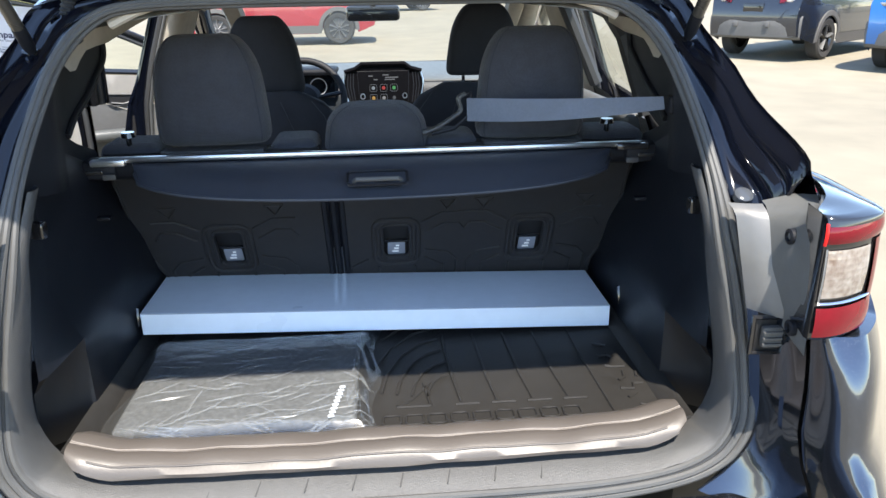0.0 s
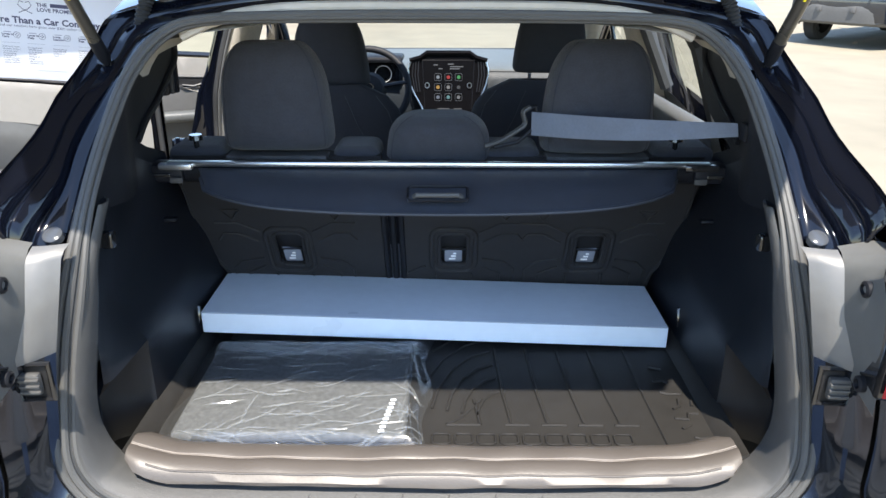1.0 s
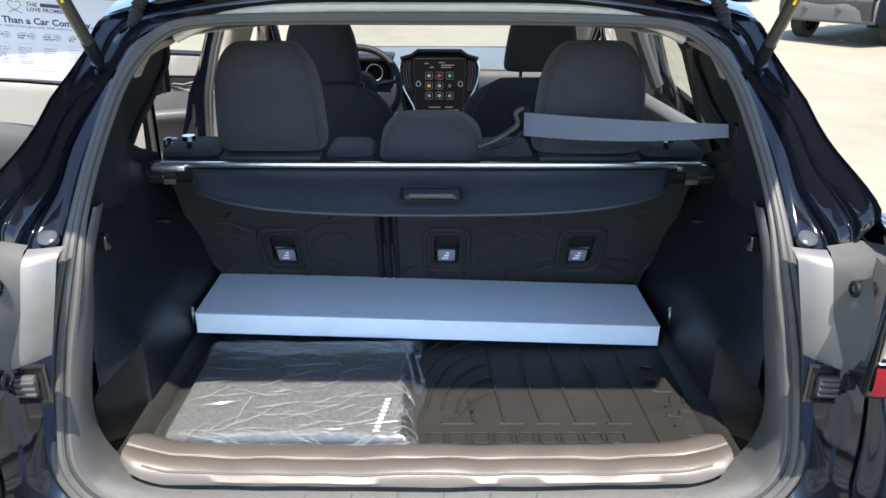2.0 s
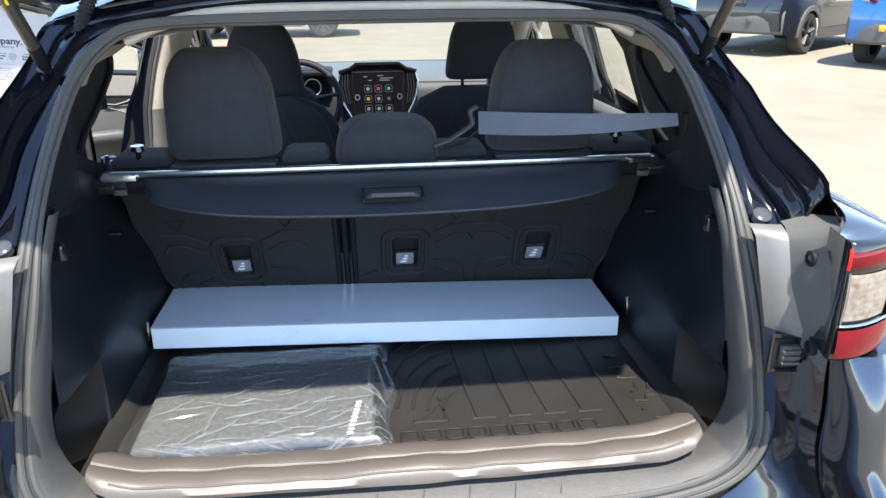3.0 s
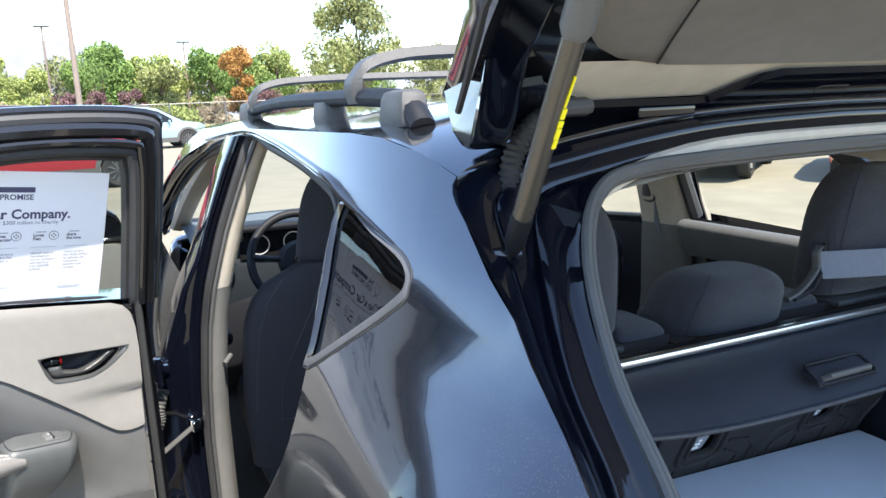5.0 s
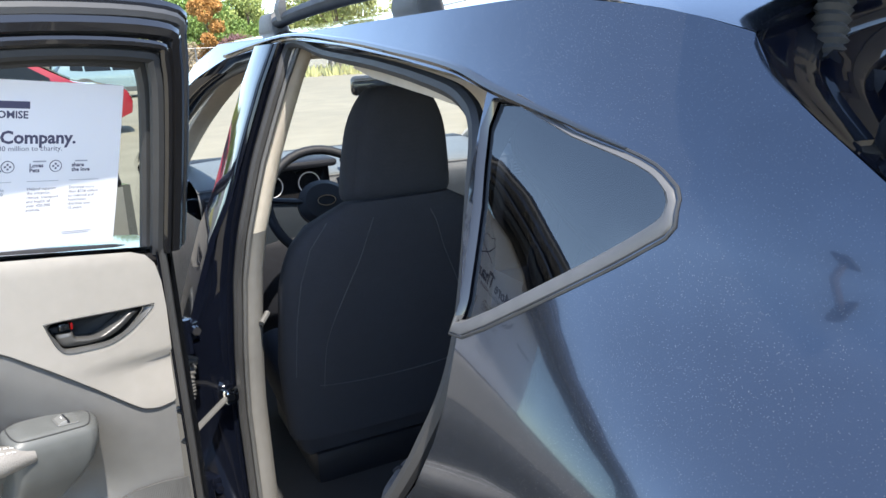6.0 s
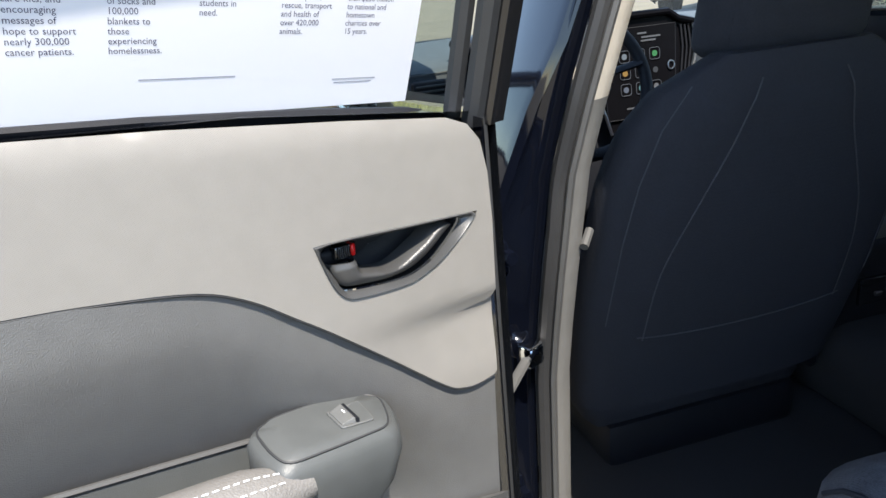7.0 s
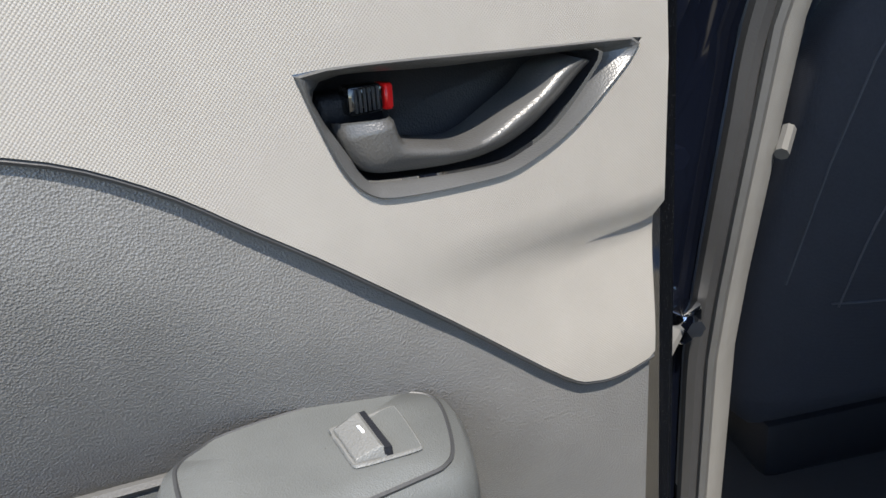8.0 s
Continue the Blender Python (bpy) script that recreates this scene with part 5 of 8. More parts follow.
part("hub", loft([[WM @ Vector((r * math.cos(k * math.pi / 10) * 1.15, r * math.sin(k * math.pi / 10), h)) for k in range(20)] for r, h in [(0.07, -0.05), (0.078, 0.0), (0.06, 0.022), (0.01, 0.028)]]), PLASTIC, SW)
for a in (10, 170, 270):
    c, s = math.cos(radians(a)), math.sin(radians(a))
    part("spoke", tube([WM @ Vector((0.05 * c, 0.05 * s, 0.0)), WM @ Vector((0.18 * c, 0.18 * s, 0))], 0.018, 8, squash=0.5), PLASTIC, SW)
part("emblem", tube([WM @ Vector((0.03 * math.cos(k * math.pi / 10), 0.017 * math.sin(k * math.pi / 10), 0.030)) for k in range(20)], 0.0025, 5, True), CHROME, SW)
RV = part("rear_view_mirror", rbox((0.25, 0.035, 0.07), (-0.015, 3.74, 1.328), 0.017, 3), GLOSSBLK, CAR, "black rear view mirror")
part("mirror_glass", rbox((0.235, 0.003, 0.056), (-0.015, 3.722, 1.328), 0.001), surf("dim_mirror", (0.06, 0.07, 0.08), 0.05, 0.9), RV)
part("mirror_stem", tube([(-0.015, 3.75, 1.345), (-0.015, 3.72, 1.40)], 0.014, 8), PLASTIC, RV)

# windscreen with pillars
ws = grid([[(k * (0.60 - 0.0 * i) + k * 0.1 * i / 6, 3.30 + (4.46 - 3.30) * i / 6 + 0.05 * (1 - k * k), 1.435 - 0.42 * i / 6 - 0.035 * 0 + 0.05 * math.sin(math.pi * i / 6) * 0.6) for k in (-1, -0.5, 0, 0.5, 1)] for i in range(7)])
part("windscreen", ws, GLASSWS, CAR, "clear windscreen").visible_shadow = False
for sx in (-1, 1):
    ap = tube([(sx * (0.60 + 0.1 * i / 6), 3.30 + 1.16 * i / 6, 1.43 - 0.42 * i / 6 + 0.03 * math.sin(math.pi * i / 6)) for i in range(7)], 0.045, 8, squash=0.6)
    part("a_pillar", ap, BEIGE, CAR, "pale windscreen pillar trim")
    if sx > 0:
        lining = tube(spline([(0.625, 3.05, 1.432), (0.655, 3.30, 1.412), (0.69, 3.55, 1.365), (0.715, 3.74, 1.305), (0.735, 3.93, 1.205), (0.75, 4.15, 1.07), (0.755, 4.25, 1.0)], 4), 0.046, 10, squash=0.6)
        part("pillar_lining", lining, BEIGE, CAR, "pale grey windscreen pillar lining")
        pillar_run = [(0.66, 3.0, 1.462), (0.74, 3.35, 1.425), (0.79, 3.65, 1.345), (0.82, 3.93, 1.24), (0.835, 4.15, 1.12), (0.83, 4.35, 1.03)]
    else:
        pillar_run = [(0.635, 3.0, 1.455), (0.70, 3.27, 1.388), (0.745, 3.5, 1.305), (0.78, 3.75, 1.20), (0.80, 3.95, 1.10), (0.79, 4.3, 1.02)]
    sk = tube(spline([(sx * a, b, c) for a, b, c in pillar_run], 4), 0.042 if sx < 0 else 0.03, 10, squash=0.6)
    part("outer_pillar", sk, JAMB, CAR, "gloss black windscreen pillar")
    # grab strip above doors
    part("roof_side_trim", tube([(sx * (half(y, 1.44) - 0.085), y, 1.452 - 0.03 * max(0, y - 2.9)) for y in [1.95, 2.3, 2.66, 3.0, 3.3]], 0.022, 8), BEIGE, CAR)
# bonnet, nose
hood = grid([[(k * (0.72 - 0.06 * i / 6), 4.46 + 0.85 * i / 6 - 0.1 * k * k * i / 6, 1.0 - 0.02 * i - 0.25 * max(0, i / 6 - 0.8) - 0.06 * k * k) for k in [j / 6 for j in range(-6, 7)]] for i in range(7)])
part("bonnet", thicken(hood, 0.02), BLACK, CAR)
part("nose", rbox((1.45, 0.25, 0.55), (0, 5.22, 0.58), 0.10, 3), BLACK, CAR)

# ---- pillars beside the rear door openings ----
for sx in (-1, 1):
    rows_out, seal, rows_in = [], [], []
    for i in range(15):
        z = [0.36, 0.44, 0.52, 0.60, 0.68, 0.76, 0.84, 0.92, 1.0, 1.095, 1.17, 1.24, 1.31, 1.39, 1.462][i]
        y0 = interp([(0.36, 2.74), (0.7, 2.716), (0.85, 2.690), (1.0, 2.674), (1.11, 2.648), (1.3, 2.632), (1.465, 2.612)], z)
        w = interp([(0.36, 0.835), (0.7, 0.838), (0.85, 0.832), (1.0, 0.818), (1.11, 0.80), (1.25, 0.758), (1.39, 0.704), (1.465, 0.670)], z)
        ho = max(half(2.68, z), w + 0.004)
        rows_out.append([(sx * (ho - 0.003), y0 + 0.16, z), (sx * (ho + 0.002), y0 + 0.02, z), (sx * (ho - 0.001), y0 + 0.005, z), (sx * (ho - 0.012), y0 - 0.001, z), (sx * (w + (ho - w) * 0.4), y0 + 0.004, z), (sx * w, y0 + 0.001, z), (sx * (w - 0.016), y0 + 0.006, z), (sx * (w - 0.03), y0 + 0.014, z)])
        seal.append(Vector((sx * (w - 0.038), y0 + 0.003, z)))
        rows_in.append([(sx * (w - 0.044), y0 + 0.006, z), (sx * (w - 0.054), y0 - 0.003, z), (sx * (w - 0.068), y0 + 0.001, z), (sx * (w - 0.086), y0 + 0.012, z), (sx * (w - 0.10), y0 + 0.05, z), (sx * (w - 0.115), y0 + 0.17, z), (sx * (w - 0.07), y0 + 0.20, z)])
    BP = part("b_pillar", grid(rows_out), JAMB, CAR, "gloss black door pillar", angle=25)
    low = [r for r in rows_in if r[0][2] <= 1.10]
    up = [r for r in rows_in if r[0][2] >= 1.09]
    part("lower_trim", grid(low), surf("pillar_grey", (0.15, 0.147, 0.14), 0.7, bump=0.3, bscale=800), BP, "grey lower pillar trim")
    part("seal_lip", tube([p + Vector((sx * -0.013, -0.008, 0)) for p in seal], 0.0055, 6), SEALGREY, BP, "ribbed grey inner seal lip")
    part("upper_trim", grid(up), BEIGE, BP, "beige upper pillar trim")
    # seal all round the door opening
    loop = [seal[0]] + seal + [Vector((sx * (half(a, b) - 0.037), a, b)) for a, b in [(2.45, 1.438), (2.2, 1.418), (2.0, 1.395), (1.92, 1.378), (1.878, 1.35), (1.852, 1.29), (1.82, 1.21), (1.802, 1.16), (1.796, 1.12), (1.80, 1.085), (1.813, 1.045), (1.83, 1.0), (1.87, 0.93), (1.97, 0.82), (2.12, 0.67), (2.21, 0.5), (2.29, 0.405), (2.5, 0.38)]]
    part("door_seal", tube(spline(loop[1:], 5, True), 0.0105, 8, True), surf("door_rubber", (0.03, 0.03, 0.031), 0.55, bump=0.3, bscale=700), CAR, "grey rubber door seal")
    # body flange round the opening
    fl = []
    for a, b in DOOR_REAR + DOOR_TOP:
        fl.append([(sx * (half(a, b)), a, b), (sx * (half(a, b) - 0.02), a + 0.012 * (b < 1.39), b - 0.006 * (b >= 1.39)), (sx * (half(a, b) - 0.038), a + 0.014 * (b < 1.39), b - 0.007 * (b >= 1.39)), (sx * (half(a, b) - 0.046), a + 0.04 * (b < 1.39), b - 0.016 * (b >= 1.39)), (sx * (half(a, b) - 0.052), a + 0.072 * (b < 1.39), b - 0.02 * (b >= 1.39))])
    part("door_flange", grid(fl), JAMB, CAR, "gloss black door opening flange", angle=25)
    # belt with upper guide
    bx = sx * (half(2.8, 1.15) - 0.15)
    part("belt_guide", rbox((0.02, 0.035, 0.07), (sx * (half(2.8, 1.24) - bulge(2.8, 1.24) - 0.085), 2.77, 1.22), 0.008), GREYPLASTIC, BP)
    part("guide_ring", tube([(sx * (half(2.8, 1.2) - bulge(2.8, 1.2) - 0.09), 2.77 + 0.03 * math.cos(k * math.pi / 6), 1.185 + 0.016 * math.sin(k * math.pi / 6)) for k in range(12)], 0.005, 6, True), GREYPLASTIC, BP)
    part("front_belt", thicken(grid([[(sx * (half(2.8, z) - bulge(2.8, z) - 0.095), 2.74 + dy + 0.02 * (1.18 - z), z) for dy in (0, 0.046)] for z in (1.18, 1.0, 0.8, 0.6, 0.45)]), 0.002), BELT, BP)
    part("pin", tube([(sx * 0.742, 2.69, 0.888), (sx * 0.722, 2.712, 0.902)], 0.0065, 8), SEALGREY, BP)

# right rear door, closed, seen from inside
def rin(a, b, off=0.0):
    return (half(a, b) - 0.075 - off, a, b)
DR = part("closed_rear_door", sheet([(1.93, 1.13), (1.90, 1.0), (2.2, 0.6), (2.3, 0.4), (2.72, 0.4), (2.72, 1.1), (2.60, 1.125)], rin, step=0.05), DOORDARK, CAR, "closed rear door with dark grey trim")
part("door_pad", rbox((0.05, 0.60, 0.12), (0.68, 2.30, 1.075), 0.022, 3, pose(0, 0, 0, 0, -20, 3)), surf("pad_grey", (0.085, 0.09, 0.095), 0.6, bump=0.4, bscale=500, kind="voronoi"), DR)
part("pull_recess", rbox((0.02, 0.17, 0.05), (0.685, 2.42, 1.0), 0.008, m=pose(0, 0, 0, 8, -20, 0)), GLOSSBLK, DR)
WR = [(1.93, 1.15), (2.60, 1.135), (2.585, 1.40), (2.3, 1.40), (2.05, 1.385), (1.95, 1.33)]
part("door_glass", sheet(WR, lambda a, b: (half(a, b) - 0.03, a, b), step=0.2), GLASSCLR, DR).visible_shadow = False
fr = tube([rin(a, b, -0.01) for a, b in [(1.945, 1.14), (1.965, 1.33), (2.05, 1.39), (2.3, 1.41), (2.60, 1.41), (2.625, 1.13)]], 0.022, 8)
part("window_frame", fr, RUBBER, DR, "black window frame")
part("outer_skin", sheet([(2.63, 1.13)] + [(2.685, 0.9), (2.69, 0.36), (2.4, 0.36)] + DOOR_REAR[:6] + [(1.75, 1.13)], lambda a, b: (half(a, b) - 0.001, a, b), step=0.08), BLACK, DR)
# the front doors' inner faces
for sx in (-1, 1):
    fd = part("front_door_trim", sheet([(2.85, 0.4), (4.2, 0.4), (4.2, 0.99), (3.55, 1.012), (2.85, 1.07)], lambda a, b: (sx * (half(a, b) - 0.07), a, b), step=0.12), CARGOPL, CAR)
    part("armrest", rbox((0.06, 0.5, 0.05), (sx * 0.70, 3.3, 0.84), 0.02), PLASTIC, fd)
    part("sail_trim", sheet([(4.12, 1.00), (4.26, 0.99), (4.22, 1.05), (4.13, 1.06)], lambda a, b: (sx * (half(a, b) - 0.05), a, b), step=0.1), PLASTIC, fd)

# ---- the rear belt stretched across to its side ----
BK = Vector((0.192, 1.735, 1.205))
e0, e1 = Vector((0.20, 1.725, 1.20)), Vector((0.545, 1.478, 1.243))
rows = []
for i in range(13):
    t = i / 12
    c = e0.lerp(e1, t) + Vector((0, 0, -0.006 * math.sin(math.pi * t)))
    w = 0.024 * (1 - 0.55 * t ** 2)
    rows.append([c + Vector((0, 0.006 * k + 0.0, w * k)) for k in (-1, -0.33, 0.33, 1)])
RB = part("rear_belt", thicken(grid(rows), 0.002), BELT, CAR, "grey seat belt webbing drawn across")
tong = spline([(0.195, 1.725, 1.235), (0.18, 1.72, 1.225), (0.185, 1.722, 1.20), (0.165, 1.715, 1.185), (0.13, 1.71, 1.165), (0.10, 1.71, 1.155)], 4)
part("belt_tongue", tube(tong, 0.008, 8, squash=0.6), GREYPLASTIC, RB, "belt tongue in its holder")
part("tongue_loop", tube([(0.19, 1.722, 1.232), (0.207, 1.727, 1.236), (0.212, 1.727, 1.215), (0.205, 1.725, 1.19), (0.17, 1.715, 1.162), (0.12, 1.71, 1.152)], 0.0045, 8), PLASTIC, RB)
part("belt_outlet", rbox((0.016, 0.03, 0.034), (0.556, 1.472, 1.241), 0.006), PLASTIC, RB)


# ---- the open rear door ----
DO, DD, DN = Vector((-0.871, 2.530, 0.021)), Vector((-0.934, -0.357, 0)), Vector((0.357, -0.934, 0))


def dp(u, v, z):
    """Along the door from its hinges u, towards its inner side v, height z."""
    return DO + DD * u + DN * v + Vector((0, 0, z + 0.011 * (u - 0.08)))


def glass_v(z):
    return -0.066 + 0.32 * (z - 1.122)


def smooth(x):
    x = min(1, max(0, x))
    return x * x * (3 - 2 * x)


SHELL = [(0.03, 1.10), (0.03, 0.42), (0.06, 0.38), (0.42, 0.37), (0.52, 0.45), (0.62, 0.62), (0.80, 0.85), (0.88, 1.0), (0.90, 1.17), (0.60, 1.165), (0.30, 1.14)]
DOOR = part("rear_door", loft([[dp(u, v, z) for u, z in SHELL] for v in (-0.03, -0.06, -0.155, -0.175)][::-1], False), BLACK, CAR, "open rear door with grey and black inner trim")
fpath = [(u, z) for u, z in [(0.018, 1.09), (0.016, 1.3), (0.022, 1.43), (0.05, 1.466), (0.27, 1.472), (0.5, 1.445), (0.72, 1.39), (0.84, 1.33), (0.90, 1.17)]]
for off, dv, r, mat in [(0.0, 0.0, 0.016, GLOSSBLK), (0.035, 0.012, 0.012, RUBBER), (-0.022, -0.02, 0.012, RUBBER), (0.022, 0.022, 0.008, GLOSSBLK), (-0.035, -0.045, 0.014, GLOSSBLK), (0.046, -0.01, 0.010, RUBBER)]:
    pts = []
    for u, z in fpath:
        k = smooth((z - 1.40) / 0.05) if u < 0.06 else 1.0
        if u > 0.8:
            k = 0.6
        uu = u + (off if u < 0.06 else (-off * 0.6 if u > 0.8 else 0))
        zz = z - (off * k if u >= 0.05 or z > 1.4 else 0)
        pts.append(dp(uu, glass_v(zz) + dv + 0.024, zz))
    part("window_frame", tube(spline(pts, 5), r, 8), mat, DOOR, "ribbed black window frame")
GLZ = [(0.05, 1.10), (0.06, 1.44), (0.27, 1.45), (0.5, 1.425), (0.72, 1.37), (0.83, 1.31), (0.88, 1.18), (0.6, 1.17), (0.3, 1.14)]
part("door_glass", sheet(GLZ, lambda a, b: dp(a, glass_v(b), b), step=0.2), glass("rear_door_glass", (0.55, 0.6, 0.58)), DOOR).visible_shadow = False
part("top_block", rbox((0.05, 0.02, 0.03), tuple(dp(0.07, glass_v(1.44) + 0.02, 1.437)), 0.004, m=pose(0, 0, 0, 0, 0, 15)), RUBBER, DOOR)
part("belt_strip", tube([dp(u, -0.050, z - 0.022) for u, z in [(0.055, 1.100), (0.226, 1.128), (0.372, 1.148), (0.486, 1.160), (0.7, 1.172), (0.88, 1.178)]], 0.017, 8), GLOSSBLK, DOOR, "black belt strip under the glass")

WAIST = [(0.05, 1.092), (0.09, 1.106), (0.118, 1.114), (0.226, 1.131), (0.372, 1.150), (0.486, 1.162), (0.7, 1.172), (0.88, 1.178)]
part("waist_seal", grid([[dp(u, -0.058, z - 0.022), dp(u, -0.047, z - 0.008), dp(u, glass_v(z) + 0.015, z - 0.002), dp(u, glass_v(z) + 0.012, z + 0.0015), dp(u, glass_v(z) + 0.004, z + 0.002)] for u, z in WAIST]), PLASTIC, DOOR, "black waist seal along the window", angle=30)

CURVE = [(0.88, 1.075), (0.70, 1.058), (0.519, 1.040), (0.443, 1.030), (0.374, 1.016), (0.334, 0.996), (0.30, 0.969), (0.267, 0.942), (0.215, 0.896), (0.15, 0.837), (0.127, 0.824), (0.105, 0.820), (0.079, 0.822)]
CSP = [(p.x, p.y) for p in spline([(a, b, 0) for a, b in CURVE], 4)]
BEZEL = [(p.x, p.y) for p in spline([(0.2715, 1.024, 0), (0.2695, 1.0268, 0), (0.235, 1.0258, 0), (0.16, 1.0195, 0), (0.097, 1.0142, 0), (0.0925, 1.0115, 0), (0.1016, 1.003, 0), (0.137, 0.979, 0), (0.168, 0.967, 0), (0.1896, 0.9645, 0), (0.238, 0.968, 0), (0.2515, 0.974, 0), (0.259, 0.984, 0), (0.2646, 0.999, 0)], 4, True)]


def curve_z(u):
    return float(np.interp(u, [p[0] for p in CSP][::-1], [p[1] for p in CSP][::-1]))


def top_trim(a, b):
    v = 0.0 - 0.05 * smooth((b - 1.075 - 0.12 * a) / 0.09) ** 1.5
    line = 0.917 + 0.07 * (a - 0.07) + 0.004
    fade = smooth((0.27 - a) / 0.17)
    v -= 0.009 * fade * smooth((line - b) / 0.012) * (1 - 0.85 * smooth((line - b - 0.012) / 0.085))
    v += 0.005 * math.sin(a * 8)
    return dp(a, v, b)


UPPER = [(0.88, 1.161), (0.7, 1.168), (0.486, 1.158), (0.372, 1.146), (0.226, 1.127), (0.118, 1.111), (0.094, 1.101), (0.080, 1.083), (0.073, 1.05), (0.071, 1.0), (0.074, 0.90), (0.079, 0.826)] + [(a, b + 0.0015) for a, b in CSP[::-1][1:]]
TR = part("upper_trim", sheet(UPPER, top_trim, [BEZEL], 0.011), DOORGREY, DOOR, "warm grey textured leatherette door trim")
part("trim_seam", tube([top_trim(a, b) + DN * -0.0016 for a, b in CSP], 0.0013, 5), RUBBER, DOOR)


def low_trim(a, b):
    d = curve_z(a) - b
    v = -0.003 - 0.075 * smooth(d / 0.30) * (1 - smooth((0.72 - b) / 0.2)) * smooth((a - 0.085) / 0.13)
    v += 0.006 * smooth(d / 0.05) * smooth((a - 0.08) / 0.1)
    return dp(a, v, b)


LOWER = CSP + [(0.080, 0.80), (0.085, 0.65), (0.09, 0.45), (0.12, 0.42), (0.40, 0.41), (0.50, 0.48), (0.60, 0.64), (0.78, 0.87), (0.86, 1.0)]
LW = part("lower_trim", sheet(LOWER, low_trim, [], 0.016), DOORDARK, DOOR, "dark grained plastic door lining")
spk = [(p.x, p.y) for p in spline([(0.085, 0.668, 0), (0.14, 0.676, 0), (0.20, 0.655, 0), (0.25, 0.60, 0), (0.26, 0.52, 0), (0.20, 0.45, 0), (0.09, 0.45, 0)], 5)]
part("speaker_grille", thicken(sheet(spk, lambda a, b: low_trim(a, b) + DN * 0.006, step=0.02), 0.004), surf("grille_plastic", (0.06, 0.06, 0.06), 0.5, bump=1.0, bscale=330, kind="weave"), DOOR, "perforated speaker grille")
# handle recess with lever and lock tab
def polar(poly, n=72):
    """The outline met by even rays from the recess's middle."""
    out = []
    for k in range(n):
        d = Vector((math.cos(2 * math.pi * k / n), 0.45 * math.sin(2 * math.pi * k / n)))
        best = 0
        for i in range(len(poly)):
            p, q = Vector(poly[i - 1]) - HC, Vector(poly[i]) - HC
            e = q - p
            den = d.x * e.y - d.y * e.x
            if abs(den) > 1e-12:
                s = (p.x * e.y - p.y * e.x) / den
                w = (p.x * d.y - p.y * d.x) / den
                if s > 0 and -1e-6 <= w <= 1 + 1e-6:
                    best = max(best, s)
        out.append(tuple(HC + d * best))
    return out


HC = Vector((0.190, 0.995))
rim0 = polar(BEZEL)
rim1 = polar([(p.x, p.y) for p in spline([(a, b, 0) for a, b in [(0.262, 1.0205), (0.2035, 1.0175), (0.112, 1.011), (0.1085, 1.009), (0.112, 1.002), (0.1392, 0.979), (0.1608, 0.970), (0.1823, 0.967), (0.238, 0.973), (0.2475, 0.979), (0.2515, 0.987)]], 4, True)])
mid = lambda k: [(a + (c - a) * k, b + (d - b) * k) for (a, b), (c, d) in zip(rim0, rim1)]
bz = grid([[dp(a, v + 0.005 * math.sin(a * 8), b) for a, b in mid(k)] for k, v in [(0.0, -0.004), (0.0, 0.0012), (0.12, 0.0022), (0.3, 0.0012), (0.85, -0.0052), (0.95, -0.0064), (1.0, -0.009)]], None, True)
part("bezel", bz, surf("bezel_grey", (0.058, 0.059, 0.060), 0.36, bump=0.15, bscale=900, kind="voronoi"), DOOR, "satin dark bezel", angle=50)
rows = [[dp(HC.x + (a - HC.x) * k, v, HC.y + (b - HC.y) * k) for a, b in rim1] for k, v in [(1.0, -0.008), (0.985, -0.026), (0.90, -0.040), (0.5, -0.046), (0.01, -0.047)]]
HB = part("handle_recess", grid(rows, None, True), surf("recess_plastic", (0.017, 0.018, 0.021), 0.45, bump=0.2, bscale=900, kind="voronoi"), DOOR, "black recess of the door handle")
lo_rail = spline([(a, b, 0) for a, b in [(0.2548, 1.002), (0.2521, 0.990), (0.248, 0.982), (0.2413, 0.9772), (0.2255, 0.9745), (0.2008, 0.972), (0.1783, 0.9728), (0.159, 0.978), (0.1397, 0.989), (0.125, 0.9995), (0.1155, 1.0062)]], 4)
up_rail = spline([(a, b, 0) for a, b in [(0.2278, 1.001), (0.2268, 0.996), (0.2255, 0.991), (0.2225, 0.9882), (0.212, 0.9852), (0.1976, 0.982), (0.1846, 0.984), (0.1689, 0.991), (0.1527, 0.999), (0.1419, 1.0068), (0.128, 1.0103)]], 4)
rows = []
for s, v in [(0.0, -0.026), (0.0, -0.010), (0.03, -0.0065), (0.12, -0.0035), (0.3, -0.0015), (0.5, 0.0008), (0.65, 0.0020), (0.78, 0.0018), (0.88, -0.001), (0.96, -0.005), (1.0, -0.009), (1.0, -0.026)]:
    rows.append([dp(p.x + (q.x - p.x) * s, v - 0.022 * (i == len(lo_rail) - 1) - 0.003 * (i < 2), p.y + (q.y - p.y) * s) for i, (p, q) in enumerate(zip(lo_rail, up_rail))])
part("pull_lever", grid(rows), surf("lever_plastic", (0.048, 0.048, 0.048), 0.36, bump=0.15, bscale=900, kind="voronoi"), DOOR, "curved dark plastic pull handle", angle=60)
part("lock_seat", rbox((0.036, 0.02, 0.016), tuple(dp(0.240, -0.027, 1.004)), 0.005, 3, pose(0, 0, 0, 0, 4, 20)), PLASTIC, DOOR)
LK = part("lock_tab", rbox((0.017, 0.012, 0.013), tuple(dp(0.2375, -0.016, 1.0085)), 0.0025, 2, pose(0, 0, 0, 0, 4, 21)), GLOSSBLK, DOOR, "lock tab showing red")
part("lock_red", rbox((0.0045, 0.010, 0.0115), tuple(dp(0.2262, -0.0165, 1.0078)), 0.001, 1, pose(0, 0, 0, 0, 4, 30)), RED, DOOR, "red lock marking")
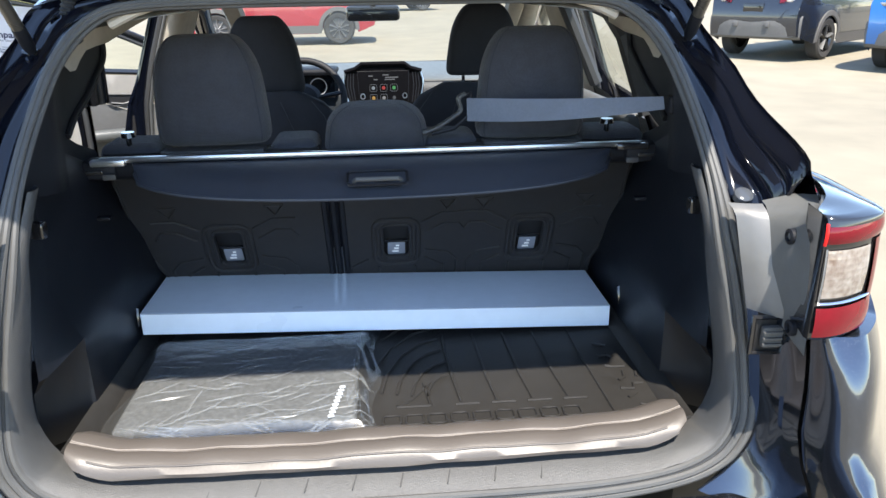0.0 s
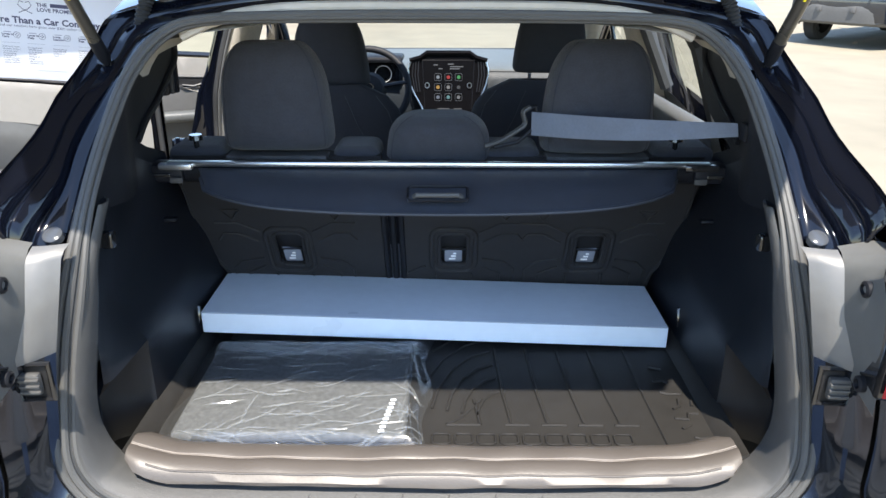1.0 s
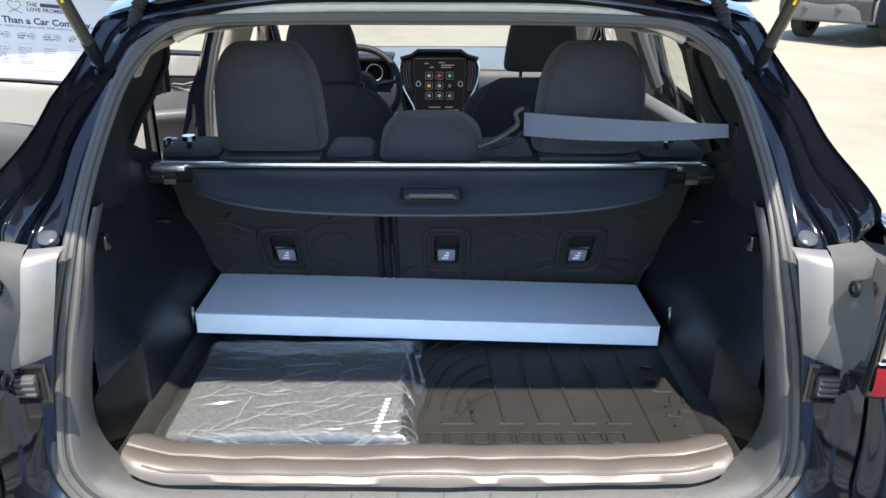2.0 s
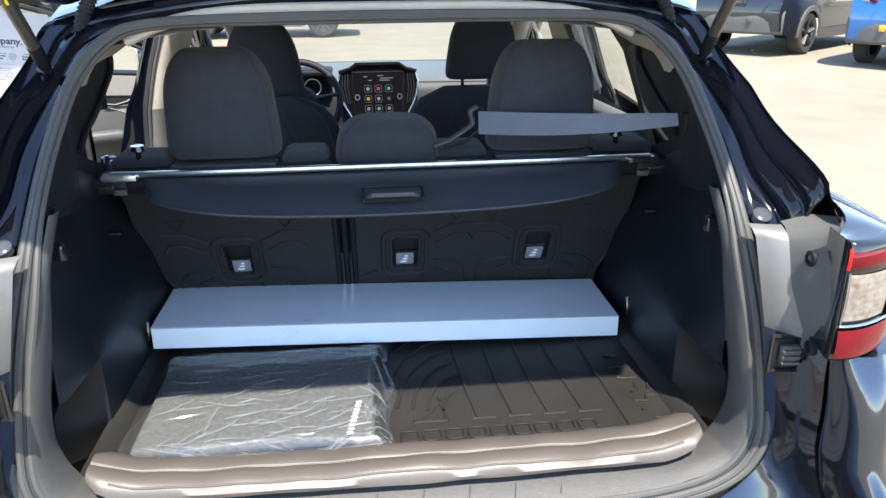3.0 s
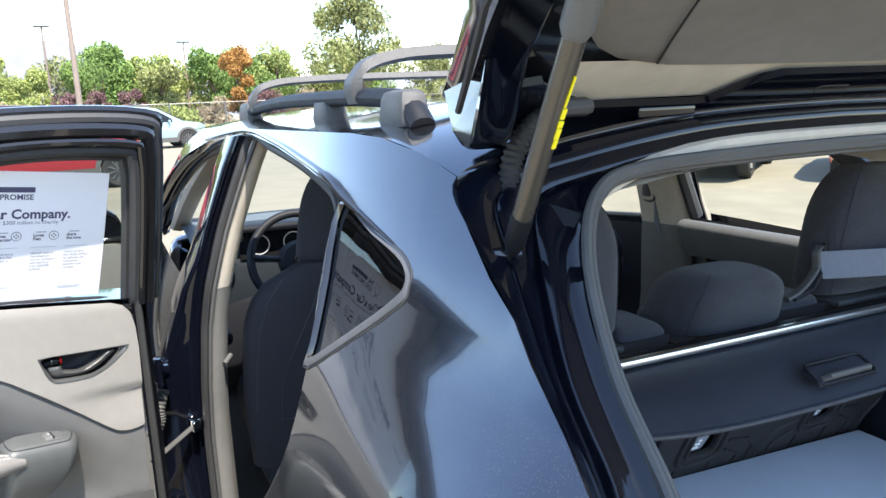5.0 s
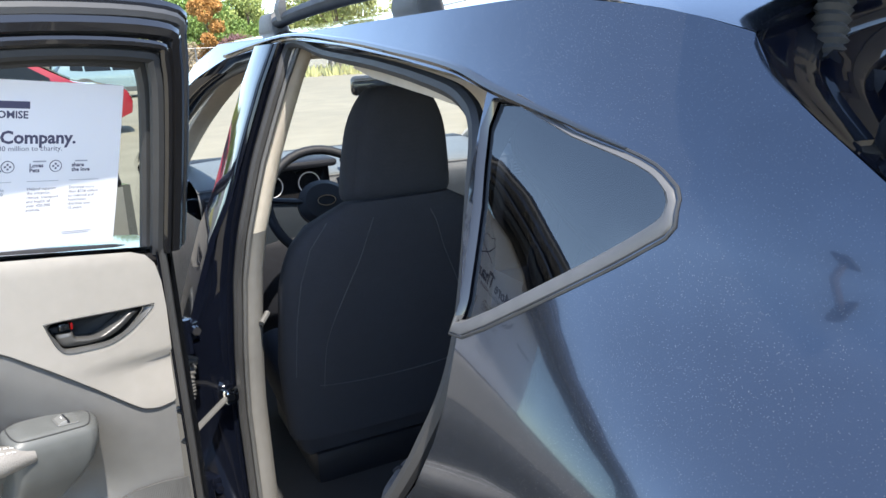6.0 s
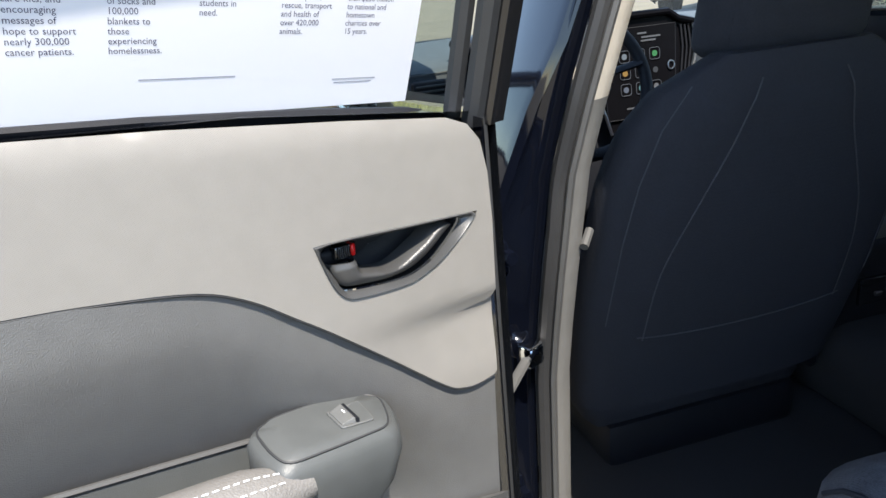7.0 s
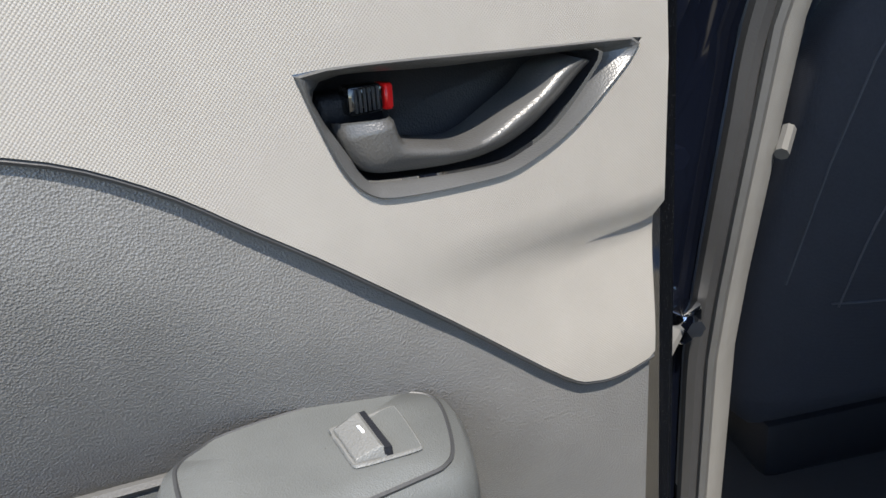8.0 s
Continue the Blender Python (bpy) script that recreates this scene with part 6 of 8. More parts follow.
for k in range(6):
    part("tab_rib", rbox((0.0009, 0.0016, 0.010), tuple(dp(0.2425 - 0.0021 * k, -0.0098, 1.0088)), 0.0003, 1, pose(0, 0, 0, 0, 4, 21)), RUBBER, DOOR)
# armrest with window switch and padded pull
TOPP = [(u + (0.364 - u) * 0.05, v + 0.015, z + 0.011) for u, v, z in [(0.362, 0.0, 0.866), (0.352, -0.015, 0.870), (0.326, -0.022, 0.869), (0.28, -0.022, 0.862), (0.235, -0.021, 0.850), (0.222, -0.014, 0.847), (0.222, 0.004, 0.847), (0.230, 0.03, 0.849), (0.24, 0.046, 0.851), (0.275, 0.052, 0.854), (0.335, 0.055, 0.862), (0.352, 0.035, 0.864)]]
PLANE = np.linalg.lstsq(np.array([(u, v, 1.0) for u, v, z in TOPP]), np.array([z for u, v, z in TOPP]), rcond=None)[0]
RIMP = [(0.356, 0.012), (0.352, 0.002), (0.343, -0.004), (0.330, -0.010), (0.290, -0.014), (0.256, -0.009), (0.239, -0.004), (0.232, 0.004), (0.234, 0.018), (0.244, 0.042), (0.253, 0.0515), (0.268, 0.0545), (0.322, 0.060), (0.350, 0.060), (0.357, 0.042)]
TOPP = [(p.x, p.y, float(PLANE @ (p.x, p.y, 1))) for p in spline([(u, v, 0) for u, v in RIMP], 4, True)]
cu = sum(p[0] for p in TOPP) / len(TOPP)
cv = sum(p[1] for p in TOPP) / len(TOPP)
rows = []
for k, dz, sl in [(0.004, 0.002, 0), (0.6, 0.0018, 0), (0.97, 0.0012, 0), (1.0, -0.0012, 0), (1.08, -0.003, 0), (1.16, -0.012, 0), (1.17, -0.026, 0), (1.10, -0.06, 0.01), (0.95, -0.09, 0.03), (0.75, -0.12, 0.06)]:
    rows.append([dp(cu + (u - cu) * k + sl * 0.6, cv + (v - cv) * k - sl * 0.4, float(PLANE @ (cu + (u - cu) * k, cv + (v - cv) * k, 1)) + dz) for u, v, z in TOPP])
part("armrest", grid(rows, None, True), ARMDARK, DOOR, "dark grey armrest with window switch", angle=60)
part("plate_seam", tube([dp(cu + (u - cu) * 0.985, cv + (v - cv) * 0.985, z + 0.0005) for u, v, z in TOPP], 0.0012, 5, True), RUBBER, DOOR)
def plate(u, v, h):
    return dp(u, v, float(PLANE @ (u, v, 1)) + 0.0022 + h)


SWELL = [(p.x, p.y) for p in spline([(a, b, 0) for a, b in [(0.2885, 0.0125), (0.2865, 0.0100), (0.272, 0.0086), (0.2575, 0.0062), (0.2552, 0.0085), (0.2562, 0.022), (0.2582, 0.0368), (0.2605, 0.0393), (0.274, 0.0392), (0.2872, 0.0385), (0.2890, 0.036), (0.2887, 0.024)]], 3, True)]
part("switch_well", tube([plate(u, v, 0.0006) for u, v in SWELL], 0.0011, 6, True), LAMPDARK, DOOR)
part("switch_floor", sheet(SWELL, lambda u, v: plate(u, v, 0.0004 + 0.0012 * smooth((0.272 - u) / 0.012)), step=0.003), ARMDARK, DOOR, "shallow finger dish beside the window switch")
key = loft([[plate(u, v, h + dh) for u, v, dh in q] for q, h in [([(0.2880, 0.0115, 0), (0.2735, 0.0098, 0), (0.2745, 0.0385, 0), (0.2885, 0.0375, 0)], 0.0), ([(0.2876, 0.0122, -0.003), (0.2738, 0.0105, 0.001), (0.2748, 0.0378, 0.001), (0.2881, 0.0370, -0.003)], 0.005), ([(0.2868, 0.0130, -0.003), (0.2752, 0.0113, 0.001), (0.2762, 0.0370, 0.001), (0.2873, 0.0362, -0.003)], 0.0058)]])
part("window_switch", key, LAMPDARK, DOOR, "grey window switch")
part("switch_tip", loft([[plate(u, v, h) for u, v in [(0.2742, 0.0102), (0.2708, 0.0098), (0.2715, 0.0385), (0.2752, 0.0382)]] for h in (0.0005, 0.0058)]), PLASTIC, DOOR, "black ribbed tip of the window switch")
part("switch_mark", rbox((0.0012, 0.0055, 0.0008), tuple(plate(0.2785, 0.0225, 0.0062)), 0, 1, pose(0, 0, 0, 0, 0, 21)), WHITEINK, DOOR)
rows = []
for i in range(15):
    t = i / 14
    u = 0.335 + 0.34 * t
    r1 = min(1, 0.55 + 3 * t)
    z0 = 0.842 + 0.045 * t
    rows.append([dp(u + 0.0 * a, 0.055 + 0.03 * math.cos(a) * r1, z0 + 0.008 + 0.024 * math.sin(a) * r1) for a in [2 * math.pi * k / 14 for k in range(14)]])
rows_pad = rows
part("armrest_pad", loft(rows), surf("pad_leatherette", (0.165, 0.158, 0.15), 0.5, bump=0.5, bscale=500, kind="voronoi"), DOOR, "pale grey padded armrest with white stitching")
for kk in (2, 3):
    for i in range(1, 13):
        a, b = rows_pad[i][kk], rows_pad[i + 1][kk]
        for q in (0.05, 0.38, 0.71):
            part("stitch", tube([a.lerp(b, q) + Vector((0, 0, 0.0006)), a.lerp(b, q + 0.2) + Vector((0, 0, 0.0006))], 0.0008, 4), WHITEINK, DOOR)
part("pull_cup", grid([[dp(u, v, z) for u, v, z in [(uu, -0.03, 0.852 + 0.16 * (uu - 0.345)), (uu, -0.028, 0.81), (uu, 0.015, 0.80), (uu, 0.04, 0.84)]] for uu in (0.345, 0.42, 0.52, 0.64)]), ARMDARK, DOOR)
part("cup_edge", tube([dp(0.35, -0.030, 0.852), dp(0.64, -0.031, 0.899)], 0.003, 6), SEALGREY, DOOR)
# edge of the door, hinges, check strap, cable
part("door_edge", grid([[dp(0.074, 0.0, z), dp(0.066, -0.006, z), dp(0.060, -0.03, z), dp(0.045, -0.045, z), dp(0.035, -0.05, z), dp(0.03, -0.09, z), dp(0.028, -0.14, z)] for z in (0.42, 0.6, 0.8, 1.0, 1.10)]), JAMB, DOOR, "gloss black door edge")
part("edge_seal", tube([dp(0.048, -0.035, z) for z in (0.42, 0.6, 0.8, 1.0, 1.1)], 0.009, 8), RUBBER, DOOR)
CK = Vector((-0.826, 2.700, 0.738))
part("check_strap", tube([dp(0.045, -0.07, 0.695), CK], 0.008, 8, squash=0.6), SEALGREY, DOOR, "steel door check strap")
part("check_bracket", rbox((0.035, 0.03, 0.035), tuple(CK), 0.007, 2, pose(0, 0, 0, 0, 0, 30)), CHROME, DOOR)
part("check_bolt", tube([CK + Vector((0, -0.018, 0.006)), CK + Vector((0, -0.03, 0.006))], 0.009, 6), CHROME, DOOR)
for z in (0.90, 0.55):
    h0 = Vector((-0.905, 2.640, z + 0.02))
    hg = part("door_hinge", rbox((0.05, 0.05, 0.05), tuple(h0), 0.008, 2, pose(0, 0, 0, 0, 0, 25)), JAMB, DOOR, "painted door hinge")
    part("hinge_pin", tube([h0 + Vector((0.005, -0.03, -0.035)), h0 + Vector((0.005, -0.03, 0.035))], 0.008, 8), JAMB, DOOR)
    part("hinge_bolt", tube([h0 + Vector((0.02, -0.03, 0.012)), h0 + Vector((0.022, -0.045, 0.012))], 0.009, 6), JAMB, DOOR)
cb = spline([dp(0.03, -0.10, 0.74), dp(0.005, -0.105, 0.77), dp(0.0, -0.11, 0.80), Vector((-0.895, 2.655, 0.86))], 10)
part("cable_boot", tube(cb, [0.012 + (0.003 if i % 2 else 0) for i in range(len(cb))], 10), SEALGREY, DOOR, "ribbed cable boot")

# ---- the open front door behind it ----
FO, FD, FN = Vector((-0.872, 3.85, 0.01)), Vector((-0.92, -0.39, 0)), Vector((0.39, -0.92, 0))


def fp(u, v, z):
    """Along the front door from its hinges u, towards its inner side v, height z."""
    return FO + FD * u + FN * v + Vector((0, 0, z))


def front_glass_v(z):
    return -0.065 + 0.40 * (z - 1.06)


FSHELL = [(0.03, 1.04), (0.03, 0.46), (0.07, 0.38), (0.95, 0.37), (1.05, 0.45), (1.08, 0.80), (1.08, 1.13), (0.6, 1.10), (0.2, 1.055)]
FDOOR = part("front_door", loft([[fp(u, v, z) for u, z in FSHELL] for v in (-0.175, -0.155, -0.06, -0.03)], False), BLACK, CAR, "open front door with grey and black inner trim")
WAY = spline([(a, b, 0) for a, b in [(0.06, 1.05), (0.085, 1.125), (0.13, 1.165), (0.30, 1.255), (0.55, 1.37), (0.75, 1.43), (0.95, 1.452), (1.05, 1.435), (1.075, 1.38), (1.08, 1.13)]], 4)
for dz, dv, r, m in [(0.0, 0.0, 0.016, GLOSSBLK), (-0.028, 0.01, 0.010, RUBBER)]:
    part("window_frame", tube([fp(p.x + (dz if p.x > 1.04 else 0), front_glass_v(p.y + dz) + dv, p.y + (dz if p.x < 1.06 else 0)) for p in WAY], r, 8), m, FDOOR, "black front window frame")
part("door_glass", sheet([(0.16, 1.07), (0.17, 1.17), (0.30, 1.235), (0.55, 1.35), (0.75, 1.41), (0.95, 1.43), (1.05, 1.42), (1.06, 1.13)], lambda a, b: fp(a, front_glass_v(b), b), step=0.15), GLASSCLR, FDOOR).visible_shadow = False
part("sail_trim", thicken(sheet([(0.06, 1.05), (0.16, 1.065), (0.165, 1.175), (0.09, 1.13)], lambda a, b: fp(a, front_glass_v(b) + 0.008, b), step=0.05), 0.012), PLASTIC, FDOOR, "black corner trim")
part("belt_strip", tube([fp(u, -0.04, z) for u, z in [(0.06, 1.05), (0.3, 1.073), (0.6, 1.10), (1.06, 1.13)]], 0.014, 8), GLOSSBLK, FDOOR)
part("upper_trim", sheet([(0.07, 1.04), (0.075, 0.86), (0.25, 0.87), (0.45, 0.95), (0.7, 0.985), (1.04, 1.0), (1.04, 1.118), (0.6, 1.09), (0.3, 1.062)], lambda a, b: fp(a, 0.0, b), step=0.05), DOORGREY, FDOOR, "warm grey upper door trim")
part("lower_trim", sheet([(0.075, 0.857), (0.25, 0.867), (0.45, 0.947), (0.7, 0.982), (1.04, 0.997), (1.04, 0.6), (1.0, 0.42), (0.1, 0.42)], lambda a, b: fp(a, -0.004 - 0.03 * smooth((0.9 - b) / 0.3), b), step=0.06), DOORDARK, FDOOR, "dark grained plastic lining")
part("armrest", rbox((0.42, 0.07, 0.05), tuple(fp(0.55, 0.03, 0.80)), 0.02, 3, pose(0, 0, 0, 0, 0, 23)), ARMDARK, FDOOR)
part("handle_bezel", tube([fp(a, 0.003, b) for a, b in [(0.43, 0.985), (0.25, 0.972), (0.31, 0.930), (0.40, 0.928), (0.425, 0.945)]], 0.005, 6, True), GREYPLASTIC, FDOOR, "dark bezel of the inner handle")
# Flat sheet without depth; the recess's inner shade is put into its black.
part("handle_recess", sheet([(0.43, 0.985), (0.25, 0.972), (0.31, 0.930), (0.40, 0.928), (0.425, 0.945)], lambda a, b: fp(a, 0.0015, b), step=0.1), POCKET, FDOOR)
part("pull_lever", tube([fp(a, 0.006, b) for a, b in [(0.41, 0.945), (0.36, 0.937), (0.31, 0.948), (0.27, 0.968)]], 0.007, 8, squash=0.5), LAMPGREY, FDOOR)
fm = loft([[fp(0.15 + du * g, v, 1.105 + dz * g) for du, dz in [(-0.05, -0.055), (0.05, -0.05), (0.055, 0.04), (0.03, 0.07), (-0.05, 0.075), (-0.07, 0.02)]] for v, g in [(-0.08, 0.4), (-0.13, 0.7), (-0.16, 1.0), (-0.28, 1.05), (-0.33, 0.75)]])
FMR = part("side_mirror", fm, BLACK, FDOOR, "black side mirror")
part("mirror_glass", rbox((0.006, 0.15, 0.11), tuple(fp(0.208, -0.24, 1.11)), 0.002, m=pose(0, 0, 0, 0, 0, 23)), MIRRORGL, FMR)

# ---- poster on the door window ----
P0 = (0.118, 1.122)
POSTER = thing("window_poster", tuple(dp(0.33, glass_v(1.15) + 0.004, 1.15)), "white printed paper poster taped inside the door window", "poster")


def pp(p, q, h=0.0):
    """Leftwards from the poster's lower right corner p, up q."""
    u = P0[0] + p - 0.10 * q
    z = P0[1] + 0.108 * p + q
    wave = 0.0025 * math.sin(9 * p + 4) + 0.002 * math.sin(14 * q)
    return dp(u, glass_v(z) + 0.006 + wave + h, z)


part("sheet", sheet([(0, 0), (0.44, 0), (0.44, 0.262), (0, 0.262)], pp, step=0.02), PAPER, POSTER, "white sheet of paper")
def line(text, p, q, size, material=INK, width=0.0, align="LEFT", name="print"):
    letters(text, size, lambda a, b, h: pp(p - a, q + b, 0.0002), material, POSTER, name, align, width=width)
def bar(p, q, w, h, material=INK):
    part("print_bar", sheet([(p, q), (p - w, q), (p - w, q + h), (p, q + h)], lambda a, b: pp(a, b, 0.0002), step=0.03), material, POSTER)
line("THE", 0.2385, 0.2215, 0.0150, width=0.0004)
bar(0.203, 0.2215, 0.066, 0.0105)
line("LOVE PROMISE", 0.2385, 0.2075, 0.0150, width=0.0004)
for sg in (-1, 1):
    part("emblem", tube([pp(0.268 + sg * a, q, 0.0003) for a, q in [(-0.017, 0.200), (0.007, 0.212), (0.017, 0.223), (0.012, 0.234), (0.002, 0.230)]], 0.0009, 5), INK, POSTER)
line("More Than a Car Company.", 0.070, 0.1705, 0.0262, width=0.0008, align="RIGHT")
bar(0.428, 0.1600, 0.035, 0.006, INKSOFT)
line("and our retailers have given over $300 million to charity.", 0.090, 0.1590, 0.0108, align="RIGHT")
COLS = [(0.339, "Loves to", "Care", ["Delivered warm", "blankets, patient", "care kits, and", "encouraging", "messages of", "hope to support", "nearly 300,000", "cancer patients."]), (0.274, "Loves to", "Help", ["Donated over", "500,000 pairs", "of socks and", "100,000", "blankets to", "those", "experiencing", "homelessness."]), (0.208, "Loves", "Learning", ["Helped more", "than 470,000", "students in", "need."]), (0.140, "Loves", "Pets", ["Helped support", "the adoption,", "rescue, transport", "and health of", "over 420,000", "animals."]), (0.078, "share", "the love", ["Donated more", "than $256 million", "to national and", "hometown", "charities over", "15 years."])]
for i, (p, h1, h2, lines) in enumerate(COLS):
    bar(p - 0.008, 0.1415, 0.019, 0.0022, INKSOFT)
    line(h1, p - 0.003, 0.1335, 0.0086, width=0.0003)
    line(h2, p - 0.003, 0.1260, 0.0086, width=0.0003)
    if i < 4:
        part("icon_ring", tube([pp(p - 0.041 + 0.0088 * math.cos(k * math.pi / 10), 0.135 + 0.0088 * math.sin(k * math.pi / 10), 0.0003) for k in range(20)], 0.0006, 4, True), INK, POSTER)
        for dx, dy in [(-0.0035, 0), (0.0035, 0), (0, 0.0035), (0, -0.0035)]:
            bar(p - 0.041 + dx + 0.0014, 0.135 + dy - 0.0014, 0.0028, 0.0028)
    bar(p, 0.1112, 0.046, 0.0008, INKSOFT)
    for j, tx in enumerate(lines):
        line(tx, p + 0.0002 * j, 0.0975 - 0.0068 * j, 0.0067, INK)
bar(0.255, 0.030, 0.077, 0.0009, INKSOFT)
bar(0.086, 0.024, 0.046, 0.0009, INKSOFT)
bar(0.084, 0.021, 0.040, 0.0009, INKSOFT)

# ---- in the cargo bay ----
CM = thing("cargo_mat", (0.0, 1.45, 0.688), "black moulded rubber cargo mat with raised ribs", "mat")
rows = []
for y in [1.225, 1.24, 1.30, 1.4, 1.5, 1.6, 1.7, 1.80, 1.83]:
    edge = 0.0 if 1.235 < y < 1.82 else 0.016
    hw = interp([(1.22, 0.552), (1.5, 0.552), (1.84, 0.548)], y)
    rows.append([(-hw, y, 0.725), (-hw + 0.012, y, 0.722), (-hw + 0.03, y, 0.699 + edge)] + [(x, y, 0.698 + edge) for x in [k * 0.06 for k in range(-8, 9)]] + [(hw - 0.03, y, 0.699 + edge), (hw - 0.012, y, 0.722), (hw, y, 0.725)])
part("tray", thicken(grid(rows), 0.006), MATRUB, CM, "black rubber tray")
ribs = []
for x in (0.145, 0.215, 0.285, 0.355):
    ribs.append([(x, 1.345), (x - 0.01, 1.45), (x - 0.015, 1.56), (x - 0.018, 1.64)])
    ribs.append([(x - 0.012, 1.345), (x + 0.035, 1.345)])
ribs.append([(0.43, 1.26), (0.425, 1.40), (0.42, 1.55), (0.42, 1.66)])
for k in range(6):
    r = 0.10 + 0.055 * k
    ribs.append([(0.135 - r * math.cos(a) * 0.55, 1.36 + r * math.sin(a)) for a in [radians(d) for d in (8, 25, 45, 65, 82)] if 0.135 - r * math.cos(a) * 0.55 > -0.03])
ribs += [[(0.02, 1.345), (0.05, 1.37), (0.09, 1.43)], [(0.02, 1.345), (0.085, 1.345)], [(0.075, 1.43), (0.085, 1.345)]]
for pts in ribs:
    if len(pts) > 1:
        part("rib", tube([(a, b, 0.699) for a, b in pts], 0.0035, 6), MATRUB, CM)
for q in [[(0.455, 1.50), (0.475, 1.505), (0.485, 1.495)], [(0.46, 1.46), (0.47, 1.455), (0.50, 1.455)], [(0.47, 1.40), (0.485, 1.41), (0.49, 1.435)], [(0.465, 1.37), (0.49, 1.365), (0.495, 1.385), (0.515, 1.385)], [(0.47, 1.335), (0.485, 1.345), (0.49, 1.35)], [(0.485, 1.31), (0.495, 1.305), (0.515, 1.308)], [(0.51, 1.41), (0.515, 1.43)], [(0.46, 1.56), (0.485, 1.55)]]:
    part("pressed_mark", tube([(a, b, 0.6995) for a, b in q], 0.0036, 6), MATRUB, CM)
for k in range(9):
    x = 0.010 + 0.0425 * k
    part("raised_block", tube([(x + a * 0.0165, 1.300 + b * 0.0155, 0.6998) for a, b in [(-1, -0.7), (-0.7, -1), (0.7, -1), (1, -0.7), (1, 0.7), (0.7, 1), (-0.7, 1), (-1, 0.7)]], 0.0026, 6, True), MATRUB, CM)
# flap over the sill
FL = []
for i in range(57):
    t = i / 56
    x = -0.528 + 1.05 * t
    e = abs(2 * t - 1)
    lift = 0.030 * max(0, (e - 0.85) / 0.15) ** 1.5 + 0.008 * e ** 2
    w = 0.0016 * math.sin(13 * t + 1) + 0.0012 * math.sin(29 * t) + 0.0008 * math.sin(61 * t)
    ends = 1 - 0.35 * max(0, (e - 0.95) / 0.05) ** 2
    prof = [(1.272, 0.702), (1.26, 0.714), (1.24, 0.722), (1.222, 0.720), (1.217, 0.717), (1.211, 0.720), (1.195, 0.722), (1.178, 0.714), (1.168, 0.703), (1.168, 0.696), (1.19, 0.694), (1.22, 0.697)]
    FL.append([Vector((x, 1.22 + (y - 1.22) * ends + 0.4 * w * (k % 3 - 1), 0.703 + (z - 0.703) * (1 - 0.55 * max(0, (e - 0.86) / 0.14) ** 1.6) + lift + (w if 0 < k < 8 else 0) + 0.0007 * math.sin(40 * t + k))) for k, (y, z) in enumerate(prof)])
FLP = thing("sill_flap", (0, 1.19, 0.69), "rolled brown leatherette bumper flap lying on the sill", "protective flap")
part("roll", loft(FL), FLAP, FLP)
for dy in (-0.0022, 0.0022):
    part("stitch_seam", tube([r[4] + Vector((0, dy, 0.0008)) for r in FL], 0.0009, 5), surf("seam_thread", (0.22, 0.195, 0.175), 0.8), FLP)
part("edge_piping", tube([r[7] + Vector((0, -0.001, 0.001)) for r in FL[2:-2]], 0.0018, 5), FLAP, FLP)

# long pale blue box, its one end lying on the bag
BX = thing("long_box", (0, 1.75, 0.70), "long flat pale blue cardboard box lying across the mat", "box")
bx0, bx1 = -0.536, 0.521
def bxp(x, y, k):
    t = (x - bx0) / (bx1 - bx0)
    z0 = 0.735 * (1 - t) + 0.703 * t
    return Vector((x, y, z0 + k * 0.052))
b = bmesh.new()
vs = [b.verts.new(bxp(x, y, k)) for k in (0, 1) for x, y in [(bx0, 1.642), (bx1, 1.638), (bx1, 1.862), (bx0, 1.866)]]
for f in [(0, 1, 2, 3), (4, 5, 6, 7), (0, 1, 5, 4), (1, 2, 6, 5), (2, 3, 7, 6), (3, 0, 4, 7)]:
    b.faces.new([vs[i] for i in f])
bmesh.ops.bevel(b, geom=list(b.edges), offset=0.0018, segments=2, affect="EDGES", profile=0.5)
part("carton", b, BOXCARD, BX, angle=14)
part("lid_seam", tube([bxp(x, 1.6405 - 0.0022 * (x - bx0) , 0.985) for x in (bx0 + 0.003, 0, bx1 - 0.003)], 0.0009, 5), surf("seam_shadow", (0.2, 0.25, 0.34), 0.6), BX)

# folded floor mats in a clear bag
FM = thing("floor_mats", (-0.27, 1.42, 0.70), "folded grey carpet floor mats wrapped in clear plastic", "floor mats")
part("carpet_stack", rbox((0.435, 0.345, 0.024), (-0.272, 1.452, 0.7115), 0.010, 3), FELT, FM, "grey felt carpet mats")
for k in range(9):
    part("white_mark", rbox((0.011, 0.0075, 0.0012), (-0.100 + 0.002 * k, 1.285 + 0.0125 * k, 0.7272), 0.0, m=pose(0, 0, 0, 0, 0, 8)), WHITEINK, FM)
def bag(x, y, h=0.0):
    """The bag's smooth upper skin."""
    a, b = (x + 0.512) / 0.494, (y - 1.255) / 0.455
    e = min(a, 1 - a, b, 1 - b)
    dome = smooth(e / 0.07)
    n = noise.noise(Vector((x * 5, y * 16 + 3 * x, 0.3))) + 0.5 * noise.noise(Vector((x * 14 + y * 8, y * 48, 2.3))) + 0.25 * noise.noise(Vector((x * 60, y * 70, 5.3)))
    low = 1 - 0.62 * smooth((y - 1.60) / 0.05)
    return Vector((x, y, 0.702 + 0.027 * dome * low + 0.0012 + 0.0024 * n * low * dome + h))
nx, ny = 90, 90
rows = [[bag(-0.512 + 0.494 * i / nx, 1.255 + 0.455 * j / ny) for i in range(nx + 1)] for j in range(ny + 1)]
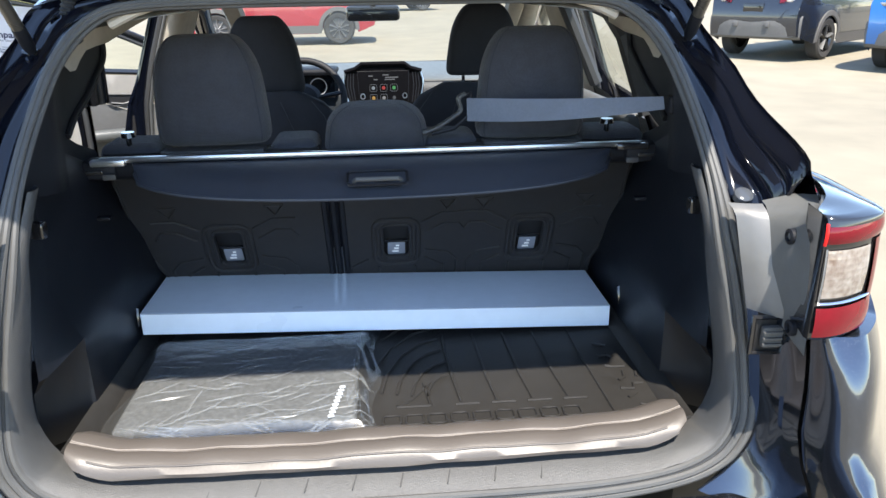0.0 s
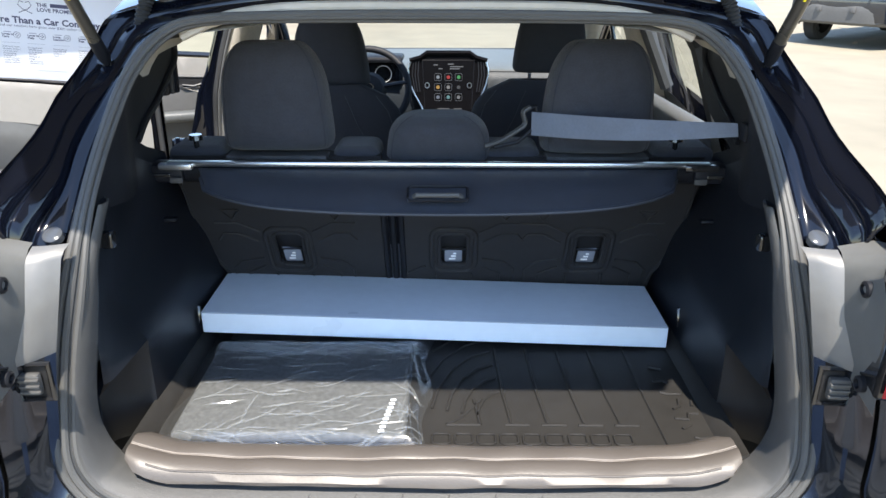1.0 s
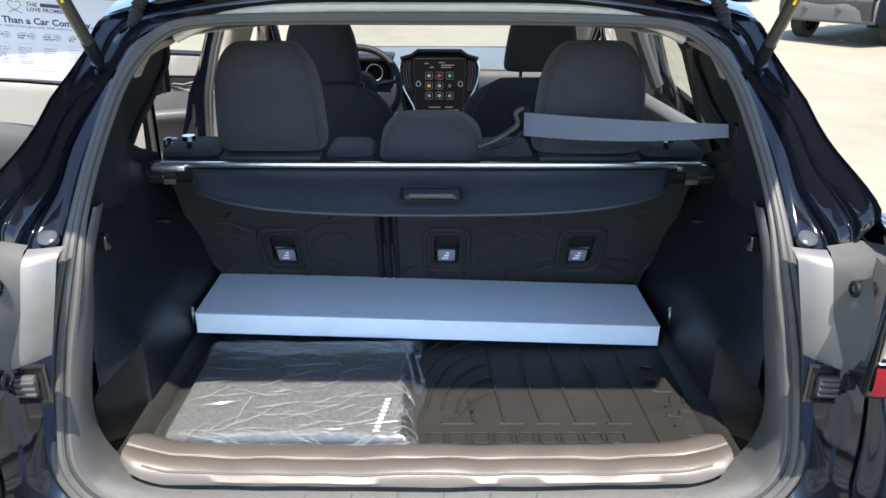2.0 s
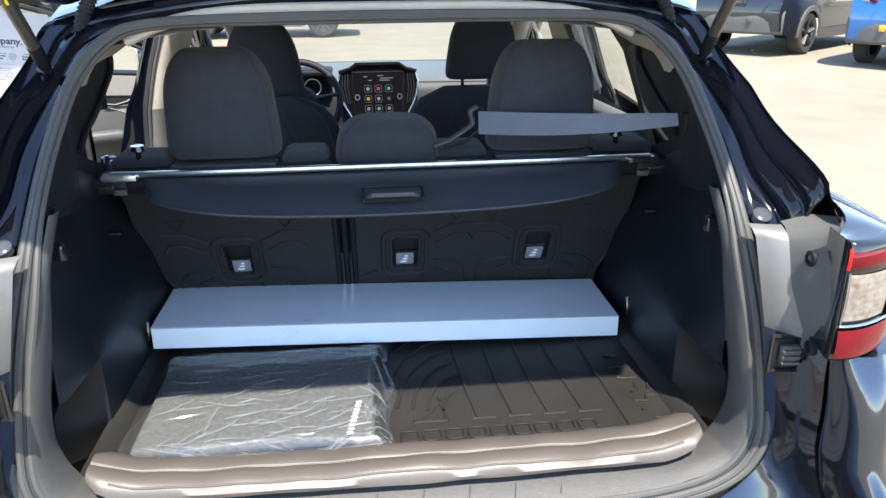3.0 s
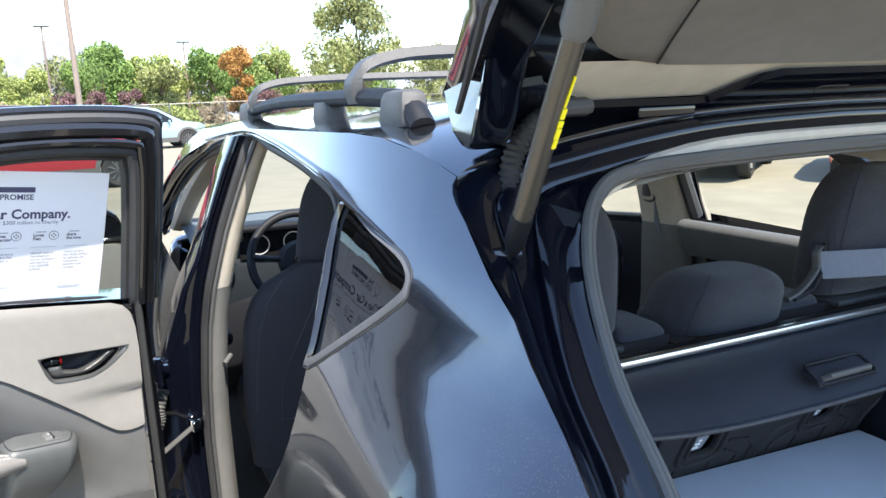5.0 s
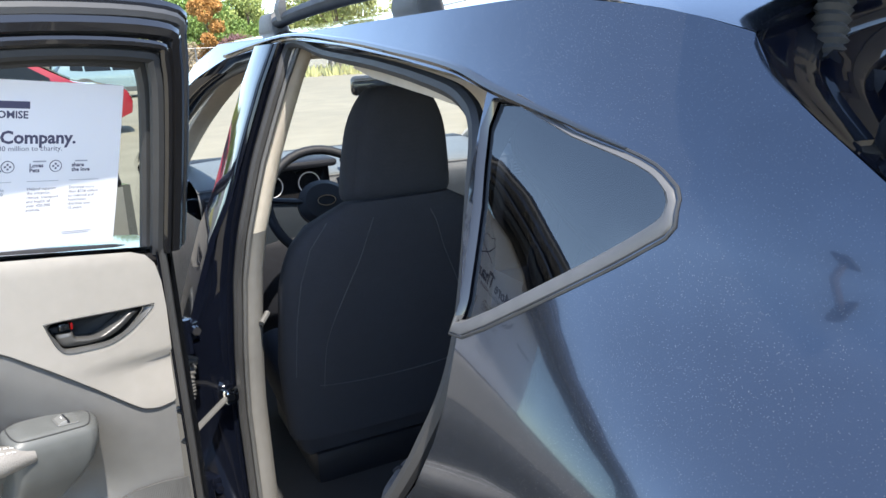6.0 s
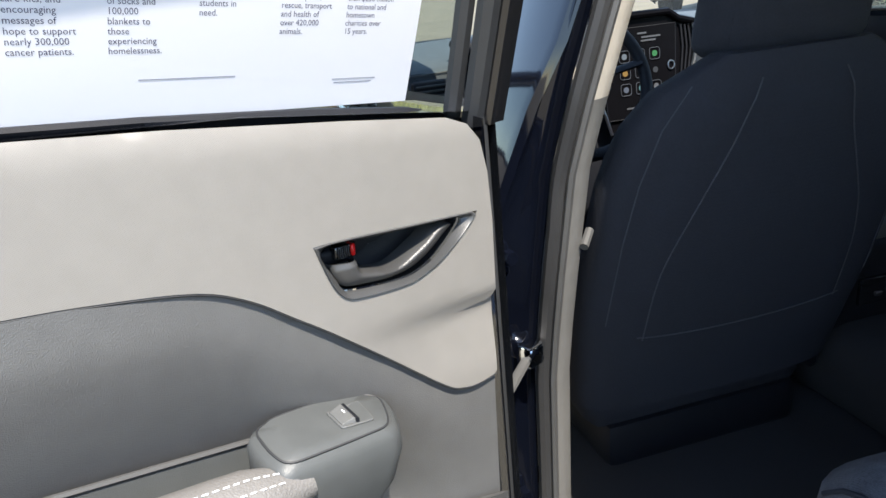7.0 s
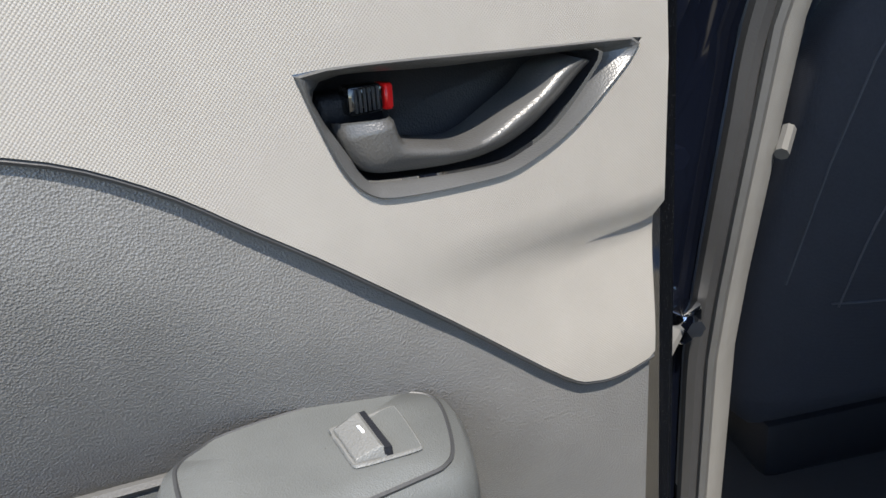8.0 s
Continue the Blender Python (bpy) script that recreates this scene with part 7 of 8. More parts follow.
rows = [[p + Vector((0.010 * math.sin(9 * p.y * 3) * (abs(p.x + 0.26) / 0.25) ** 3, 0.006 * math.sin(20 * p.x) * (min(0.19, abs(p.y - 1.45)) / 0.19) ** 3, 0)) for p in r] for r in rows]
cr = random.Random(11)
folds = bmesh.new()
for k in range(190):
    edge = cr.random()
    if edge < 0.45:
        x0, y0, an, ln = cr.uniform(-0.49, -0.06), cr.uniform(1.27, 1.64), cr.gauss(0.15, 0.4), cr.uniform(0.03, 0.14)
    elif edge < 0.7:
        x0, y0, an, ln = cr.uniform(-0.49, -0.05), cr.uniform(1.243, 1.285), cr.gauss(0.1, 0.3), cr.uniform(0.03, 0.11)
    elif edge < 0.85:
        x0, y0, an, ln = cr.uniform(-0.07, -0.03), cr.uniform(1.26, 1.58), cr.gauss(1.2, 0.5), cr.uniform(0.03, 0.09)
    else:
        x0, y0, an, ln = cr.uniform(-0.49, -0.08), cr.uniform(1.55, 1.65), cr.gauss(0.0, 0.2), cr.uniform(0.05, 0.2)
    bend, w, h = cr.uniform(-2.0, 2.0), cr.uniform(0.0007, 0.0016), cr.uniform(0.0008, 0.0024)
    st = []
    for i in range(11):
        q = i / 10
        x, y = x0 + ln * q * math.cos(an + bend * q * ln * 2), y0 + ln * q * math.sin(an + bend * q * ln * 2)
        x, y = min(max(x, -0.50), -0.025), min(max(y, 1.262), 1.70)
        f = math.sin(math.pi * q) ** 0.6 + 0.02
        d = Vector((-math.sin(an), math.cos(an), 0)) * w * f
        c = bag(x, y)
        st.append([c - d * 2.2 + Vector((0, 0, 0.0003)), c - d * 0.5 + Vector((0, 0, h * f * 0.8)), c + Vector((0, 0, h * f)), c + d * 1.6 + Vector((0, 0, 0.0003))])
    grid(st, folds)
part("fold", folds, FOLD, FM, "sharp folds of the clear plastic")
part("plastic_bag", grid(rows), FILM, FM, "crumpled clear plastic bag")

# retractable cover: cassette, blind, handle
CC = thing("cargo_cover", (0, 1.66, 1.09), "black retractable cargo cover with aluminium cassette edge", "cargo cover")
part("cassette", rbox((1.12, 0.05, 0.045), (0, 1.672, 1.108), 0.02, 3), PLASTIC, CC)
part("aluminium_edge", rbox((1.13, 0.016, 0.012), (0, 1.645, 1.131), 0.004), ALU, CC, "bright aluminium edge")
for sx in (-1, 1):
    part("end_cap", rbox((0.075, 0.055, 0.04), (sx * 0.57, 1.665, 1.11), 0.01, 2), PLASTIC, CC)
    part("end_rail", rbox((0.07, 0.018, 0.014), (sx * 0.545, 1.638, 1.127), 0.004), ALU if sx < 0 else GLOSSBLK, CC)
    part("end_label", rbox((0.026, 0.004, 0.012), (sx * 0.545, 1.632, 1.098), 0.001), GREYPLASTIC, CC)
    part("slot", rbox((0.035, 0.004, 0.008), (sx * 0.575, 1.634, 1.108), 0.002), GLOSSBLK, CC)
rows = []
for i in range(41):
    t = i / 40 * 2 - 1
    x = 0.50 * t
    f = max(0.0, 1 - abs(t) ** 5)
    yf = 1.645 - 0.012 - 0.135 * (0.35 + 0.65 * f) * (1 if abs(t) < 1 else 0.3)
    zf = 1.122 - 0.05 * (0.30 + 0.70 * (1 - t * t) ** 0.6)
    r0 = Vector((x, 1.645, 1.122))
    r1 = Vector((x * (1 - 0.02 * (1 - f)), yf, zf))
    rows.append([r0.lerp(r1, k) + Vector((0, 0, 0.012 * math.sin(math.pi * k))) for k in (0, 0.2, 0.4, 0.6, 0.8, 0.95, 1.0)])
part("blind", thicken(grid(rows), 0.004), VINYL, CC, "black vinyl blind")
part("hem", tube([r[-1] for r in rows], 0.004, 8), VINYL, CC)
part("handle_plate", rbox((0.118, 0.036, 0.006), (0.001, 1.524, 1.103), 0.003, 2, pose(0, 0, 0, 25, 0, 0)), VINYL, CC)
part("handle_bar", tube([(-0.045, 1.515, 1.102), (-0.04, 1.508, 1.108), (0.042, 1.508, 1.108), (0.047, 1.515, 1.102)], 0.005, 8), SEALGREY, CC, "grey pull handle")
part("handle_frame", tube([(0.001 + a * 0.058, 1.524 - b * 0.017, 1.107 - b * 0.009) for a, b in [(-1, -0.7), (-0.9, -1), (0.9, -1), (1, -0.7), (1, 0.7), (0.9, 1), (-0.9, 1), (-1, 0.7)]], 0.003, 6, True), PLASTIC, CC)


# ---- outside ----
def lot_z(y):
    """The lot rises gently ahead of the car."""
    return 0.0 if y < 5 else (0.012 * (y - 5) if y < 70 else 0.78)


gm = surf("dusty_asphalt", (0.215, 0.190, 0.140), 0.95, scale=1.6, var=0.2, bump=0.8, bscale=45)
ysteps = [-4000, -300, -60, -10, 0, 5, 12, 20, 30, 45, 70, 300, 4000]
solo("ground", grid([[(x, y, lot_z(y)) for x in (-4000, -300, -60, -10, 10, 60, 300, 4000)] for y in ysteps]), gm, "pale dusty asphalt parking lot in full sun", "ground", kind="structure")

TYRE = surf("tyre", (0.03, 0.029, 0.028), 0.85, bump=0.4, bscale=60)
CLAD = surf("grey_cladding", (0.09, 0.088, 0.085), 0.7, bump=0.3, bscale=120)
DARKGLASS = surf("car_glass", (0.012, 0.014, 0.016), 0.12, spec=0.3)
RIMMETAL = surf("rim_metal", (0.45, 0.45, 0.46), 0.3, 0.8)
AMBER = surf("amber_lens", (0.75, 0.32, 0.03), 0.3)


def suv_half(y, z):
    w = 0.89 - 0.36 * max(0, z - 0.98) - 0.10 * max(0, 0.5 - z)
    w -= 0.55 * max(0, -0.45 - y) ** 2 + 0.32 * max(0, y - 2.75) ** 2
    return w


def suv(name, x, y, heading, paint, label, dark_rims=False, cladding=True):
    """A parked crossover: origin on the ground between its rear wheels, facing heading degrees from the x axis."""
    car = thing(name, (x, y, lot_z(y)), label, "car", "parked cars")
    car.matrix_basis = Matrix.Translation((x, y, lot_z(y))) @ pose(0, 0, 0, 0, 0, heading - 90)
    M = car.matrix_basis
    P = lambda a, b, c: M @ Vector((a, b, c))
    top = [(-0.90, 0.42), (-0.93, 0.60), (-0.93, 0.78), (-0.88, 0.98), (-0.80, 1.10), (-0.58, 1.42), (-0.45, 1.56), (-0.2, 1.63), (0.6, 1.66), (1.25, 1.64), (1.6, 1.57), (2.2, 1.22), (2.5, 1.06), (2.7, 1.02), (3.2, 0.96), (3.42, 0.84), (3.5, 0.62), (3.46, 0.40)]
    arch = lambda c: [(c + 0.38 * math.cos(a), 0.36 + 0.38 * math.sin(a)) for a in [i * math.pi / 10 for i in range(11)]]
    outline = top + [(3.1, 0.26)] + arch(2.67) + [(2.2, 0.24), (0.45, 0.24)] + arch(0.0) + [(-0.45, 0.28)]
    bm = bmesh.new()
    for sg in (-1, 1):
        join(bm, sheet(outline, lambda a, b: P(sg * suv_half(a, b), a, b), step=0.16))
    dense = spline([(0, a, b) for a, b in top], 3)
    join(bm, grid([[P(k * suv_half(p.y, p.z), p.y + 0.03 * (1 - k * k) * (1 if p.y > 2.5 else (-1 if p.y < -0.5 else 0)), p.z + 0.035 * (1 - k * k) * (p.z > 1.0)) for k in [j / 5 for j in range(-5, 6)]] for p in dense]))
    body = part("body", bm, paint, car)
    for sg in (-1, 1):
        for nm, poly in [("rear_quarter_window", [(-0.42, 1.10), (-0.36, 1.46), (0.02, 1.53), (0.02, 1.06)]), ("rear_side_window", [(0.08, 1.05), (0.08, 1.54), (0.92, 1.56), (0.98, 1.04)]), ("front_side_window", [(1.05, 1.04), (1.0, 1.555), (1.3, 1.54), (1.62, 1.46), (2.08, 1.16), (2.1, 1.03)])]:
            part(nm, sheet(poly, lambda a, b: P(sg * (suv_half(a, b) + 0.006), a, b), step=0.3), DARKGLASS, car)
        if cladding:
            part("sill_cladding", sheet([(0.38, 0.25), (0.38, 0.42), (2.28, 0.42), (2.28, 0.25)], lambda a, b: P(sg * (suv_half(a, b) + 0.012), a, b), step=0.3), CLAD, car)
        for c in (0.0, 2.67):
            ring = []
            for i in range(15):
                a = math.pi * i / 14 * 1.08 - 0.12
                ring.append([P(sg * (suv_half(c + r * math.cos(a), 0.36 + r * math.sin(a)) + o), c + r * math.cos(a), 0.36 + r * math.sin(a)) for r, o in [(0.36, 0.0), (0.37, 0.018), (0.45, 0.016), (0.455, 0.0)]])
            part("arch_trim", grid(ring), CLAD if cladding else paint, car)
            prof = [(0.23, -0.1), (0.31, -0.115), (0.345, -0.09), (0.352, 0), (0.345, 0.09), (0.31, 0.115), (0.23, 0.1)]
            w = part("wheel", grid([[P(sg * 0.77 + o, c + r * math.cos(k * math.pi / 12), 0.352 + r * math.sin(k * math.pi / 12)) for k in range(24)] for r, o in prof], None, True), TYRE, car)
            part("rim", grid([[P(sg * (0.80 + o), c + r * math.cos(k * math.pi / 12), 0.352 + r * math.sin(k * math.pi / 12)) for k in range(24)] for r, o in [(0.24, 0.065), (0.225, 0.03), (0.05, 0.03), (0.002, 0.03)]], None, True), GLOSSBLK if dark_rims else GREYPLASTIC, w)
            count = 5 if dark_rims else 10
            for k in range(count):
                a = 2 * math.pi * k / count + 0.3
                part("spoke", tube([P(sg * 0.845, c + 0.03 * math.cos(a), 0.352 + 0.03 * math.sin(a)), P(sg * 0.85, c + 0.225 * math.cos(a), 0.352 + 0.225 * math.sin(a))], [0.04, 0.055] if dark_rims else [0.022, 0.036], 6, squash=0.4), SEALGREY if dark_rims else RIMMETAL, w)
        lamp = [P(sg * a, b, c) for a, b, c in [(0.42, -0.905, 1.0), (0.74, -0.80, 1.03), (0.80, -0.62, 1.10), (0.785, -0.62, 1.02), (0.74, -0.83, 0.93), (0.42, -0.925, 0.95)]]
        b = bmesh.new()
        b.faces.new([b.verts.new(v + M.to_3x3() @ Vector((sg * 0.02, -0.015, 0))) for v in lamp])
        part("tail_lamp", thicken(b, 0.02), REDLENS, car)
        part("lamp_lens", rbox((0.16, 0.02, 0.05), (0, 0, 0), 0.008, m=M @ Matrix.Translation((sg * 0.62, -0.888, 0.985)) @ pose(0, 0, 0, 0, 0, sg * 22)), CLEARLENS, car)
        part("reflector", rbox((0.05, 0.03, 0.14), (0, 0, 0), 0.01, m=M @ Matrix.Translation((sg * 0.73, -0.83, 0.60)) @ pose(0, 0, 0, 0, sg * 12, sg * 30)), REDLENS, car)
        part("side_mirror", rbox((0.16, 0.10, 0.12), (0, 0, 0), 0.04, 2, M @ Matrix.Translation((sg * 0.96, 1.95, 1.06))), paint, car)
        part("head_lamp", rbox((0.22, 0.10, 0.10), (0, 0, 0), 0.03, 2, M @ Matrix.Translation((sg * 0.60, 3.36, 0.80)) @ pose(0, 0, 0, 0, 0, sg * -30)), CLEARLENS, car)
        part("roof_rail", tube([P(sg * 0.56, yy, zz) for yy, zz in [(-0.35, 1.62), (-0.2, 1.70), (0.6, 1.735), (1.2, 1.71), (1.35, 1.64)]], 0.02, 6), CLAD, car)
    rw = grid([[P(k * (suv_half(b, c) - 0.10), b - 0.012, c + 0.035 * (1 - k * k)) for k in (-1, -0.5, 0, 0.5, 1)] for b, c in [(-0.82, 1.10), (-0.72, 1.24), (-0.60, 1.42), (-0.54, 1.50)]])
    part("rear_window", rw, DARKGLASS, car)
    part("rear_wiper", tube([P(-0.1, -0.83, 1.12), P(0.2, -0.82, 1.15)], 0.015, 6), GLOSSBLK, car)
    wsn = grid([[P(k * (suv_half(b, c) - 0.08), b + 0.03 * (1 - k * k), c + 0.04) for k in (-1, -0.5, 0, 0.5, 1)] for b, c in [(1.64, 1.545), (1.9, 1.40), (2.2, 1.22), (2.42, 1.10)]])
    part("windscreen", wsn, DARKGLASS, car)
    bmp = grid([[P(k * (suv_half(-0.75, c) - 0.02) * (1.0), -0.945 + 0.10 * abs(k) ** 4 + o, c) for k in [j / 8 for j in range(-8, 9)]] for c, o in [(0.36, 0.05), (0.40, 0.0), (0.56, -0.02), (0.70, -0.015), (0.74, 0.01)]])
    part("rear_bumper", bmp, CLAD, car)
    for dx in (-0.28, 0.28):
        part("amber_reflector", rbox((0.09, 0.02, 0.09), (0, 0, 0), 0.01, m=M @ Matrix.Translation((dx, -0.975, 0.60))), AMBER if cladding == 2 else CLAD, car)
    part("plate_recess", rbox((0.36, 0.02, 0.16), (0, 0, 0), 0.01, m=M @ Matrix.Translation((0, -0.945, 0.86))), GLOSSBLK, car)
    return car


def paint(name, col, metal=0.2):
    return surf(name, col, 0.25, metal, 0.06, 3, coat=1.0)


HEAD = 35.7
def in_row(k):
    """Where the rear axle of the k-th car in the slanted row stands."""
    return (7.1 + 1.22 * k, 13.3 - 2.55 * k)
x, y = in_row(0)
suv("black_crossover", x, y, HEAD, paint("dark_graphite_paint", (0.014, 0.017, 0.024)), "dark graphite crossover parked in the slanted row", True)
x, y = in_row(1)
suv("blue_crossover", x + 0.12, y + 0.13, HEAD, paint("bright_blue_paint", (0.012, 0.11, 0.34)), "bright blue crossover with grey bumper and amber reflectors", True, 2)
x, y = in_row(2)
suv("red_hatchback", x + 0.9, y + 0.5, HEAD, paint("red_paint", (0.50, 0.008, 0.02)), "bright red hatchback parked beside a blue crossover", False, False)
suv("red_wagon", -3.6, 18.2, 1, paint("wine_red_paint", (0.30, 0.010, 0.022)), "wine red wagon with black cladding seen side on")
suv("teal_crossover", -1.0, 32.5, 12, paint("pale_teal_paint", (0.25, 0.33, 0.35)), "pale grey blue crossover parked behind a red wagon")
suv("white_pickup", -9.5, 38.0, 5, paint("white_paint", (0.78, 0.78, 0.77)), "white car far across the lot", False, False)
suv("silver_car", -3.5, 40.5, 8, paint("silver_paint", (0.5, 0.5, 0.5), 0.6), "silver car far across the lot", False, False)

# trees
BARK = surf("bark", (0.13, 0.10, 0.075), 0.9, bump=0.8, bscale=20)


def leaf_mat(name, col, col2):
    m = surf(name, col, 0.7, var=0.35, scale=1.5, col2=col2)
    return m


GREEN = leaf_mat("green_leaves", (0.09, 0.16, 0.035), (0.22, 0.34, 0.08))
OLIVE = leaf_mat("olive_leaves", (0.15, 0.18, 0.06), (0.34, 0.36, 0.13))
LIME = leaf_mat("yellow_green_leaves", (0.19, 0.24, 0.06), (0.40, 0.46, 0.14))
ORANGE = leaf_mat("orange_leaves", (0.30, 0.13, 0.03), (0.5, 0.26, 0.07))
MAROON = leaf_mat("maroon_leaves", (0.08, 0.04, 0.045), (0.20, 0.10, 0.10))
TAN = leaf_mat("dry_twigs", (0.25, 0.19, 0.12), (0.38, 0.31, 0.2))


def tree(x, y, h, r, leaves, label, seed, low=0.25, count=9500, name="tree"):
    """A trunk with limbs and a crown of small leaves in uneven clumps."""
    rng = random.Random(seed)
    t = thing(name, (x, y, lot_z(y)), label, "tree" if name == "tree" else "bush")
    z0 = lot_z(y)
    trunk = tube([(x, y, z0 - 0.1), (x + 0.05 * r, y, z0 + h * 0.2), (x + 0.02 * r, y + 0.03, z0 + h * 0.45), (x - 0.04 * r, y, z0 + h * 0.75)], [0.05 * h * 0.5, 0.04 * h * 0.5, 0.025 * h * 0.5, 0.008 * h * 0.5], 7)
    clumps = []
    for i in range(13):
        a, u = rng.uniform(0, 6.283), rng.uniform(0, 1)
        k = rng.uniform(0.25, 0.9) * math.sin(math.pi * (0.15 + 0.75 * u)) ** 0.7
        c = Vector((x + r * k * math.cos(a), y + r * k * math.sin(a), z0 + h * (low + (1 - low) * (0.12 + 0.76 * u))))
        clumps.append((c, r * rng.uniform(0.26, 0.46)))
        join(trunk, tube([(x, y, z0 + h * (0.15 + 0.45 * u)), ((x + c.x) / 2, (y + c.y) / 2, c.z - 0.1 * h), tuple(c)], [0.012 * h * 0.5, 0.008 * h * 0.5, 0.003 * h * 0.5], 5))
    part("trunk", trunk, BARK, t)
    verts, faces = [], []
    s = 0.020 * r + 0.045
    for i in range(count):
        c, cr = clumps[rng.randrange(len(clumps))]
        d = Vector((rng.gauss(0, 1), rng.gauss(0, 1), rng.gauss(0, 0.8))).normalized() * cr * rng.uniform(0.35, 1.05) ** 0.6
        p = c + d
        q = Euler((rng.uniform(0, 6.28), rng.uniform(0, 6.28), rng.uniform(0, 6.28))).to_matrix()
        n = len(verts)
        k = s * rng.uniform(0.6, 1.5)
        verts += [p + q @ Vector(v) * k for v in [(-1, 0, 0), (0, -0.5, 0.1), (1, 0, 0), (0, 0.5, -0.1)]]
        faces.append((n, n + 1, n + 2, n + 3))
    b = bmesh.new()
    V = [b.verts.new(v) for v in verts]
    for f in faces:
        b.faces.new([V[i] for i in f])
    part("crown", b, leaves, t, smooth=False)


GL, OL, YL = "leafy green shade tree beyond the lot fence", "olive green tree beyond the lot fence", "yellow green tree beyond the lot fence"
for i, (x, y, h, r, m, lb, low) in enumerate([(-7.3, 50, 5.0, 2.0, LIME, YL, 0.15), (-5.6, 55, 4.3, 1.6, LIME, YL, 0.1), (-1.3, 56, 6.2, 2.7, GREEN, GL, 0.12), (2.4, 55, 5.0, 1.8, OLIVE, OL, 0.1), (6.0, 57, 6.2, 2.6, GREEN, GL, 0.15), (7.0, 52, 5.4, 1.5, ORANGE, "tree with orange autumn leaves beyond the fence", 0.15), (10.2, 60, 5.6, 2.4, GREEN, GL, 0.1), (13.3, 45, 8.0, 2.9, OLIVE, OL, 0.3), (15.5, 54, 6.5, 2.8, LIME, YL, 0.15), (-11.5, 54, 5.5, 2.3, OLIVE, OL, 0.1), (-16, 56, 6.0, 2.6, GREEN, GL, 0.1), (21, 52, 6.0, 2.6, OLIVE, OL, 0.1), (27, 40, 6.0, 2.8, GREEN, GL, 0.1), (33, 34, 5.5, 2.6, OLIVE, OL, 0.05), (30, 24, 5.5, 2.6, LIME, YL, 0.05), (36, 18, 6, 2.8, GREEN, GL, 0.05), (-17, 3, 5.0, 2.2, GREEN, "leafy green tree at the lot edge", 0.2), (-21, -6, 6.0, 2.6, OLIVE, "olive green tree at the lot edge", 0.15)] + [(-13.5 + 3.1 * k, 61 + 2.5 * math.sin(2.3 * k), 5.6 + 0.9 * math.sin(1.7 * k + 1), 2.5 + 0.3 * math.cos(1.3 * k), (OLIVE, GREEN, LIME)[k % 3], (OL, GL, YL)[k % 3], 0.05) for k in range(11)]):
    tree(x, y, h, r, m, lb, 10 + i, low)
for i, (x, y, h, r, m, lb) in enumerate([(-3.6, 50, 2.9, 1.3, MAROON, "maroon leaved bush by the fence"), (-1.6, 50, 2.7, 1.2, MAROON, "maroon leaved bush by the fence"), (0.3, 50, 2.9, 1.2, MAROON, "maroon leaved bush by the fence"), (-6.6, 47, 2.4, 1.4, TAN, "dry brown bush by the fence"), (5.0, 49, 2.0, 1.3, TAN, "dry brown bush by the fence"), (8.6, 50, 2.6, 1.4, MAROON, "maroon leaved bush by the fence"), (11.4, 52, 2.4, 1.3, TAN, "dry brown bush by the fence"), (2.6, 47, 1.7, 1.2, LIME, "yellow green bush by the fence")]):
    tree(x, y, h, r, m, lb, 60 + i, 0.0, 4500, "bush")

# chain link fence far ahead and along the side
STEEL = surf("galvanised_steel", (0.16, 0.16, 0.16), 0.5, 0.6)
def fence(a, b, n, label):
    f = thing("fence", (a[0], a[1], lot_z(a[1])), label, "fence")
    A, B = Vector((*a, lot_z(a[1]))), Vector((*b, lot_z(b[1])))
    for i in range(n + 1):
        p = A.lerp(B, i / n)
        part("post", tube([p, p + Vector((0, 0, 1.85))], 0.04, 6), STEEL, f)
    for z in (0.1, 1.8):
        part("rail", tube([A + Vector((0, 0, z)), B + Vector((0, 0, z))], 0.025, 6), STEEL, f)
    d = (B - A).length
    m = int(d / 0.3)
    w = bmesh.new()
    for i in range(m):
        for sgn in (0, 1):
            p = A.lerp(B, i / m)
            q = A.lerp(B, min(1, (i + 6) / m))
            z1, z2 = (0.1, 1.8) if sgn else (1.8, 0.1)
            tube([p + Vector((0, 0, z1)), q + Vector((0, 0, z2))], 0.006, 3, bm=w, caps=False)
    part("mesh_wire", w, STEEL, f)
fence((-22, 44.5), (20, 44.5), 14, "galvanised chain link fence at the lot's far edge")
fence((20, 44.5), (27, 14), 9, "galvanised chain link fence along the lot's side")
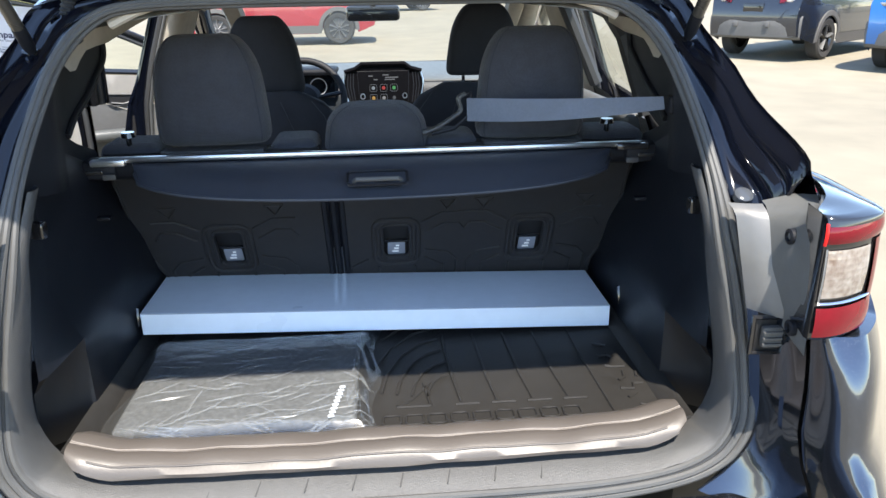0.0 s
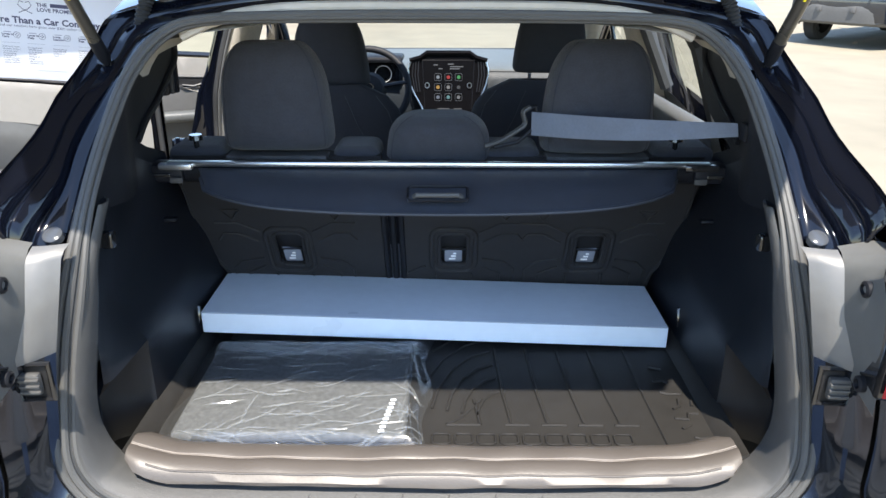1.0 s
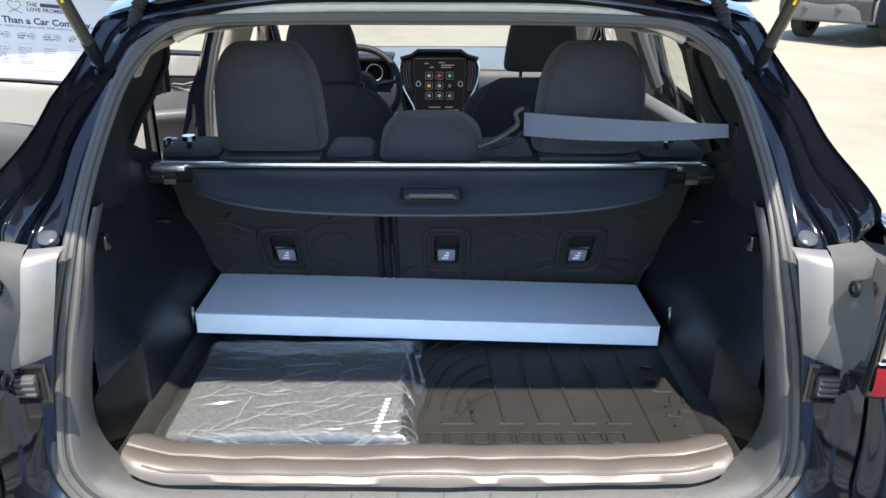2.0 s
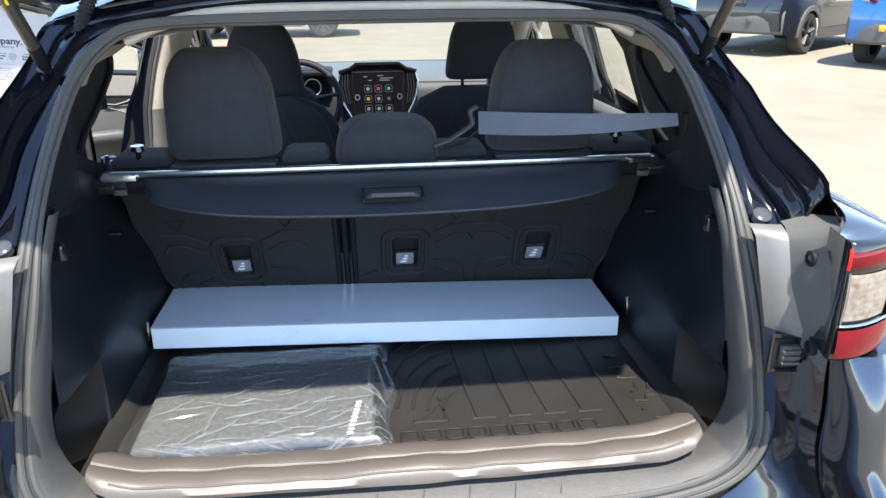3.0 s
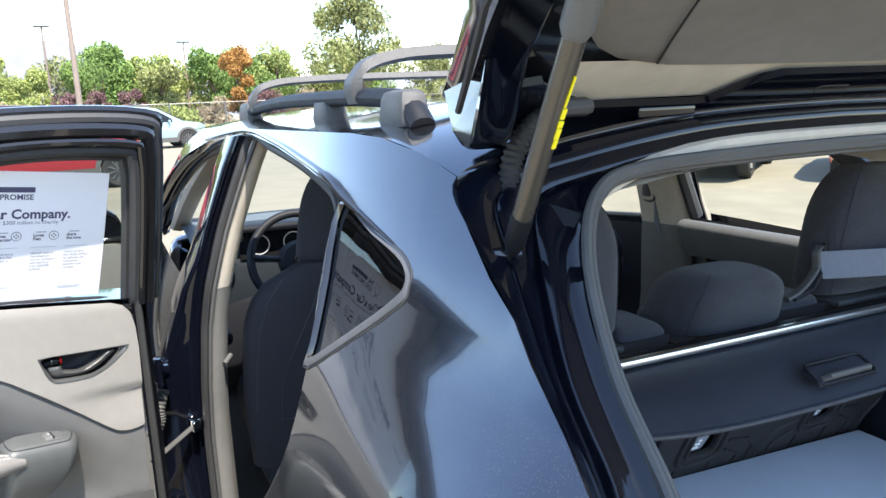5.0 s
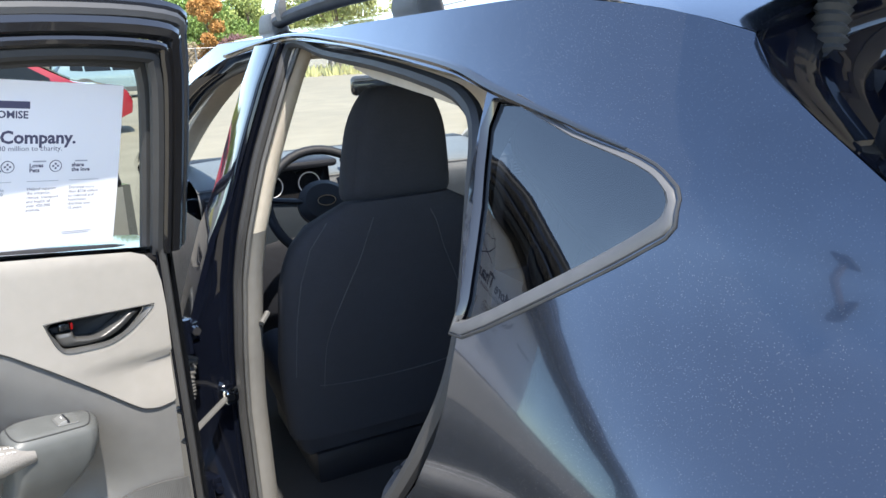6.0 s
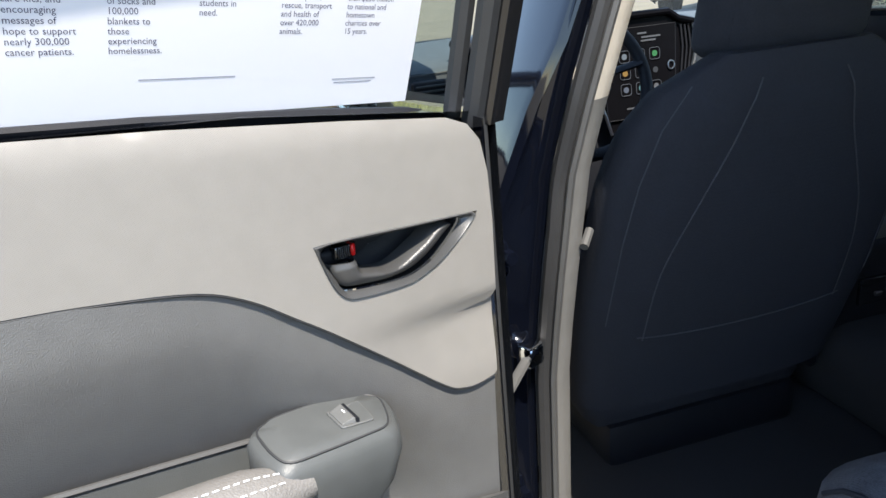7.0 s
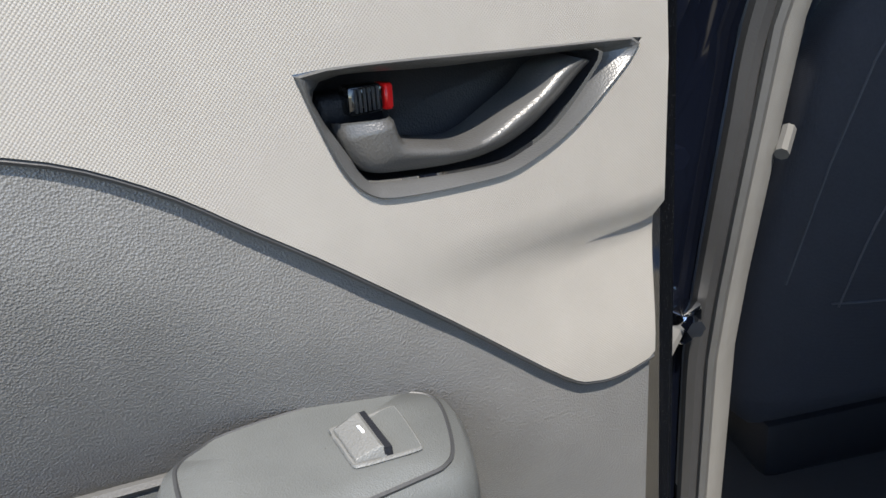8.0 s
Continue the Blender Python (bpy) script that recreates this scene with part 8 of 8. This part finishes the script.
# dry grass strip
gr = bmesh.new()
rg = random.Random(5)
for i in range(5000):
    x, y = rg.uniform(-22, 20), rg.uniform(41.5, 47)
    h = rg.uniform(0.25, 0.7)
    a = rg.uniform(0, 3.14)
    z = lot_z(y)
    dx, dy = 0.09 * math.cos(a), 0.09 * math.sin(a)
    gr.faces.new([gr.verts.new(v) for v in [(x - dx, y - dy, z), (x + dx, y + dy, z), (x + rg.uniform(-0.15, 0.15), y, z + h)]])
solo("dry_grass", gr, surf("straw_grass", (0.42, 0.36, 0.13), 0.9, var=0.3, scale=2, col2=(0.5, 0.5, 0.2)), "dry yellow grass strip along the fence", "grass", kind="stuff", smooth=False)
# lamp posts
def lamp_post(x, y, h, r, label):
    z = lot_z(y)
    t = thing("lamp_post", (x, y, z), label, "lamp post")
    part("mast", tube([(x, y, z), (x, y, z + h)], [r, r * 0.7], 10), surf("mast_paint", (0.22, 0.17, 0.14), 0.6), t)
    part("base", tube([(x, y, z), (x, y, z + 0.7)], 0.28, 12), surf("concrete", (0.42, 0.41, 0.39), 0.9, bump=0.4, bscale=30), t)
    part("lamp_head", rbox((1.0, 0.35, 0.14), (x, y, z + h), 0.04), CLAD, t)
lamp_post(-2.1, 35.6, 9.0, 0.13, "brown steel parking lot lamp post")
lamp_post(-4.7, 60.5, 7.5, 0.10, "brown steel parking lot lamp post")
lamp_post(4.7, 62.0, 6.5, 0.10, "brown steel parking lot lamp post")
lamp_post(-14.0, 6.5, 8.0, 0.12, "brown steel parking lot lamp post")
# mountains
ridge = []
prof = [(-2600, 150), (-1900, 210), (-1300, 190), (-900, 240), (-560, 235), (-380, 265), (-260, 290), (-160, 305), (-60, 270), (40, 215), (150, 180), (300, 150), (600, 120), (1100, 160), (1700, 130), (2400, 170)]
for i, (x, h) in enumerate(spline([(a, b, 0) for a, b in prof], 8) and [(p.x, p.y) for p in spline([(a, b, 0) for a, b in prof], 8)]):
    n = 14 * noise.noise(Vector((x * 0.02, 0, 0))) + 8 * noise.noise(Vector((x * 0.06, 3, 0)))
    ridge.append([(x, 2950, -5), (x + 20 * noise.noise(Vector((x * 0.03, 1, 0))), 3000, (h + n) * 0.45), (x, 3080, (h + n) * 0.8), (x, 3150, h + n), (x, 3600, 0)])
solo("mountains", grid(ridge), surf("hazy_rock", (0.175, 0.18, 0.20), 1.0, scale=0.02, var=0.15), "hazy bare mountain ridge in the distance", "mountain", kind="structure")
